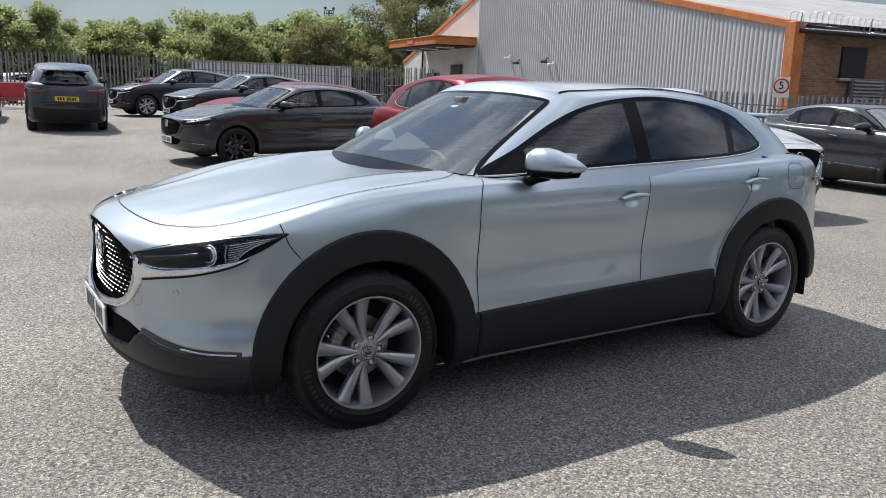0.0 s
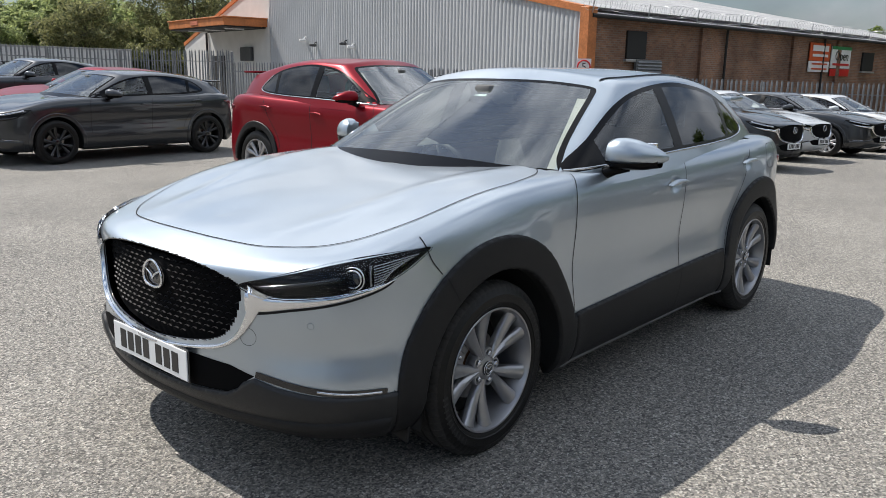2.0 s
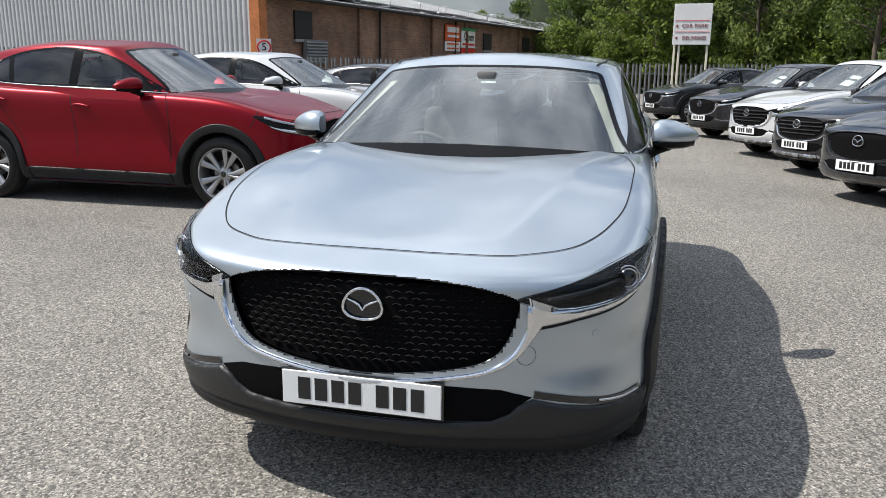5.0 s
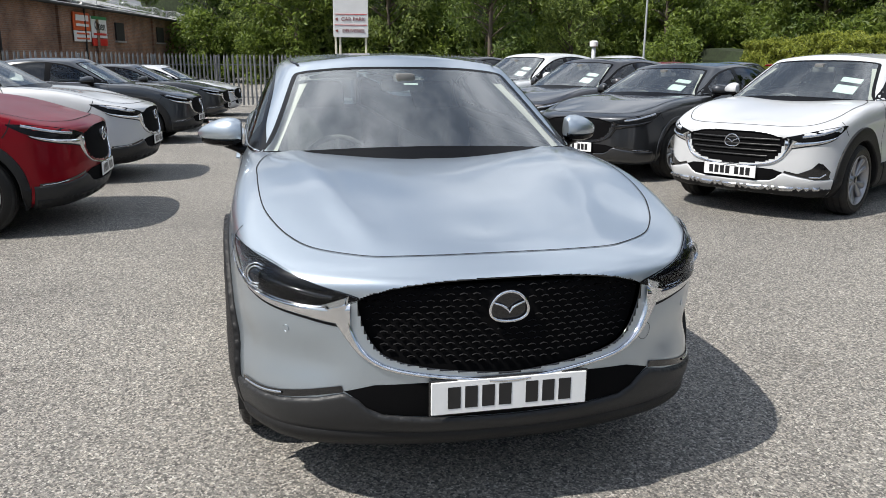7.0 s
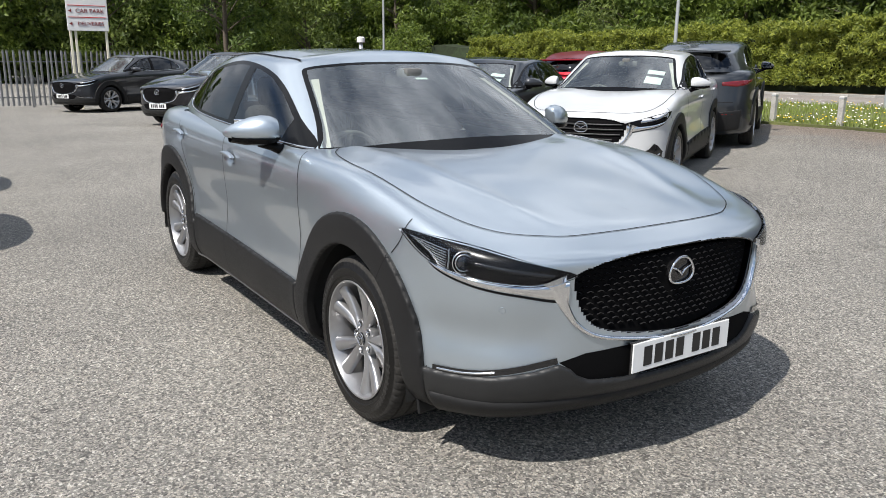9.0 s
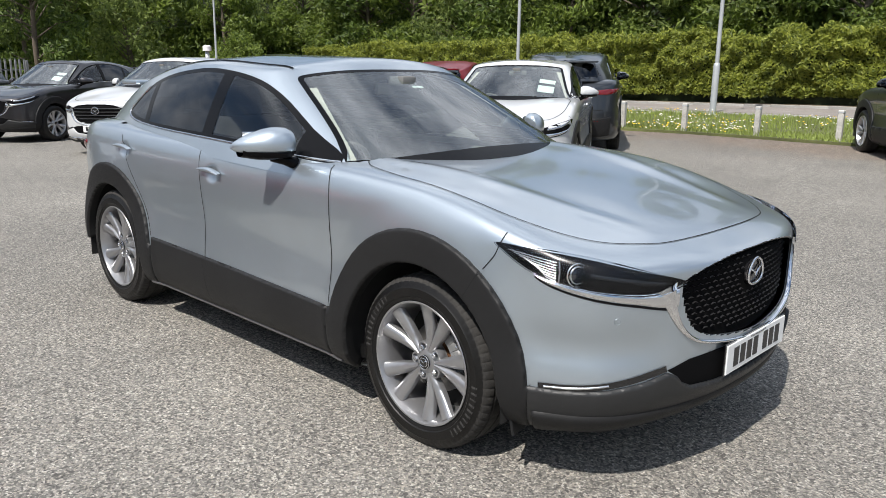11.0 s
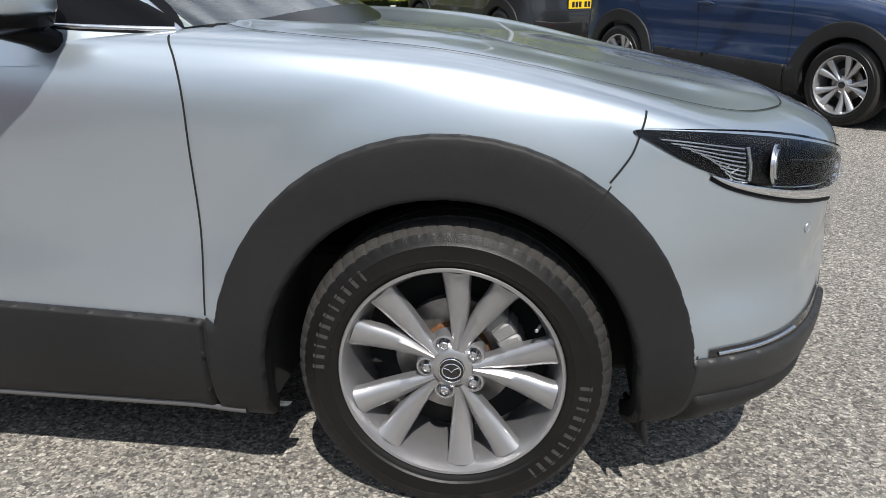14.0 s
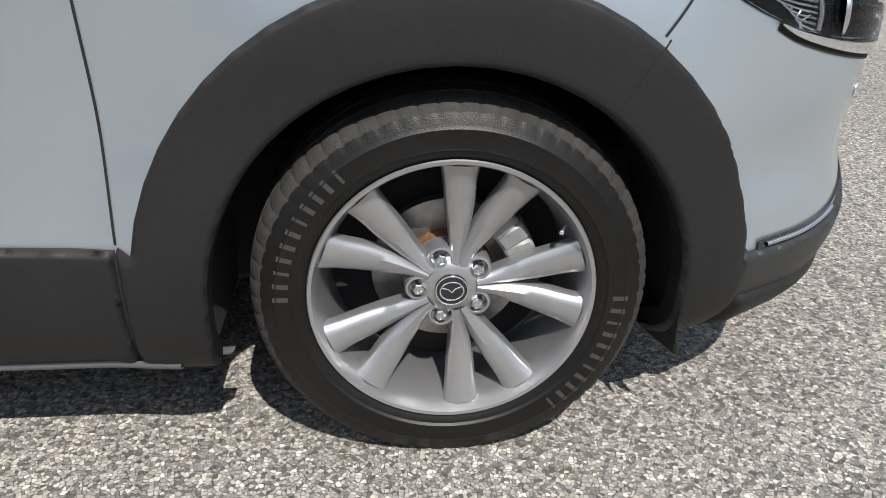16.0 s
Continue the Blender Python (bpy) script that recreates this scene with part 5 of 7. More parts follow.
    # parking sensors and tow cover
    if hero:
        for s in (1, -1):
            p, nn = sh.lower.at(*sh.round(s * 0.735, 0.648))
            m = Matrix.Translation(Vector(p)) @ Vector(nn).to_track_quat('Y', 'Z').to_matrix().to_4x4()
            bm = bmesh.new()
            lathe(bm, [(0.012, 0.0005), (0.0115, 0.002), (0.0105, 0.0005), (0.010, 0.0015), (0.0, 0.002)], 20, m)
            part("parking_sensor", bm, M_SILVER, root, "", True, 30)
        p, nn = sh.lower.at(*sh.round(0.50, 0.60))
        lay_strip("tow_cover", sh.lower, sh.round, [(0.51 + 0.030 * math.cos(a), 0.592 + 0.030 * math.sin(a)) for a in np.linspace(0, 2 * math.pi, 40)], 0.0016, M_SEAM, root, 0.0006)
        fl = [(-1.52 + 0.085 * math.copysign(abs(math.cos(a)) ** 0.6, math.cos(a)), 0.985 + 0.075 * math.copysign(abs(math.sin(a)) ** 0.6, math.sin(a))) for a in np.linspace(0, 2 * math.pi, 50)]
        lay_strip("fuel_flap_gap", sh.lower, sh.left, fl, 0.003, M_SEAM, root, 0.001)
        # roof gutters
        for s in (1, -1):
            gut = [(x, s * y) for x, y in ((0.10, 0.545), (-0.05, 0.565), (-0.3, 0.575), (-0.6, 0.575), (-1.0, 0.555), (-1.35, 0.52), (-1.6, 0.47))]
            lay_strip("roof_gutter", sh.cabin, sh.down, spline_poly(gut, 8), 0.013, M_TRIM, root, 0.003, rise=0.003, label="black roof gutter strip")
    # tailgate spoiler
    zt = sh.cabin.at((sx(-1.78) - sh.back * 0.9, 0.013, 3), (0, 0, -1))[0]
    bm = bmesh.new()
    box(bm, (zt[0] - 0.03, 0, zt[2] - 0.018), (0.22, 1.02 * wd, 0.03), 0.012, None, 2)
    part("spoiler", bm, body, root, "", True, 40)
    # rear: black lower bumper, tailgate joint, wiper and reflectors
    if not hero:
        va = [(y * wd, z) for y, z in ((-0.72, sz(0.56)), (-0.45, sz(0.53)), (0.45, sz(0.53)), (0.72, sz(0.56)), (0.70, 0.30), (0.40, 0.27), (-0.40, 0.27), (-0.70, 0.30))]
        lay("rear_valance", sh.lower, sh.behind, va, M_CLAD, root, 0.05, 0.008, 0.02, round_w=0.015, label="black plastic lower rear bumper")
        lay_strip("tailgate_gap", sh.lower, sh.behind, [(y * wd, sz(0.665)) for y in np.linspace(-0.60, 0.60, 20)], 0.010, M_SEAM, root, 0.003)
        for s in (1, -1):
            lay_strip("reflector", sh.lower, sh.behind, [(s * y * wd, sz(0.50)) for y in (0.46, 0.52, 0.60)], 0.022, M_TAIL, root, 0.010, rise=0.003, label="red reflector")
        lay_strip("rear_wiper", sh.cabin, sh.behind, [(y, sz(1.145) + 0.02 * (0.3 - y)) for y in np.linspace(-0.05, 0.36, 8)], 0.014, M_TRIM, root, 0.010, rise=0.006, label="black rear wiper")
    # under the body and the wheel housings
    bm = bmesh.new()
    box(bm, (0, 0, 0.27), (sh.wb - 0.95, 1.62 * wd, 0.12), 0.02)
    part("floor_pan", bm, M_UNDER, root, "dark underbody")
    for nm, hx in (("front_subframe", hub), ("rear_subframe", -hub)):
        bm = bmesh.new()
        box(bm, (hx, 0, 0.36), (1.1, 1.12 * wd, 0.30), 0.02)
        part(nm, bm, M_UNDER, root, "")
    for hx in (hub, -hub):
        for s in (1, -1):
            bm = bmesh.new()
            line = [(R + 0.066, -0.13)] + [((R + 0.062) * math.cos(math.pi * k / 24), (R + 0.062) * math.sin(math.pi * k / 24)) for k in range(25)] + [(-R - 0.066, -0.13)]
            for px_, pz_ in line:
                for yy in (0.53, 0.872):
                    bm.verts.new((hx + px_, s * yy * wd, zc + pz_))
            bm.verts.ensure_lookup_table()
            for k in range(26):
                bm.faces.new([bm.verts[i] for i in (2 * k, 2 * k + 1, 2 * k + 3, 2 * k + 2)])
            part("wheel_housing", bm, M_UNDER, root, "", True)
    if hero:
        for s in (1, -1):
            bm = bmesh.new()
            box(bm, (0, 0, 0), (0.012, 0.12, 0.075), 0.004, Matrix.Translation((hub + 0.418, s * 0.775, 0.208)) @ Matrix.Rotation(radians(-12), 4, 'Y') @ Matrix.Rotation(radians(-14 * s), 4, 'Z'))
            part("wheel_deflector", bm, M_CLAD, root, "black flap ahead of the wheel")
    # wheels
    yw = (0.770 if hero else 0.775) * wd
    for hx in (hub, -hub):
        for s in (1, -1):
            wheel(root, hx + (0.006 if hero and hx > 0 else 0), s * yw, R, rims, s, hero, radians(-4) if hero and s < 0 else 0.0, 0.010 if hero and hx > 0 else 0.0)
    # cabin inside
    inside(root, sh, hero)
    if sheet:
        bm = bmesh.new()
        for w, hh in ((-0.16, 0.15), (0.02, 0.09)):
            c, nn = sh.cabin.at(*sh.ahead(0.43 * wd, w))
            z = Vector(nn)
            yv = (Vector((0, 1, 0)) - z * z.y).normalized()
            xv = yv.cross(z)
            rot = Matrix((xv, yv, z)).transposed().to_4x4()
            box(bm, (0, 0, 0), (hh, 0.20, 0.003), 0, Matrix.Translation(Vector(c) - z * 0.015) @ rot)
        part("price_sheet", bm, M_PAPER, root, "printed paper sheets behind the windscreen")
    return root, sh


def clip_x(poly, x0, x1):
    """An outline cut off left of x0 and right of x1."""
    for side, lim in ((1, x0), (-1, x1)):
        out = []
        m = len(poly)
        for i in range(m):
            a, b = np.array(poly[i]), np.array(poly[(i + 1) % m])
            ia, ib = side * (a[0] - lim) >= 0, side * (b[0] - lim) >= 0
            if ia:
                out.append(a)
            if ia != ib:
                t = (lim - a[0]) / (b[0] - a[0])
                out.append(a + (b - a) * t)
        poly = out
    return np.array(poly)


def inside(root, sh, hero):
    """Dashboard, steering wheel, seats and headlining."""
    sx, sz, wd = sh.sx, sh.sz, sh.width
    bm = bmesh.new()
    prof = [(0.93, 0.985), (0.72, 1.0), (0.45, 0.975), (0.33, 0.95), (0.28, 0.88), (0.30, 0.60), (0.80, 0.60)]
    for y in (-0.70, 0.70):
        for x, z in prof:
            bm.verts.new((sx(x), y * wd, sz(z)))
    bm.verts.ensure_lookup_table()
    n = len(prof)
    for i in range(n):
        j = (i + 1) % n
        bm.faces.new([bm.verts[k] for k in (i, j, n + j, n + i)])
    bm.faces.new([bm.verts[k] for k in range(n)])
    bm.faces.new([bm.verts[k] for k in range(2 * n - 1, n - 1, -1)])
    part("dashboard", bm, M_DASH, root, "black dashboard", True, 40)
    bm = bmesh.new()
    c = Vector((sx(0.22), -0.36 * wd, sz(0.90)))
    ax = Vector((-1, 0, 0.42)).normalized()
    u1 = Vector((0, 1, 0))
    u2 = ax.cross(u1)
    tube(bm, [c + (u1 * math.cos(a) + u2 * math.sin(a)) * 0.182 for a in np.linspace(0, 2 * math.pi, 33)[:-1]], 0.014, 8, True)
    tube(bm, [c - u1 * 0.18, c, c + u1 * 0.18], 0.017, 6)
    tube(bm, [c, c + u2 * -0.18], 0.017, 6)
    tube(bm, [c, c - ax * 0.2], 0.035, 8)
    part("steering_wheel", bm, M_DASH, root, "black steering wheel", True)
    for y in (-0.36, 0.36):
        bm = bmesh.new()
        box(bm, (sx(-0.28), y * wd, sz(0.55)), (0.52, 0.50, 0.20), 0.06, None, 3)
        box(bm, (0, 0, 0), (0.15, 0.48, 0.62), 0.06, Matrix.Translation((sx(-0.58), y * wd, sz(0.86))) @ Matrix.Rotation(-0.30, 4, 'Y'), 3)
        box(bm, (0, 0, 0), (0.10, 0.27, 0.19), 0.045, Matrix.Translation((sx(-0.70), y * wd, sz(1.235))) @ Matrix.Rotation(-0.2, 4, 'Y'), 3)
        part("seat", bm, M_SEAT, root, "black front seat with headrest", True, 50)
    bm = bmesh.new()
    box(bm, (sx(-1.15), 0, sz(0.56)), (0.50, 1.25 * wd, 0.20), 0.06, None, 3)
    box(bm, (0, 0, 0), (0.14, 1.25 * wd, 0.60), 0.05, Matrix.Translation((sx(-1.44), 0, sz(0.84))) @ Matrix.Rotation(-0.35, 4, 'Y'), 3)
    for y in (-0.4, 0.4):
        box(bm, (sx(-1.54), y * wd, sz(1.17)), (0.09, 0.25, 0.13), 0.04, None, 3)
    part("rear_seat", bm, M_SEAT, root, "black rear bench seat", True, 50)
    bm = bmesh.new()
    box(bm, (sx(-0.4), 0, sz(0.36)), (2.2, 1.36 * wd, 0.04), 0)
    for s in (1, -1):
        box(bm, (sx(-0.45), s * 0.745 * wd, sz(0.72)), (2.15, 0.06, 0.52), 0.02)
    box(bm, (sx(-1.72), 0, sz(0.84)), (0.05, 1.3 * wd, 0.5), 0.01)
    part("cabin_lining", bm, M_DASH, root, "black door linings and floor")
    hl = [(sx(x), y * wd) for x, y in ((0.0, -0.45), (0.0, 0.45), (-0.5, 0.52), (-1.4, 0.5), (-1.4, -0.5), (-0.5, -0.52))]
    lay("headlining", sh.cabin, sh.down, hl, M_LINING, root, 0.08, -0.03, 0.0, label="pale headlining")
    bm = bmesh.new()
    p, nn = sh.cabin.at(*sh.ahead(0.013, 0.27))
    box(bm, (p[0] - 0.10, 0, p[2] - 0.055), (0.035, 0.235, 0.062), 0.015, None, 2)
    box(bm, (p[0] - 0.03, 0, p[2] - 0.012), (0.13, 0.10, 0.05), 0.015, None, 2)
    part("interior_mirror", bm, M_DASH, root, "black interior mirror", True, 40)
    if hero:
        q, n2 = sh.cabin.at(*sh.ahead(0.02, 0.19))
        bm = bmesh.new()
        box(bm, (0, 0, 0), (0.018, 0.075, 0.002), 0, Matrix.Translation(Vector(q) - Vector(n2) * 0.004) @ Vector(n2).to_track_quat('Z', 'X').to_matrix().to_4x4())
        part("windscreen_label", bm, M_PAPER, root, "small white label on the windscreen")


hero_car, hero_shape = car(pose(0, 0, 0), "silver compact crossover with black plastic cladding, parked on tarmac", {}, M_SILVER, rims="alloy", hero=True, fine=0.012, side_glass=M_GLASS_SIDE)

# ---- ground ----


def ground_z(x, y):
    """The yard falls gently away behind the car and rises a little to both sides."""
    return -0.017 * max(0.0, min(26.0, -x - 4.0)) + 0.02 * max(0.0, min(14.0, y - 3.5)) + 0.02 * max(0.0, min(12.0, -9.0 - y))


def tarmac_material():
    """Surface dressing: pale and brown stone chips in dark binder, worn patches and stains."""
    m = bpy.data.materials.new("chipped_tarmac")
    m.use_nodes = True
    n, l = m.node_tree.nodes, m.node_tree.links
    b = n["Principled BSDF"]
    b.inputs["Roughness"].default_value = 0.85
    tc = n.new("ShaderNodeTexCoord")

    def tex(kind, scale, **kw):
        t = n.new(kind)
        t.inputs["Scale"].default_value = scale
        for k, v in kw.items():
            t.inputs[k].default_value = v
        l.new(tc.outputs["Object"], t.inputs["Vector"])
        return t

    def ramp(src, stops):
        r = n.new("ShaderNodeValToRGB")
        e = r.color_ramp.elements
        while len(e) < len(stops):
            e.new(0.5)
        for q, (p, c) in zip(e, stops):
            q.position, q.color = p, (*c, 1)
        l.new(src, r.inputs["Fac"])
        return r.outputs["Color"]

    def mix(mode, fac, a, c):
        x = n.new("ShaderNodeMixRGB")
        x.blend_type = mode
        if isinstance(fac, float):
            x.inputs["Fac"].default_value = fac
        else:
            l.new(fac, x.inputs["Fac"])
        l.new(a, x.inputs["Color1"])
        if isinstance(c, tuple):
            x.inputs["Color2"].default_value = (*c, 1)
        else:
            l.new(c, x.inputs["Color2"])
        return x.outputs["Color"]
    chips = tex("ShaderNodeTexVoronoi", 116.0)
    edge = tex("ShaderNodeTexVoronoi", 116.0)
    edge.feature = 'DISTANCE_TO_EDGE'
    sep = n.new("ShaderNodeSeparateColor")
    l.new(chips.outputs["Color"], sep.inputs[0])
    stone = ramp(sep.outputs[0], [(0.0, (0.085, 0.082, 0.077)), (0.3, (0.23, 0.222, 0.207)), (0.55, (0.325, 0.312, 0.288)), (0.8, (0.44, 0.405, 0.353)), (1.0, (0.61, 0.588, 0.545))])
    gap = n.new("ShaderNodeMapRange")
    gap.inputs["From Min"].default_value, gap.inputs["From Max"].default_value = 0.0, 0.075
    l.new(edge.outputs["Distance"], gap.inputs["Value"])
    binder = n.new("ShaderNodeRGB")
    binder.outputs[0].default_value = (0.075, 0.073, 0.069, 1)
    col = mix('MIX', gap.outputs[0], binder.outputs[0], stone)
    clump = tex("ShaderNodeTexNoise", 46.0, Detail=6.0)
    col = mix('MULTIPLY', 1.0, col, ramp(clump.outputs["Fac"], [(0.36, (0.72, 0.72, 0.72)), (0.64, (1.18, 1.175, 1.155))]))
    big = tex("ShaderNodeTexNoise", 0.45, Detail=6.0)
    col = mix('MULTIPLY', 1.0, col, ramp(big.outputs["Fac"], [(0.3, (0.68, 0.675, 0.675)), (0.7, (0.98, 0.97, 0.955))]))
    blot = tex("ShaderNodeTexNoise", 1.9, Detail=5.0, Roughness=0.7)
    col = mix('MULTIPLY', 1.0, col, ramp(blot.outputs["Fac"], [(0.28, (0.70, 0.69, 0.68)), (0.40, (1.0, 1.0, 1.0))]))
    # brown grit washed down along the verge
    sxyz = n.new("ShaderNodeSeparateXYZ")
    l.new(tc.outputs["Object"], sxyz.inputs[0])
    near = n.new("ShaderNodeMapRange")
    near.inputs["From Min"].default_value, near.inputs["From Max"].default_value = 7.0, 12.5
    near.inputs["To Min"].default_value, near.inputs["To Max"].default_value = -0.55, 0.55
    l.new(sxyz.outputs["Y"], near.inputs["Value"])
    grit = tex("ShaderNodeTexNoise", 0.9, Detail=6.0, Roughness=0.65)
    add = n.new("ShaderNodeMath")
    l.new(near.outputs[0], add.inputs[0])
    l.new(grit.outputs["Fac"], add.inputs[1])
    fac = n.new("ShaderNodeMapRange")
    fac.inputs["From Min"].default_value, fac.inputs["From Max"].default_value = 0.42, 0.85
    fac.inputs["To Max"].default_value = 0.75
    l.new(add.outputs[0], fac.inputs["Value"])
    soil = mix('MULTIPLY', 1.0, col, (0.80, 0.62, 0.52))
    col = mix('MIX', fac.outputs[0], col, soil)
    l.new(col, b.inputs["Base Color"])
    bp = n.new("ShaderNodeBump")
    bp.inputs["Strength"].default_value = 0.7
    bp.inputs["Distance"].default_value = 0.006
    l.new(gap.outputs[0], bp.inputs["Height"])
    bp2 = n.new("ShaderNodeBump")
    bp2.inputs["Strength"].default_value = 0.3
    bp2.inputs["Distance"].default_value = 0.005
    l.new(clump.outputs["Fac"], bp2.inputs["Height"])
    l.new(bp.outputs[0], bp2.inputs["Normal"])
    l.new(bp2.outputs[0], b.inputs["Normal"])
    return m


M_TARMAC = tarmac_material()
bm = bmesh.new()
xs = [-600, -120, -60] + list(np.arange(-40, 16.1, 2.0)) + [40, 120, 600]
ys = [-600, -120, -60, -40, -35, -30, -25, -21, -15, -9, -5, 0, 3.5, 8, 12, 17.5, 25, 30, 60, 120, 600]
gv = [[bm.verts.new((x, y, ground_z(x, y))) for y in ys] for x in xs]
for i in range(len(xs) - 1):
    for j in range(len(ys) - 1):
        bm.faces.new((gv[i][j], gv[i + 1][j], gv[i + 1][j + 1], gv[i][j + 1]))
ground = part("ground", bm, M_TARMAC, None, "", True)
tagged(ground, "worn grey chipped tarmac of a car yard", "ground", kind="structure")

# grass verge, kerbs, road beyond it
M_SOIL = material("verge_soil", (0.095, 0.105, 0.035), 0.9, noise_scale=1.2, amount=0.45, fine=30, fine_amount=0.4)
M_BANK = material("bare_bank_soil", (0.14, 0.11, 0.07), 0.9, noise_scale=1.5, amount=0.4, fine=25, fine_amount=0.4)
M_BLADE = material("grass_blades", (0.17, 0.215, 0.045), 0.6, noise_scale=0.8, amount=0.35)
M_KERB = material("concrete_kerb", (0.30, 0.29, 0.27), 0.85, noise_scale=4, amount=0.2, fine=60, fine_amount=0.2, rand=0.12)
M_ROAD = material("road_asphalt", (0.225, 0.20, 0.18), 0.9, noise_scale=0.6, amount=0.12, fine=60, fine_amount=0.3)
M_DAISY = material("flower_petals", (0.75, 0.75, 0.68), 0.6)
M_DANDELION = material("yellow_flowers", (0.75, 0.50, 0.02), 0.6)


def slab(name, x0, x1, y0, y1, z, mat, label, cat):
    bm = bmesh.new()
    nx = max(2, int((x1 - x0) / 1.5))
    top = [[bm.verts.new((x0 + (x1 - x0) * i / nx, y, ground_z(x0 + (x1 - x0) * i / nx, y) + zz)) for y, zz in ((y0, -0.1), (y0, z), (y1, z), (y1, -0.1))] for i in range(nx + 1)]
    for i in range(nx):
        for k in range(3):
            bm.faces.new((top[i][k], top[i][k + 1], top[i + 1][k + 1], top[i + 1][k]))
    bm.faces.new(top[0])
    bm.faces.new(top[-1])
    ob = part(name, bm, mat, None)
    return tagged(ob, label, cat, kind="structure")


verge = slab("grass_verge", -60, 30, 12.0, 17.35, 0.05, M_SOIL, "rough grass verge with daisies beside the yard", "grass")
slab("pavement", -60, 40, 17.47, 18.9, 0.10, M_ROAD, "narrow grey footway beside the road", "pavement")
road = slab("road", -60, 40, 19.0, 23.6, 0.015, M_ROAD, "grey asphalt road behind the verge", "road")
far_bank = slab("hedge_bank", -60, 40, 23.72, 60, 0.09, M_BANK, "bare brown bank under the hedge and trees", "ground")
kerb_me = bpy.data.meshes.new("kerb_stone")
bm = bmesh.new()
box(bm, (0, 0, 0), (0.905, 0.12, 0.30), 0.012)
bm.to_mesh(kerb_me)
bm.free()
kerb_me.materials.append(M_KERB)
for y, zz in ((17.41, 0.09), (18.95, 0.10), (23.66, 0.10)):
    row = empty("kerb", pose(0, y, 0), "pale concrete kerb stones", "kerb", kind="structure")
    for i in range(36):
        x = -24 + i * 0.915
        k = new("kerb_stone", kerb_me)
        k.parent = row
        k.matrix_basis = Matrix.Translation((x, 0, ground_z(x, y) + zz - 0.15))

rng = np.random.default_rng(5)
V, F, V2, F2, V3, F3 = [], [], [], [], [], []
for i in range(26000):
    x = rng.uniform(-13, 5)
    y = rng.uniform(12.03, 17.3) if rng.random() < 0.7 else rng.uniform(12.03, 12.9)
    z = ground_z(x, y) + 0.045
    h = rng.uniform(0.04, 0.11) * (1.0 + 0.6 * (noise.noise((x * 0.8, y * 0.8, 0)) > 0.1))
    a = rng.uniform(0, 6.28)
    w = rng.uniform(0.006, 0.014)
    dx, dy = math.cos(a) * w, math.sin(a) * w
    lx, ly = rng.normal(0, 0.025, 2)
    k = len(V)
    V += [(x - dx, y - dy, z), (x + dx, y + dy, z), (x + lx, y + ly, z + h)]
    F.append((k, k + 1, k + 2))
    if i % 14 == 0 and noise.noise((x * 0.35, y * 0.5, 3)) > -0.05:
        A, B = (V2, F2) if rng.random() < 0.6 else (V3, F3)
        k = len(A)
        r = rng.uniform(0.014, 0.024)
        A += [(x + lx + r * math.cos(q), y + ly + r * math.sin(q), z + h + 0.006 * math.sin(2 * q)) for q in np.linspace(0, 6.28, 6)[:-1]] + [(x + lx, y + ly, z + h + 0.010)]
        B += [(k + q, k + (q + 1) % 5, k + 5) for q in range(5)]
ob = link_mesh("grass", V, F, M_BLADE, None, "", False)
tagged(ob, "green grass blades on the verge", "grass", kind="stuff")
ob = link_mesh("daisies", V2, F2, M_DAISY, None, "", False)
tagged(ob, "white daisies among the grass", "flowers", kind="stuff")
ob = link_mesh("dandelions", V3, F3, M_DANDELION, None, "", False)
tagged(ob, "yellow dandelions among the grass", "flowers", kind="stuff")

# ---- hedge and trees ----


def leaf_material(name, base, through=0.35):
    m = bpy.data.materials.new(name)
    m.use_nodes = True
    n, l = m.node_tree.nodes, m.node_tree.links
    b = n["Principled BSDF"]
    b.inputs["Roughness"].default_value = 0.55
    ge = n.new("ShaderNodeNewGeometry")
    rp = n.new("ShaderNodeValToRGB")
    e = rp.color_ramp.elements
    e[0].color = (base[0] * 0.45, base[1] * 0.5, base[2] * 0.5, 1)
    e[1].color = (base[0] * 1.6, base[1] * 1.45, base[2] * 1.3, 1)
    l.new(ge.outputs["Random Per Island"], rp.inputs["Fac"])
    l.new(rp.outputs["Color"], b.inputs["Base Color"])
    tl = n.new("ShaderNodeBsdfTranslucent")
    l.new(rp.outputs["Color"], tl.inputs["Color"])
    mx = n.new("ShaderNodeMixShader")
    mx.inputs["Fac"].default_value = through
    l.new(b.outputs[0], mx.inputs[1])
    l.new(tl.outputs[0], mx.inputs[2])
    l.new(mx.outputs[0], n["Material Output"].inputs["Surface"])
    return m


M_LEAF = leaf_material("tree_leaves", (0.145, 0.21, 0.04), 0.5)
M_LEAF_B = leaf_material("pale_leaves", (0.20, 0.27, 0.085), 0.6)
M_LEAF_D = leaf_material("dark_leaves", (0.095, 0.150, 0.032), 0.5)
M_LEAF_C = leaf_material("young_leaves", (0.300, 0.367, 0.173), 0.6)
M_LEAF_O = leaf_material("olive_leaves", (0.21, 0.225, 0.11), 0.55)
M_HEDGE = leaf_material("hedge_leaves", (0.25, 0.30, 0.055), 0.5)
M_BARK = material("bark", (0.10, 0.08, 0.06), 0.9, noise_scale=3, amount=0.35, fine=25, fine_amount=0.4, bump=0.8, bump_scale=30)
# near-black green for sheets that replace the shade between leaves
M_SHADEWOOD = material("foliage_shade", (0.018, 0.028, 0.010), 0.95, noise_scale=0.5, amount=0.5, fine=5, fine_amount=0.5)


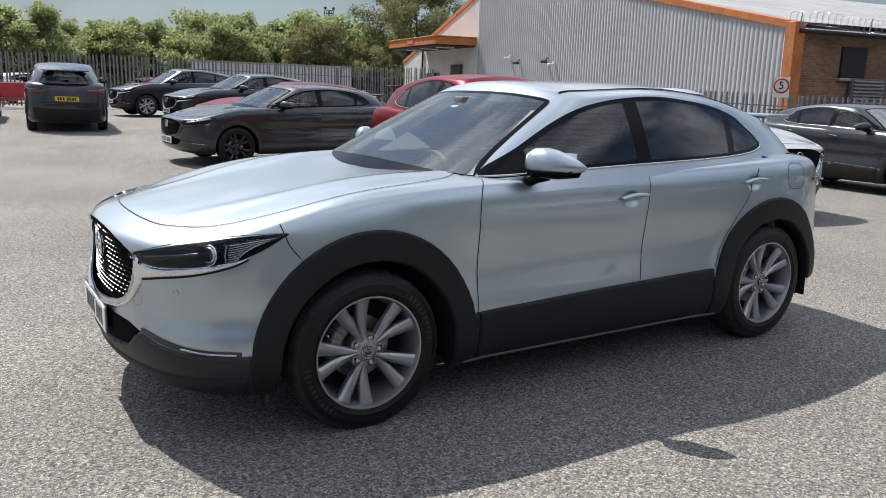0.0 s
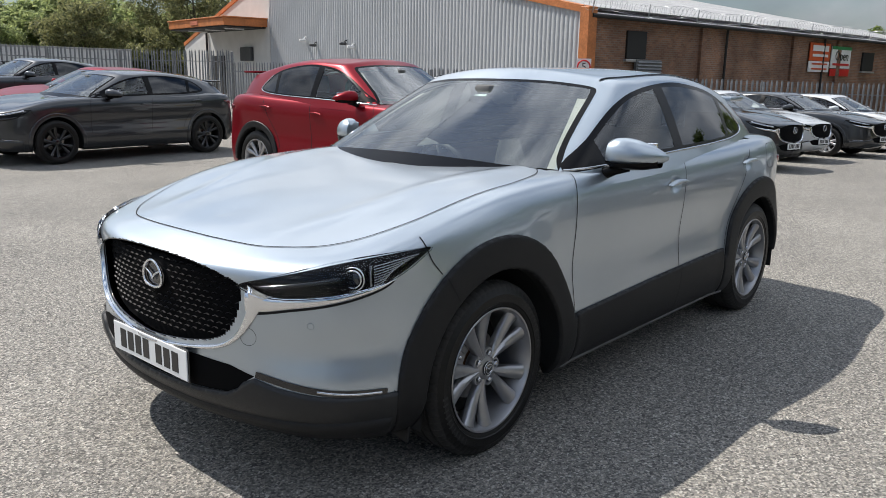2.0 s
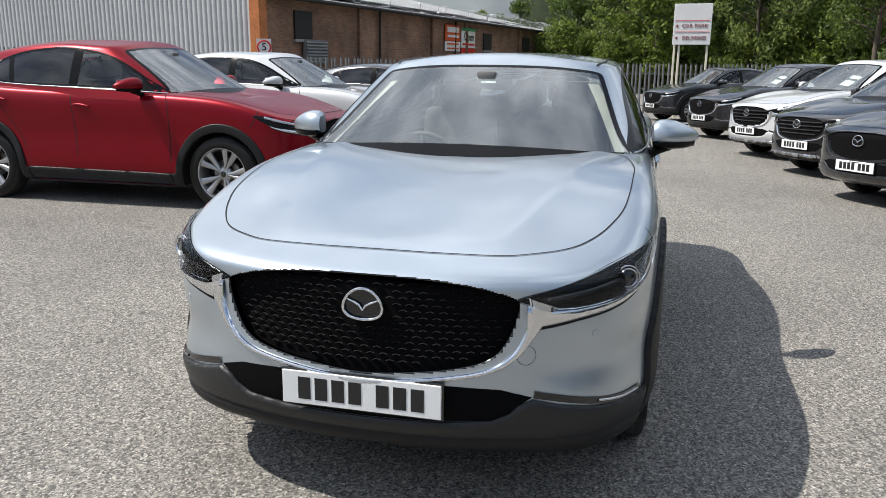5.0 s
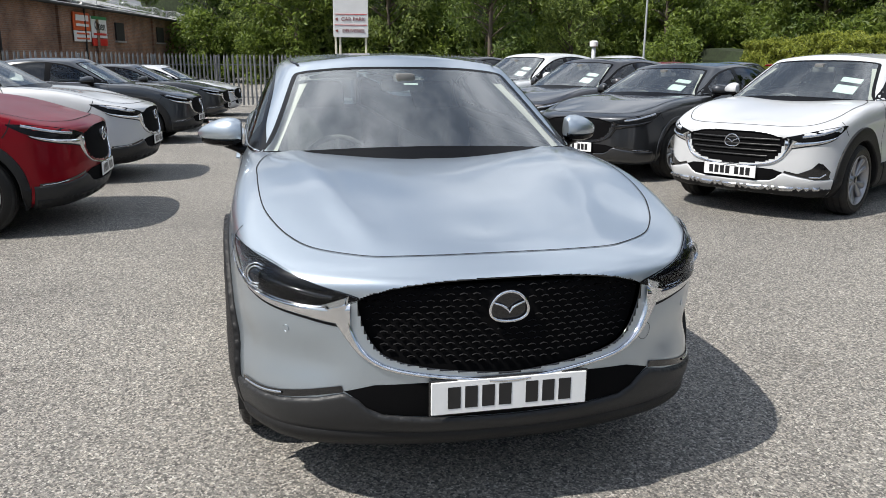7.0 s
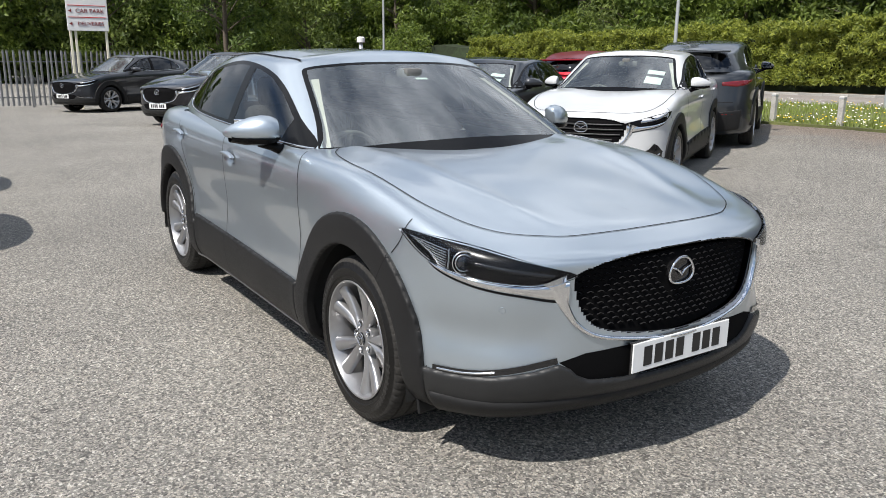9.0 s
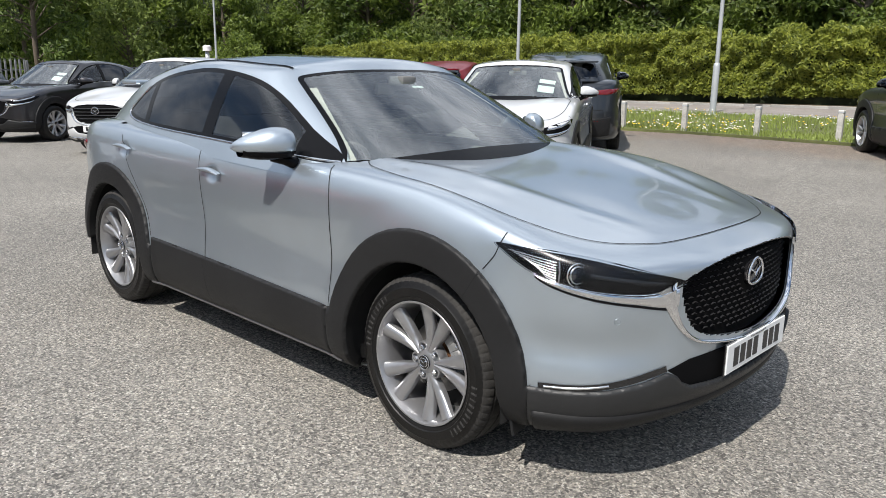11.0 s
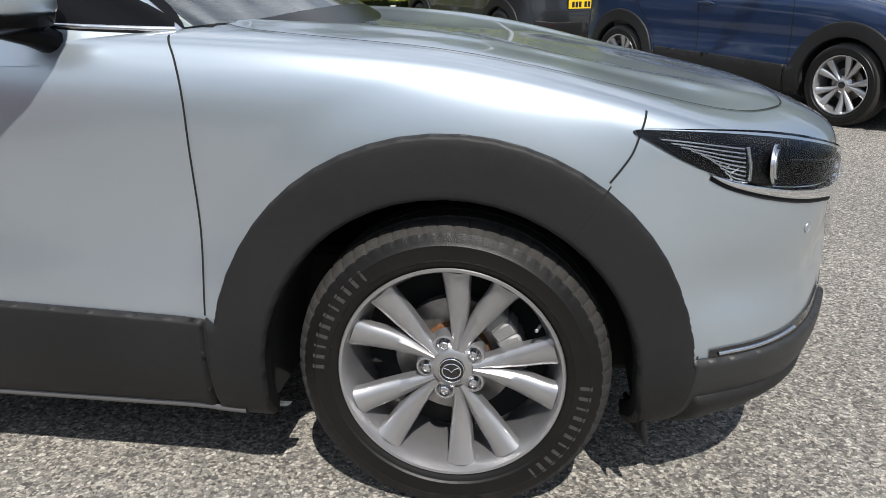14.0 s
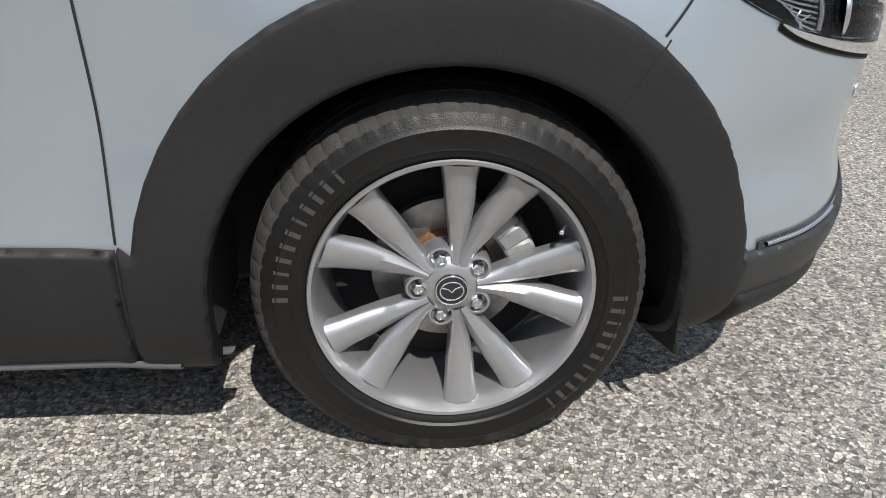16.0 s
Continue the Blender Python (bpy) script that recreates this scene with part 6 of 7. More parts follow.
def leaves(pts, size, r, flat=0.0):
    """Many small folded leaves at the given places."""
    V, F = [], []
    for p in pts:
        a, b, c = r.normal(size=3), r.normal(size=3), r.uniform(0.6, 1.35) * size
        a /= np.linalg.norm(a)
        if flat:
            a[2] *= 1 - flat
        b = np.cross(a, b)
        b /= np.linalg.norm(b) + 1e-9
        n = np.cross(a, b) * 0.18
        k = len(V)
        V += [p - a * c, p + (b * 0.42 + n) * c, p + a * c, p + (-b * 0.42 + n) * c]
        F += [(k, k + 1, k + 2, k + 3)]
    return V, F


def tree(name, m, height, spread, seed, mat, n_leaf=5000, size=0.13, low=0.22, airy=0.5, label="", group="trees"):
    """A tapered trunk with limbs and a crown of leaf clumps along the limbs."""
    r = np.random.default_rng(seed)
    root = empty(name, m, label, "tree", group)
    bm = bmesh.new()
    top = np.array((r.normal(0, 0.3), r.normal(0, 0.3), height * 0.86))
    trunk = [np.array((0, 0, -0.2))] + [top * t + np.append(r.normal(0, 0.10, 2), 0) for t in (0.25, 0.5, 0.75)] + [top]
    tube(bm, trunk, [0.024 * height ** 0.85 * q for q in (1.0, 0.75, 0.52, 0.3, 0.08)], 7)
    clumps = []
    for i in range(int(22 + height * 2.4)):
        t = r.uniform(low, 0.98)
        base = top * t
        a = r.uniform(0, 6.283)
        prof = math.sin(math.pi * min(1, (t - low) / (1 - low) * 0.80 + 0.20)) ** 0.7
        ln = spread * prof * r.uniform(0.6, 1.1)
        tip = base + np.array((math.cos(a) * ln, math.sin(a) * ln, r.uniform(0.05, 0.55) * ln + 0.2))
        midp = (base + tip) / 2 + np.array((0, 0, 0.12 * ln))
        tube(bm, [base, midp, tip], [0.007 * height ** 0.8, 0.004 * height ** 0.8, 0.003], 5)
        for q in (0.55, 0.78, 1.0):
            clumps.append((base * (1 - q) + tip * q + r.normal(0, 0.12, 3), r.uniform(0.34, 0.78) * (0.55 + 0.2 * spread)))
    part("trunk", bm, M_BARK, root, "brown trunk and limbs", True)
    w = np.array([c[1] ** 2 for c in clumps])
    w /= w.sum()
    pick = r.choice(len(clumps), n_leaf, p=w)
    d = r.normal(size=(n_leaf, 3))
    d /= np.linalg.norm(d, axis=1, keepdims=True)
    rad = r.uniform(0.15, 1.0, n_leaf) ** airy
    pts = np.array([clumps[k][0] for k in pick]) + d * (rad * np.array([clumps[k][1] for k in pick]))[:, None] * np.array((1, 1, 0.8))
    V, F = leaves(pts, size, r)
    link_mesh("crown", V, F, mat, root, "leafy green crown", False)
    return root


# hedge: a leafy wall with an uneven face and top; a dark sheet inside paints the shade between leaves
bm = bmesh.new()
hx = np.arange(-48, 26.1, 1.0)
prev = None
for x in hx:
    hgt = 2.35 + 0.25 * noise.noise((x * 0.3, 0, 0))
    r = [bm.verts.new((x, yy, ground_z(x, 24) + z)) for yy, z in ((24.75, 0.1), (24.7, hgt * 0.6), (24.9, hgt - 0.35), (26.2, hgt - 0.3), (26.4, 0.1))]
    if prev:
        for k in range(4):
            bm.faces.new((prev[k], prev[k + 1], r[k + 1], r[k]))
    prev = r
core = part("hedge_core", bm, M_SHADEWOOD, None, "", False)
r = np.random.default_rng(21)
pts = []
for i in range(95000):
    x = r.uniform(-34, 7)
    hgt = 2.40 + 0.28 * noise.noise((x * 0.3, 0, 0)) + 0.42 * noise.noise((x * 1.3, 5, 0))
    if r.random() < 0.72:
        z = r.uniform(0.15, 1.0) * hgt
        y = 24.25 - 0.50 * noise.noise((x * 0.8, z * 0.9, 1)) - 0.38 * noise.noise((x * 2.3, z * 2.3, 4)) + abs(r.normal(0, 0.10)) + 0.25 * max(0, z / hgt - 0.8)
    else:
        y = r.uniform(24.2, 26.3)
        z = hgt + r.normal(0, 0.07) + 0.25 * noise.noise((x * 1.3, y * 1.3, 7))
    pts.append((x, y, ground_z(x, 24) + z))
V, F = leaves(np.array(pts), 0.088, r)
hedge = empty("hedge", pose(0, 0, 0), "clipped bright green leafy hedge along the road", "hedge", kind="stuff")
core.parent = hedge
link_mesh("hedge_leaves", V, F, M_HEDGE, hedge, "", False)

proto = [tree("tree", pose(-9, 30.0, 0.2), 10.5, 2.7, 3, M_LEAF, 7000, 0.15, 0.10, label="tall green tree behind the hedge"),
         tree("tree", pose(-2.5, 29.2, 0.2), 9.0, 2.9, 4, M_LEAF_B, 7000, 0.14, 0.08, label="tall pale green tree behind the hedge"),
         tree("tree", pose(-15.5, 29.6, 0.0), 11.5, 2.8, 5, M_LEAF_D, 7000, 0.15, 0.10, label="tall dark green tree behind the hedge")]
r = np.random.default_rng(8)
spots = [(x, 28.6 + r.uniform(-0.5, 0.9)) for x in (-40, -36.5, -33, -29.5, -26, -22.5, -19, -12, -5.8, 0.8, 4, 7.5, 11)]
spots += [(x, 32.5 + r.uniform(-1, 1)) for x in np.arange(-48, 16, 3.6)]
spots += [(x, y) for x, y in ((-44, 26), (-46, 22.5), (-43, 19.5), (-47, 16.5), (-44, 13), (-48, 10), (-45, 7.0), (-49, 4.0), (-47, 1.0), (-51, -1.0), (-53, -4), (-50, 18), (-52, 13), (-53, 8), (-40.5, 23.5), (-39, 16.5), (-38, 11.5), (-55, 1))]
for i, (x, y) in enumerate(spots):
    s = r.uniform(0.85, 1.2)
    copy_thing(proto[i % 3], Matrix.Translation((x, y, ground_z(x, y))) @ Matrix.Rotation(r.uniform(0, 6.28), 4, 'Z') @ Matrix.Diagonal((s, s, s * r.uniform(0.9, 1.15), 1)))
# shrubs that close the wood's foot
bush = tree("bush", pose(-36, 21.5, -0.4), 3.4, 1.9, 9, M_LEAF, 4500, 0.11, 0.02, label="leafy green bush at the wood's edge", group="bushes")
for i in range(34):
    if i < 17:
        x, y = -46 + i * 3.4, 27.6 + r.uniform(-0.4, 1.2)
    else:
        q = (i - 17) / 16
        x, y = -41 - 9 * q + r.uniform(-1.5, 1.5), 26 - 31 * q
    s = r.uniform(0.9, 1.4)
    copy_thing(bush, Matrix.Translation((x, y, ground_z(x, y))) @ Matrix.Rotation(r.uniform(0, 6.28), 4, 'Z') @ Matrix.Diagonal((s, s, s, 1)))
# dark sheet added behind the trees in place of the wood's deep shade
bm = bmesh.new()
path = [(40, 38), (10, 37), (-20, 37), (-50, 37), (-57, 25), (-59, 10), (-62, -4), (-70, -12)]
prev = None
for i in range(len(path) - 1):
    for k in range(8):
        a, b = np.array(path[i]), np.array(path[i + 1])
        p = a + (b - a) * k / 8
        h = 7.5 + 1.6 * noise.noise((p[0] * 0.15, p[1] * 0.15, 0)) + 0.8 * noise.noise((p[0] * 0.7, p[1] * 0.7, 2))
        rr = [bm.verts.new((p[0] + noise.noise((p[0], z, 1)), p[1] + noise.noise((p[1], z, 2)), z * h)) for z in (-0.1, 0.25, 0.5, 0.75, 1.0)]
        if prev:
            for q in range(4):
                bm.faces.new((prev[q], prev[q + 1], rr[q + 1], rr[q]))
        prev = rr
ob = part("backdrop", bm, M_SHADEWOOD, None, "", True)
tagged(ob, "dark sheet standing in for the shade deep in the wood", "wood", kind="structure")
# young open trees beyond the yard, and broad ones by the shed
birch = [tree("tree", pose(-8, -62, 0), 6.6, 0.95, 12, M_LEAF_C, 7500, 0.095, 0.04, 0.6, "slim young birch beyond the yard fence", "young trees"),
         tree("tree", pose(-15, -60, 0), 4.6, 1.6, 13, M_LEAF_C, 8500, 0.11, 0.0, 0.6, "bushy young tree beyond the yard fence", "young trees")]
for i in range(110):
    x = -44 + i * 0.65 + r.uniform(-0.8, 0.8)
    y = -60 + r.uniform(-5, 5) + 0.2 * (x + 10)
    s = r.uniform(0.85, 1.12) if i % 3 == 0 else r.uniform(1.0, 1.4)
    s *= 1.22 if x < -16 else 1.0
    copy_thing(birch[0 if i % 3 == 0 else 1], Matrix.Translation((x, y, -0.2)) @ Matrix.Rotation(r.uniform(0, 6.28), 4, 'Z') @ Matrix.Diagonal((s * 1.1, s * 1.1, s, 1)))
for x, y, k in ((-60, -13, 0), (-63, -18, 1), (-58, -9, 2), (-66, -24, 0), (-61, -5, 1)):
    copy_thing(proto[k], Matrix.Translation((x, y, -0.4)) @ Matrix.Rotation(x, 4, 'Z') @ Matrix.Diagonal((0.75, 0.75, 0.62, 1)))
tree("tree", pose(-30.5, -53, 0), 11.5, 5.4, 17, M_LEAF_O, 42000, 0.115, 0.0, 0.8, "broad pale green tree beside the shed")
tree("tree", pose(-21.5, -52, 0), 6.2, 3.5, 18, M_LEAF_O, 24000, 0.115, 0.0, 0.8, "broad pale green tree beside the shed")

# ---- fence, buildings, signs ----
M_GALV = material("galvanised_steel", (0.20, 0.205, 0.21), 0.55, 0.3, noise_scale=5, amount=0.2, fine=40, fine_amount=0.15, rand=0.15)
M_SHEET = material("grey_corrugated_sheet", (0.42, 0.43, 0.44), 0.55, 0.1, noise_scale=0.6, amount=0.08, fine=8, fine_amount=0.06)
M_ORANGE = material("orange_trim", (0.46, 0.155, 0.045), 0.6, noise_scale=2, amount=0.25, fine=14, fine_amount=0.2)
M_REDPLATE = material("faded_red_plate", (0.50, 0.16, 0.09), 0.5, noise_scale=4, amount=0.1)
M_STEELDARK = material("dark_grey_steel", (0.06, 0.06, 0.062), 0.5, noise_scale=3, amount=0.15)
M_ROOFING = material("fibre_cement_roof", (0.33, 0.33, 0.33), 0.85, noise_scale=0.7, amount=0.2, fine=9, fine_amount=0.2)
M_RENDER = material("pale_render", (0.55, 0.54, 0.52), 0.85, noise_scale=1, amount=0.1)
M_DARKBOX = material("dark_opening", (0.015, 0.014, 0.013), 0.7)
M_WIRE = material("razor_wire", (0.42, 0.43, 0.44), 0.4, 0.8)
M_SIGNWHITE = material("white_sign", (0.75, 0.75, 0.74), 0.4, noise_scale=2, amount=0.04)
M_SIGNRED = material("red_sign", (0.55, 0.02, 0.02), 0.4)
M_SIGNORANGE = material("orange_red_sign", (0.62, 0.10, 0.03), 0.4)
M_SIGNGREEN = material("green_sign", (0.03, 0.22, 0.08), 0.4)
M_CREAM = material("cream_post_paint", (0.70, 0.66, 0.52), 0.5, noise_scale=3, amount=0.1)
M_POSTGREY = material("grey_lamp_post", (0.42, 0.44, 0.46), 0.5, 0.3, noise_scale=2, amount=0.1)


def brick_material():
    m = bpy.data.materials.new("old_brick")
    m.use_nodes = True
    n, l = m.node_tree.nodes, m.node_tree.links
    b = n["Principled BSDF"]
    b.inputs["Roughness"].default_value = 0.9
    tc = n.new("ShaderNodeTexCoord")
    mp = n.new("ShaderNodeMapping")
    mp.inputs["Rotation"].default_value = (math.pi / 2, 0, 0)
    l.new(tc.outputs["Object"], mp.inputs["Vector"])
    bt = n.new("ShaderNodeTexBrick")
    bt.inputs["Scale"].default_value = 1.0
    bt.inputs["Brick Width"].default_value = 0.225
    bt.inputs["Row Height"].default_value = 0.075
    bt.inputs["Mortar Size"].default_value = 0.008
    bt.inputs["Color1"].default_value = (0.30, 0.155, 0.09, 1)
    bt.inputs["Color2"].default_value = (0.20, 0.10, 0.062, 1)
    bt.inputs["Mortar"].default_value = (0.24, 0.20, 0.16, 1)
    l.new(mp.outputs[0], bt.inputs["Vector"])
    t = n.new("ShaderNodeTexNoise")
    t.inputs["Scale"].default_value = 0.7
    t.inputs["Detail"].default_value = 7
    l.new(tc.outputs["Object"], t.inputs["Vector"])
    mr = n.new("ShaderNodeMapRange")
    mr.inputs["From Min"].default_value, mr.inputs["From Max"].default_value = 0.3, 0.7
    mr.inputs["To Min"].default_value, mr.inputs["To Max"].default_value = 0.5, 1.25
    l.new(t.outputs["Fac"], mr.inputs["Value"])
    mx = n.new("ShaderNodeMixRGB")
    mx.blend_type = 'MULTIPLY'
    mx.inputs["Fac"].default_value = 1
    l.new(bt.outputs["Color"], mx.inputs["Color1"])
    l.new(mr.outputs[0], mx.inputs["Color2"])
    l.new(mx.outputs[0], b.inputs["Base Color"])
    bp = n.new("ShaderNodeBump")
    bp.inputs["Strength"].default_value = 0.4
    bp.inputs["Distance"].default_value = 0.01
    l.new(bt.outputs["Fac"], bp.inputs["Height"])
    bp.invert = True
    l.new(bp.outputs[0], b.inputs["Normal"])
    return m


M_BRICK = brick_material()


def text(body, size, m, mat, parent, name="lettering", label=""):
    cu = bpy.data.curves.new(name, 'FONT')
    cu.body, cu.size, cu.extrude, cu.align_x, cu.align_y = body, size, 0.004, 'CENTER', 'CENTER'
    cu.materials.append(mat)
    ob = new(name, cu)
    ob.parent = parent
    ob.matrix_basis = m
    if label:
        ob["label"] = label
    return ob


# palisade fence
PALE_H = 1.78
bm = bmesh.new()
sec = [(-0.034, 0.0), (-0.016, 0.016), (0.016, 0.016), (0.034, 0.0)]
lo = [bm.verts.new((a, b, 0.06)) for a, b in sec]
hi = [bm.verts.new((a, b, PALE_H - 0.07)) for a, b in sec]
tips = [bm.verts.new((-0.022, 0.008, PALE_H)), bm.verts.new((0.0, 0.016, PALE_H + 0.02)), bm.verts.new((0.022, 0.008, PALE_H))]
for k in range(3):
    bm.faces.new((lo[k], lo[k + 1], hi[k + 1], hi[k]))
bm.faces.new((hi[0], hi[1], tips[0]))
bm.faces.new((hi[1], hi[2], tips[1]))
bm.faces.new((hi[2], hi[3], tips[2]))
lo2 = [bm.verts.new((a, b - 0.004, 0.06)) for a, b in sec]
hi2 = [bm.verts.new((a, b - 0.004, PALE_H - 0.07)) for a, b in sec]
for k in range(3):
    bm.faces.new((hi2[k], hi2[k + 1], lo2[k + 1], lo2[k]))
pale_me = bpy.data.meshes.new("pale")
bm.to_mesh(pale_me)
bm.free()
pale_me.materials.append(M_GALV)
RUN = [(-24.6, 6.5), (-24.0, -2.3), (-17.6, -9.7), (-15.2, -14.5), (-14.2, -24.0), (-12.5, -29.5), (6.0, -33.5), (24.0, -34.0)]
for (x0, y0), (x1, y1) in zip(RUN[:-1], RUN[1:]):
    L = math.hypot(x1 - x0, y1 - y0)
    ang = math.atan2(y1 - y0, x1 - x0)
    m = Matrix.Translation((x0, y0, 0)) @ Matrix.Rotation(ang, 4, 'Z')
    f = empty("palisade_fence", m, "grey galvanised palisade fence with pointed pales", "fence", "yard fence", "structure")
    zz = lambda q: ground_z(x0 + (x1 - x0) * q / L, y0 + (y1 - y0) * q / L)
    tall = 1.0 if y0 > -20 else 1.25
    for k in range(int(L / 0.152)):
        q = (k + 0.5) * 0.152
        o = new("pale", pale_me)
        o.parent = f
        o.matrix_basis = Matrix.Translation((q, 0, zz(q))) @ Matrix.Rotation(random.uniform(-0.02, 0.02), 4, 'Y') @ Matrix.Diagonal((1, 1, tall, 1))
    n = max(1, round(L / 2.75))
    for k in range(n + 1):
        q = L * k / n
        bm = bmesh.new()
        box(bm, (q, -0.05, zz(q) + 0.85 * tall), (0.06, 0.10, 1.75 * tall), 0.006)
        part("post", bm, M_GALV, f)
    for h in (0.32, 1.42):
        bm = bmesh.new()
        tube(bm, [(q, -0.02, zz(q) + h * tall) for q in np.linspace(0, L, 8)], 0.022, 4)
        part("rail", bm, M_GALV, f)

# a long pale wall and red barriers behind the far fence
M_PALEWALL = material("pale_painted_wall", (0.55, 0.55, 0.54), 0.8, noise_scale=0.5, amount=0.12, fine=6, fine_amount=0.08)
M_BARRIER = material("red_plastic_barrier", (0.42, 0.03, 0.045), 0.45, noise_scale=3, amount=0.15)
wall = empty("pale_wall", pose(-12.0, -36.0, 0), "long pale painted wall behind the fence", "wall", kind="structure")
bm = bmesh.new()
box(bm, (0, 0, 1.2), (8.6, 0.2, 2.4), 0.01)
part("panel", bm, M_PALEWALL, wall)
bm = bmesh.new()
box(bm, (0, 0, 2.44), (8.7, 0.3, 0.08), 0.01)
part("coping", bm, M_KERB, wall)
for k in range(3):
    o = empty("barrier", pose(0.2 + 2.1 * k, -30.6, 0.24), "red plastic traffic barrier by the fence", "barrier", "barriers")
    bm = bmesh.new()
    box(bm, (0, 0, 0.72), (1.95, 0.12, 0.55), 0.03)
    box(bm, (0, 0, 0.36), (1.95, 0.08, 0.08), 0.02)
    part("board", bm, M_BARRIER, o)
    for x in (-0.8, 0.8):
        bm = bmesh.new()
        box(bm, (x, 0, 0.25), (0.12, 0.10, 0.5), 0.01)
        box(bm, (x, 0, 0.03), (0.16, 0.5, 0.06), 0.01)
        part("foot", bm, M_BARRIER, o)

# the shed: a gable of corrugated sheet, orange trims, canopy, door
GX, GY0, GY1, GYA = -19.3, -11.5, -44.7, -30.2
gz = lambda y: 3.66 + (GY0 - y) * 0.205 if y > GYA else 3.66 + (GY0 - GYA) * 0.205 - (GYA - y) * 0.30
shed = empty("warehouse", pose(GX, GY0, 0, 0, 0, -8.8), "grey corrugated warehouse with orange trims", "building", kind="structure")
bm = bmesh.new()
cols = []
n = int(21.6 / 0.05)
for k in range(n + 1):
    y = GY0 - k * 0.05
    d = (0.0, 0.022, 0.035, 0.022)[k % 4]
    cols.append((bm.verts.new((d, y - GY0, -0.6)), bm.verts.new((d, y - GY0, gz(y)))))
for a, b in zip(cols[:-1], cols[1:]):
    bm.faces.new((a[0], b[0], b[1], a[1]))
part("sheet_wall", bm, M_SHEET, shed, "ribbed grey sheet wall", True, 40)
bm = bmesh.new()
for (ya, yb) in ((GY0, GYA), (GYA, GY1)):
    za, zb = gz(ya) + 0.05, gz(yb) + 0.05
    v = [bm.verts.new(p) for p in ((0.10, ya - GY0, za - 0.16), (0.10, yb - GY0, zb - 0.16), (0.10, yb - GY0, zb + 0.06), (0.10, ya - GY0, za + 0.06),
                                   (-0.5, ya - GY0, za - 0.16), (-0.5, yb - GY0, zb - 0.16), (-0.5, yb - GY0, zb + 0.06), (-0.5, ya - GY0, za + 0.06))]
    for q in ((0, 1, 2, 3), (7, 6, 5, 4), (0, 4, 5, 1), (3, 2, 6, 7), (0, 3, 7, 4), (1, 5, 6, 2)):
        bm.faces.new([v[i] for i in q])
part("verge_trim", bm, M_ORANGE, shed, "orange verge trim")
bm = bmesh.new()
box(bm, (-0.05, 0.17, 1.55), (0.42, 0.40, 4.35), 0.02)
part("corner_pillar", bm, M_ORANGE, shed, "orange corner pillar")
bm = bmesh.new()
for (ya, yb) in ((GY0, GYA), (GYA, GY1)):
    v = [bm.verts.new(p) for p in ((0.0, ya - GY0, gz(ya) + 0.1), (0.0, yb - GY0, gz(yb) + 0.1), (-30, yb - GY0, gz(yb) + 0.1), (-30, ya - GY0, gz(ya) + 0.1))]
    bm.faces.new(v)
part("roof", bm, M_ROOFING, shed, "grey sheet roof")
bm = bmesh.new()
box(bm, (-15, GY1 - GY0 + 0.1, 1.1), (29.9, 0.2, 3.6), 0)
part("side_wall", bm, M_RENDER, shed, "pale side wall")
# smooth rendered end of the gable, beyond the sheeting
bm = bmesh.new()
low, peak = [], []
for u in (21.6, 25.0, 29.0, 33.2):
    low.append((bm.verts.new((0.03, -u, -0.6)), bm.verts.new((-0.2, -u, -0.6))))
    peak.append((bm.verts.new((0.03, -u, gz(GY0 - u))), bm.verts.new((-0.2, -u, gz(GY0 - u)))))
for k in range(3):
    bm.faces.new((low[k][0], low[k + 1][0], peak[k + 1][0], peak[k][0]))
    bm.faces.new((low[k + 1][1], low[k][1], peak[k][1], peak[k + 1][1]))
    bm.faces.new((peak[k][0], peak[k + 1][0], peak[k + 1][1], peak[k][1]))
bm.faces.new((low[0][1], low[0][0], peak[0][0], peak[0][1]))
bm.faces.new((low[3][0], low[3][1], peak[3][1], peak[3][0]))
part("rendered_wall", bm, M_RENDER, shed, "smooth pale rendered wall")
# canopy: a weathered fascia on a dark soffit, with a plate and lamps
bm = bmesh.new()
box(bm, (1.25, -25.6, 4.03), (2.5, 7.5, 0.40), 0.02)
canopy = part("canopy", bm, M_ORANGE, shed, "weathered orange canopy over the door")
bm = bmesh.new()
box(bm, (1.25, -25.6, 4.26), (2.62, 7.62, 0.06), 0.01)
part("canopy_capping", bm, M_ORANGE, canopy, "")
bm = bmesh.new()
box(bm, (1.25, -25.6, 3.79), (2.35, 7.3, 0.08), 0)
part("canopy_soffit", bm, M_DARKBOX, canopy, "")
bm = bmesh.new()
box(bm, (2.52, -25.6, 4.05), (0.03, 1.0, 0.24), 0.01)
part("fascia_plate", bm, M_REDPLATE, canopy, "blank pale red plate")
for y in (-23.2, -25.6, -28.0):
    bm = bmesh.new()
    box(bm, (1.3, y, 3.73), (1.1, 0.16, 0.06), 0.01)
    part("strip_light", bm, M_SIGNWHITE, canopy, "unlit white strip light")
bm = bmesh.new()
box(bm, (0.07, -27.9, 1.1), (0.06, 1.9, 2.6), 0.01)
door = part("doorway", bm, M_DARKBOX, shed, "dark glazed doorway under the canopy")
for y in (-28.85, -27.9, -26.95):
    bm = bmesh.new()
    box(bm, (0.12, y, 1.1), (0.04, 0.06, 2.6), 0)
    part("door_frame", bm, M_RENDER, door, "pale door frame")
bm = bmesh.new()
box(bm, (0.13, -24.2, 2.45), (0.2, 1.3, 0.75), 0.02)
part("wall_cabinet", bm, M_STEELDARK, shed, "dark grey metal cabinet on the wall")
bm = bmesh.new()
tube(bm, [(0.12, -29.55, -0.4), (0.12, -29.55, 3.8)], 0.07, 8)
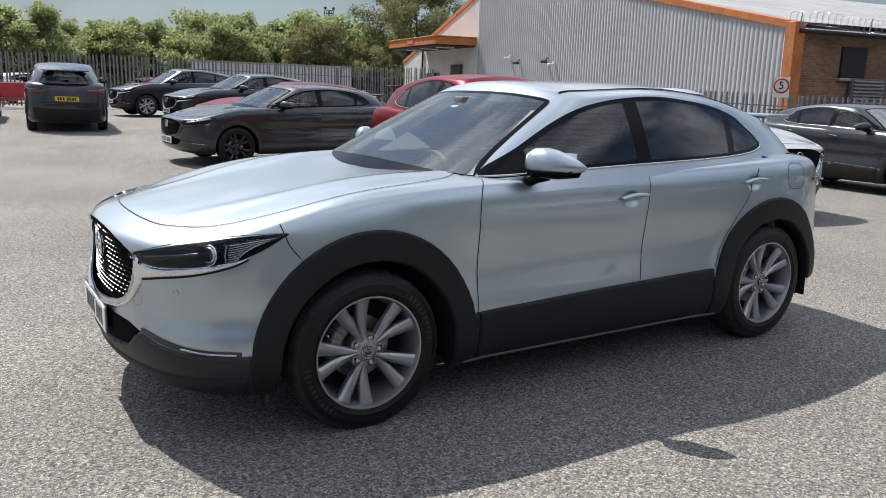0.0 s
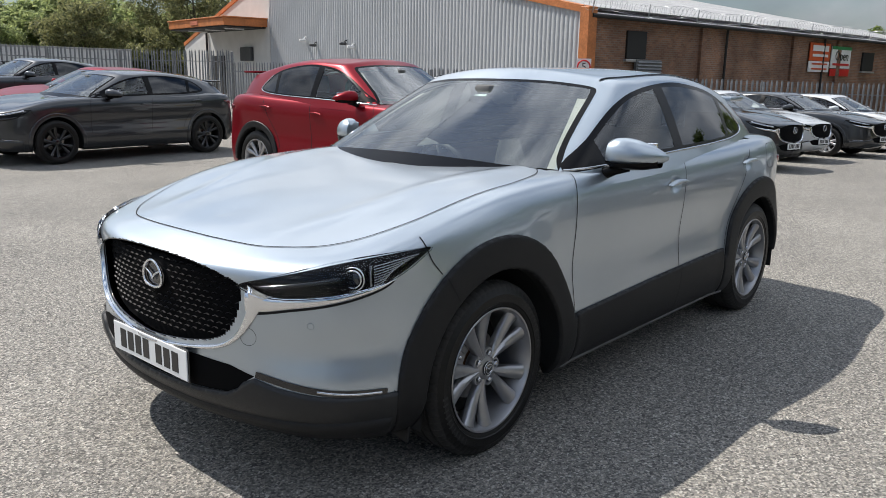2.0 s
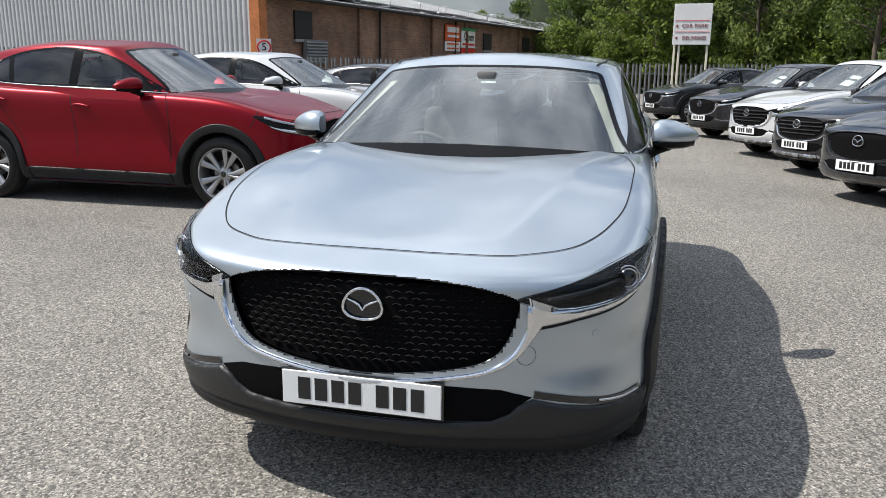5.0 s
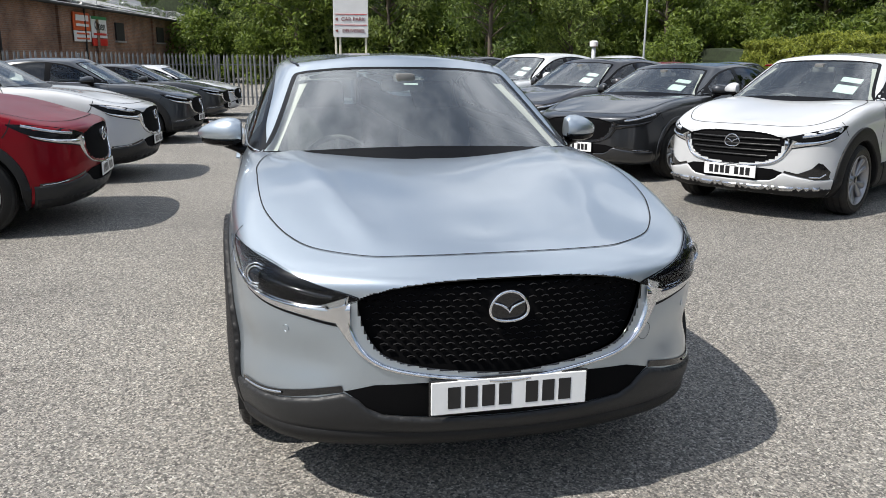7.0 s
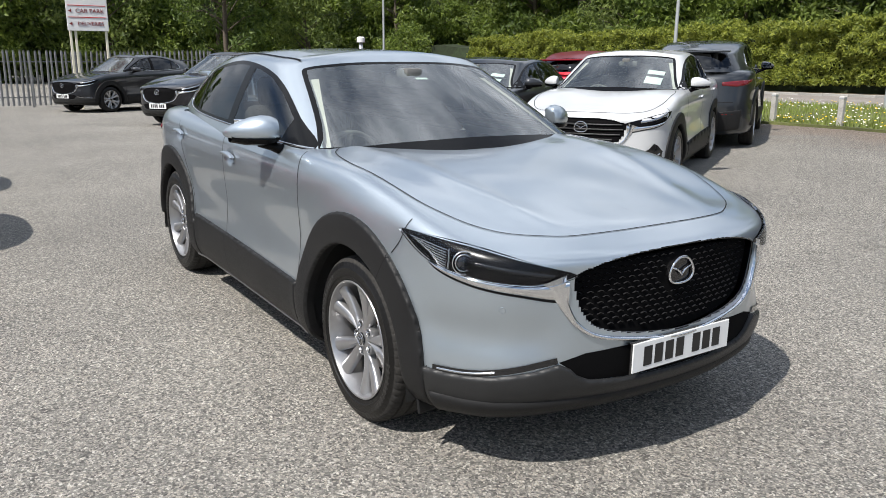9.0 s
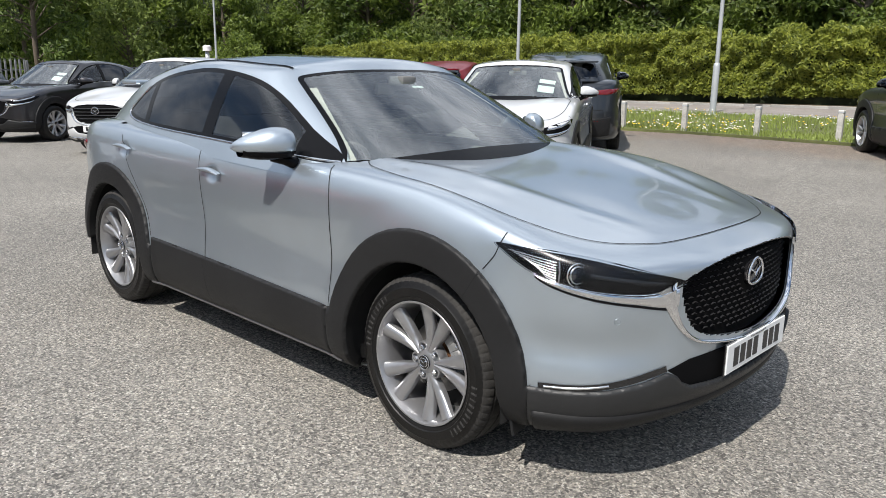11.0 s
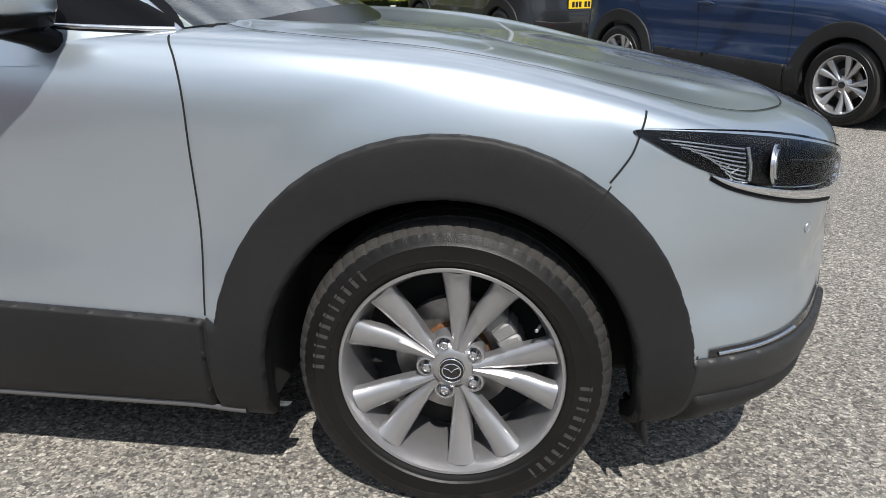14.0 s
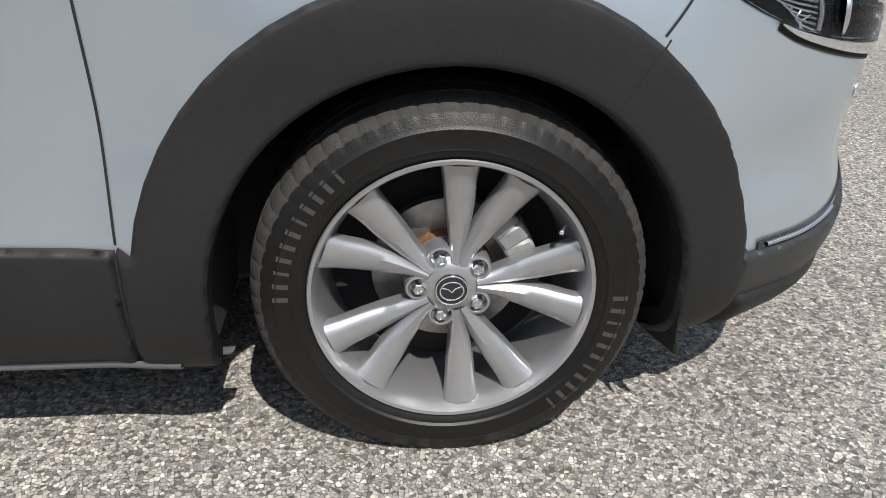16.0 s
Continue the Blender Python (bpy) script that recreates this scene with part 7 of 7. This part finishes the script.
part("downpipe", bm, M_DARKBOX, shed, "black downpipe")
for y, z in ((-17.77, 3.05), (-16.8, 2.80), (-14.1, 2.82), (-13.45, 2.66)):
    dark = y in (-16.8, -14.1)
    bm = bmesh.new()
    box(bm, (0.24, y, z), (0.34, 0.15, 0.13), 0.03)
    tube(bm, [(0.03, y, z + 0.16), (0.12, y, z + 0.14), (0.18, y, z + 0.05)], 0.03, 8)
    part("security_camera", bm, M_STEELDARK if dark else M_SIGNWHITE, shed, "small dark security camera" if dark else "small white security camera")

# the brick range with its sheet roof and coiled wire
bw = empty("brick_building", pose(GX, GY0, 0, 0, 0, -8.8), "long low brick building with a grey sheet roof", "building", kind="structure")
BL = 36.0
bm = bmesh.new()
box(bm, (-BL / 2 - 0.15, -0.15, 1.35), (BL, 0.3, 4.3), 0)
part("brick_wall", bm, M_BRICK, bw, "stained old brown brick wall")
bm = bmesh.new()
n = int(BL / 0.075)
rows = []
for k in range(n + 1):
    x = -0.1 - k * 0.075
    d = 0.022 * math.sin(k * math.pi / 2)
    rows.append([bm.verts.new((x, 0.30, 3.52 + d)), bm.verts.new((x, -4.0, 4.30 + d)), bm.verts.new((x, -10.5, 5.48 + d))])
for a, b in zip(rows[:-1], rows[1:]):
    for q in range(2):
        bm.faces.new((a[q], b[q], b[q + 1], a[q + 1]))
part("roof", bm, M_ROOFING, bw, "weathered grey corrugated roof", True)
bm = bmesh.new()
tube(bm, [(0, 0.36, 3.45), (-BL, 0.36, 3.45)], 0.07, 8)
part("gutter", bm, M_DARKBOX, bw, "dark gutter")
for x, w, h, z in ((-2.85, 1.1, 0.95, 2.62), (-22.0, 1.3, 0.9, 2.5), (-29.5, 1.4, 0.9, 2.5)):
    bm = bmesh.new()
    box(bm, (x, 0.03, z), (w, 0.10, h), 0.01)
    o = part("window_opening", bm, M_DARKBOX, bw, "dark blocked window")
    bm = bmesh.new()
    box(bm, (x, 0.06, z - h / 2 - 0.06), (w + 0.2, 0.16, 0.09), 0.01)
    part("sill", bm, M_KERB, o, "")
for x in (-7.0, -14.2, -18.6, -28.0):
    bm = bmesh.new()
    box(bm, (x, 0.05, 1.3), (0.34, 0.14, 4.2), 0)
    part("pilaster", bm, M_BRICK, bw)
for x in (-8.6, -17.0):
    bm = bmesh.new()
    tube(bm, [(x, 0.12, 3.45), (x, 0.10, 3.2), (x, 0.10, -0.5)], 0.05, 8)
    part("downpipe", bm, M_DARKBOX, bw, "dark downpipe")
bm = bmesh.new()
box(bm, (-3.5, 0.12, 1.70), (1.5, 0.12, 0.85), 0.01)
v = part("vent_panel", bm, M_GALV, bw, "grey louvred vent")
for k in range(7):
    bm = bmesh.new()
    box(bm, (0, 0, 0), (1.4, 0.05, 0.06), 0, Matrix.Translation((-3.5, 0.20, 1.36 + k * 0.112)) @ Matrix.Rotation(0.5, 4, 'X'))
    part("louvre", bm, M_GALV, v)
bm = bmesh.new()
tube(bm, [(0.4 - t * 0.026, 0.42 + 0.21 * math.cos(t * 0.62), 3.78 + 0.21 * math.sin(t * 0.62) + 0.05 * math.sin(t * 0.037)) for t in range(1350)], 0.007, 3)
for x in np.arange(0, -BL, -3.0):
    tube(bm, [(x, 0.34, 3.4), (x, 0.42, 3.98)], 0.02, 4)
part("wire_coil", bm, M_WIRE, bw, "coiled razor wire along the eaves")

# signs
ON_WALL = pose(GX, GY0, 0, 0, 0, -8.8)
sg = empty("wall_sign", ON_WALL @ pose(-16.65, 0.02, 0), "orange and white trade sign on the brick wall", "sign")
bm = bmesh.new()
box(bm, (0, 0.06, 2.82), (2.0, 0.05, 0.80), 0.01)
pl = part("panel", bm, M_SIGNORANGE, sg, "orange panel with pale bars")
for z, w, h in ((2.98, 1.55, 0.26), (2.66, 1.5, 0.12)):
    bm = bmesh.new()
    box(bm, (0, 0.10, z), (w, 0.02, h), 0)
    part("bar", bm, M_SIGNWHITE, pl)
bm = bmesh.new()
box(bm, (0, 0.06, 2.16), (2.0, 0.05, 0.48), 0.01)
pl = part("lower_panel", bm, M_SIGNWHITE, sg, "white panel with orange bars")
for z in (2.28, 2.06):
    bm = bmesh.new()
    box(bm, (0, 0.10, z), (1.5, 0.02, 0.07), 0)
    part("bar", bm, M_SIGNORANGE, pl)
sg2 = empty("open_sign", ON_WALL @ pose(-18.85, 0.02, 0), "white and red sign that says Open", "sign")
bm = bmesh.new()
box(bm, (0, 0.06, 2.62), (2.05, 0.05, 1.0), 0.01)
pl = part("panel", bm, M_SIGNWHITE, sg2)
bm = bmesh.new()
box(bm, (0, 0.10, 3.06), (2.05, 0.02, 0.14), 0)
part("band", bm, M_SIGNGREEN, pl, "green band")
bm = bmesh.new()
box(bm, (0, 0.10, 2.30), (1.7, 0.02, 0.10), 0)
part("bar", bm, M_SIGNRED, pl, "red bar")
bm = bmesh.new()
box(bm, (0, 0.06, 1.92), (2.0, 0.05, 0.34), 0.01)
part("lower_panel", bm, M_SIGNRED, sg2, "red lower panel")
text("Open", 0.62, pose(0, 0.12, 2.68, 90, 0, 180), M_INK, pl)

s5 = empty("limit_sign", Matrix.Translation((-17.05, -10.02, ground_z(-17.05, -10.02) + 0.22)) @ Matrix.Rotation(radians(122), 4, 'Z'), "white sign with a red ring and 5", "sign")
bm = bmesh.new()
box(bm, (0, -0.02, 1.72), (0.42, 0.012, 0.56), 0.01)
pl = part("panel", bm, M_SIGNWHITE, s5)
bm = bmesh.new()
tube(bm, [(0.185 * math.cos(a), -0.032, 1.76 + 0.185 * math.sin(a)) for a in np.linspace(0, 6.2832, 33)[:-1]], 0.024, 6, True)
part("ring", bm, M_SIGNRED, pl, "red ring", True)
text("5", 0.30, pose(0, -0.036, 1.76, 90, 0, 0), M_INK, pl)

dsg = empty("direction_sign", Matrix.Translation((-22.4, 2.15, ground_z(-22.4, 0))) @ Matrix.Rotation(radians(88), 4, 'Z'), "white direction sign on two cream posts", "sign")
bm = bmesh.new()
box(bm, (0, -0.05, 2.95), (1.15, 0.04, 1.25), 0.01)
pl = part("panel", bm, M_SIGNWHITE, dsg, "white panel")
bm = bmesh.new()
box(bm, (0, -0.075, 2.72), (1.05, 0.01, 0.018), 0)
box(bm, (0, -0.075, 3.06), (1.05, 0.01, 0.018), 0)
part("divider", bm, M_SIGNRED, pl, "thin red lines")
M_SIGNTEXT = material("dark_red_lettering", (0.22, 0.03, 0.03), 0.5)
text("CAR PARK", 0.17, pose(0.08, -0.078, 2.90, 90, 0, 0), M_SIGNTEXT, pl)
text("DELIVERIES", 0.15, pose(0.08, -0.078, 2.53, 90, 0, 0), M_SIGNTEXT, pl)
for z in (2.90, 2.53):
    bm = bmesh.new()
    v = [bm.verts.new(p) for p in ((-0.52, -0.08, z), (-0.43, -0.08, z + 0.055), (-0.43, -0.08, z - 0.055))]
    bm.faces.new(v)
    part("arrow", bm, M_SIGNTEXT, pl, "small arrow")
for x in (-0.50, -0.36, 0.50):
    bm = bmesh.new()
    box(bm, (x, 0.02, 1.65), (0.07, 0.07, 3.5), 0.008)
    part("post", bm, M_CREAM, dsg, "cream post")


def lamp_post(x, y, z):
    o = empty("street_lamp", pose(x, y, z), "tall grey steel street lamp on the verge", "street lamp", "street lamps")
    bm = bmesh.new()
    lathe(bm, [(0.0, 0.0), (0.085, 0.0), (0.085, 1.25), (0.075, 1.32), (0.055, 1.34), (0.036, 7.6), (0.0, 7.6)], 16, Matrix.Rotation(math.pi / 2, 4, 'X'))
    part("pole", bm, M_POSTGREY, o, "tapered grey pole", True, 40)
    bm = bmesh.new()
    tube(bm, [(0, 0, 7.5), (0, 0.3, 7.7), (0, 1.0, 7.8)], 0.03, 6)
    part("arm", bm, M_POSTGREY, o)
    bm = bmesh.new()
    box(bm, (0, 1.25, 7.8), (0.22, 0.6, 0.12), 0.03)
    part("lantern", bm, M_POSTGREY, o, "grey lantern head")


for x, y in ((-6.02, 17.1), (-12.65, 17.1), (0.9, 17.1), (-31, 17.1)):
    lamp_post(x, y, ground_z(x, y) + 0.03)


def bollard(x, y):
    o = empty("bollard", pose(x, y, ground_z(x, y)), "short pale timber bollard at the grass edge", "bollard", "bollards along the verge")
    bm = bmesh.new()
    box(bm, (0, 0, 0.29), (0.10, 0.10, 0.62), 0.012)
    part("post", bm, M_BOLLARD, o)
    bm = bmesh.new()
    box(bm, (0, 0, 0.56), (0.106, 0.106, 0.03), 0.004)
    part("cap_band", bm, M_POSTGREY, o)


M_BOLLARD = material("weathered_bollard", (0.42, 0.41, 0.38), 0.8, noise_scale=4, amount=0.25, fine=50, fine_amount=0.2, rand=0.15)
for k in range(-9, 8):
    bollard(-2.80 + 1.48 * k, 12.2 + 0.05 * math.sin(k * 2.1))
# small post with a lamp head among the rows
o = empty("post_light", pose(-15.6, 7.9, ground_z(-15.6, 0)), "slim grey post with a flat lamp head", "lamp")
bm = bmesh.new()
tube(bm, [(0, 0, 0), (0, 0, 1.95)], 0.055, 10)
part("post", bm, M_POSTGREY, o, "", True)
bm = bmesh.new()
lathe(bm, [(0.0, 1.93), (0.11, 1.93), (0.11, 2.05), (0.06, 2.08), (0.0, 2.08)], 16, Matrix.Rotation(math.pi / 2, 4, 'X'))
part("lamp_head", bm, M_SIGNWHITE, o, "", True, 30)
# far mast with a floodlight cage
o = empty("floodlight_mast", pose(-42, -96, 0), "thin dark mast with a cage of floodlights beyond the trees", "mast")
bm = bmesh.new()
tube(bm, [(0, 0, 0), (0, 0, 11.2)], [0.2, 0.10], 6)
part("pole", bm, M_DARKBOX, o)
for k in range(3):
    bm = bmesh.new()
    tube(bm, [(-0.65, 0, 10.5 + 0.4 * k), (0.65, 0, 10.5 + 0.4 * k)], 0.05, 5)
    part("cage_rail", bm, M_DARKBOX, o)
for k in range(5):
    bm = bmesh.new()
    tube(bm, [(-0.65 + 0.325 * k, 0, 10.5), (-0.65 + 0.325 * k, 0, 11.3)], 0.045, 5)
    part("cage_bar", bm, M_DARKBOX, o)
for k in range(2):
    bm = bmesh.new()
    box(bm, ((-0.6, 0.6)[k], 0.1, 11.55), (0.32, 0.25, 0.3), 0.04)
    part("floodlight", bm, M_DARKBOX, o)

# ---- parked cars ----
SUV = dict(wb=2.70, front=0.91, rear=0.94, width=1.025, low=1.06, roof=1.14, back=0.10, R=0.36)
SMALL = dict(wb=2.57, front=0.86, rear=0.84, width=0.985, low=1.0, roof=1.0, back=0.08, R=0.335)
HATCH = dict(wb=2.725, front=0.93, rear=0.80, width=1.0, low=0.955, roof=0.91, back=0.0, R=0.335)
ESTATE = dict(wb=2.81, front=0.80, rear=1.02, width=1.01, low=0.93, roof=0.94, back=0.22, R=0.33)
COUPE = dict(wb=2.655, front=0.93, rear=0.81, width=1.0, low=1.03, roof=1.0, back=0.0, R=0.345)


def park(x, y, heading, label, spec, body, **kw):
    z = ground_z(x, y)
    tilt = math.atan2(ground_z(x + 1, y) - ground_z(x - 1, y), 2)
    lean = math.atan2(ground_z(x, y + 1) - ground_z(x, y - 1), 2)
    m = Matrix.Translation((x, y, z)) @ Matrix.Rotation(-tilt, 4, 'Y') @ Matrix.Rotation(lean, 4, 'X') @ Matrix.Rotation(radians(heading), 4, 'Z')
    return car(m, label, spec, body, **kw)[0]


# row beside the fence
park(-3.23, -4.45, 90, "glossy red sport utility car with bright alloy wheels", SUV, M_RED, fine=0.03, slim=True, group="row by the fence")
park(-6.2, -4.35, 87, "white sport utility car parked beside the red one", dict(SUV, roof=1.05), M_WHITE, slim=True, group="row by the fence")
park(-11.2, -4.05, 84, "dark grey compact crossover with bright alloy wheels", SMALL, M_STEEL_BLUE, group="row by the fence")
park(-13.9, -4.45, 84, "white saloon parked between two grey cars", HATCH, M_WHITE, group="row by the fence", clad="none")
park(-16.5, -3.9, 84, "dark grey hatchback parked in the row", HATCH, M_GREY, group="row by the fence", clad="none")
park(-19.3, -3.6, 80, "white estate car at the end of the row", ESTATE, M_WHITE, group="row by the fence", clad="none")
# cars at right angles
park(-2.79, -10.68, 4.5, "dark grey hatchback with black alloy wheels", HATCH, M_GREY, fine=0.03, clad="none", rims="black", group="far row", chrome=False)
park(-8.1, -11.1, 6, "red hatchback behind the dark grey one", HATCH, M_RED, clad="none", group="far row")
park(-4.3, -14.2, 6, "red hatchback parked beyond the grey one", HATCH, M_RED, clad="none", group="far row")
park(-4.6, -18.6, 5, "dark grey crossover with a bright grille", COUPE, M_STEEL_BLUE, group="far row")
park(-4.3, -25.0, 5, "black sport utility car in the far row", SUV, M_BLACK, group="far row")
park(0.0, -19.35, 264, "dark brown sport utility car seen from behind", SUV, M_BROWN, group="far row")
park(2.3, -22.6, 264, "black sport utility car beside the brown one", SUV, M_BLACK, group="far row")
park(-7.0, -38.0, 200, "red car beyond the yard fence", HATCH, M_RED, clad="none", group="cars beyond the fence")
park(-1.0, -39.0, 200, "white car beyond the yard fence", HATCH, M_WHITE, clad="none", group="cars beyond the fence")
# slanted row with price sheets
park(-3.24, 5.46, -60, "white compact crossover with a bright barred grille", SMALL, M_WHITE, fine=0.03, group="slanted row", sheet=True, grille_style="bars", rims="alloy")
park(-5.78, 5.0, -60, "dark grey hatchback with a price sheet", HATCH, M_GREY, fine=0.03, clad="none", group="slanted row", sheet=True, chrome=False)
park(-8.2, 4.75, -62, "dark brown compact crossover with a barred grille", SMALL, M_BROWN, group="slanted row", sheet=True, grille_style="bars")
park(-10.8, 4.5, -62, "white sport utility car with a barred grille", SUV, M_WHITE, slim=True, group="slanted row", sheet=True, grille_style="bars")
park(-14.9, 4.0, -62, "dark brown sport utility car with a price sheet", SUV, M_BROWN, group="slanted row", sheet=True)
park(-21.6, 3.0, -62, "black sport utility car by the fence", SUV, M_BLACK, group="slanted row")
# row behind, tails towards the yard
park(-5.2, 9.4, 123, "steel grey sport utility car with red tail lamps", SUV, M_STEEL_BLUE, group="second row")
park(-8.6, 9.8, 123, "red compact car in the second row", SMALL, M_RED, group="second row")
park(-12.0, 9.8, 123, "black hatchback in the second row", HATCH, M_BLACK, clad="none", group="second row")
park(-15.4, 10.2, 123, "red hatchback in the second row", HATCH, M_RED, clad="none", group="second row")
park(-18.8, 10.4, 123, "white sport utility car in the second row", SUV, M_WHITE, slim=True, group="second row")
park(0.79, 10.66, 124, "dark grey crossover coupe with a yellow rear plate", COUPE, M_STEEL_BLUE, fine=0.03, group="second row")
park(3.75, 5.99, -51, "navy blue compact crossover with bright alloy wheels", SMALL, M_NAVY, fine=0.03, group="second row")
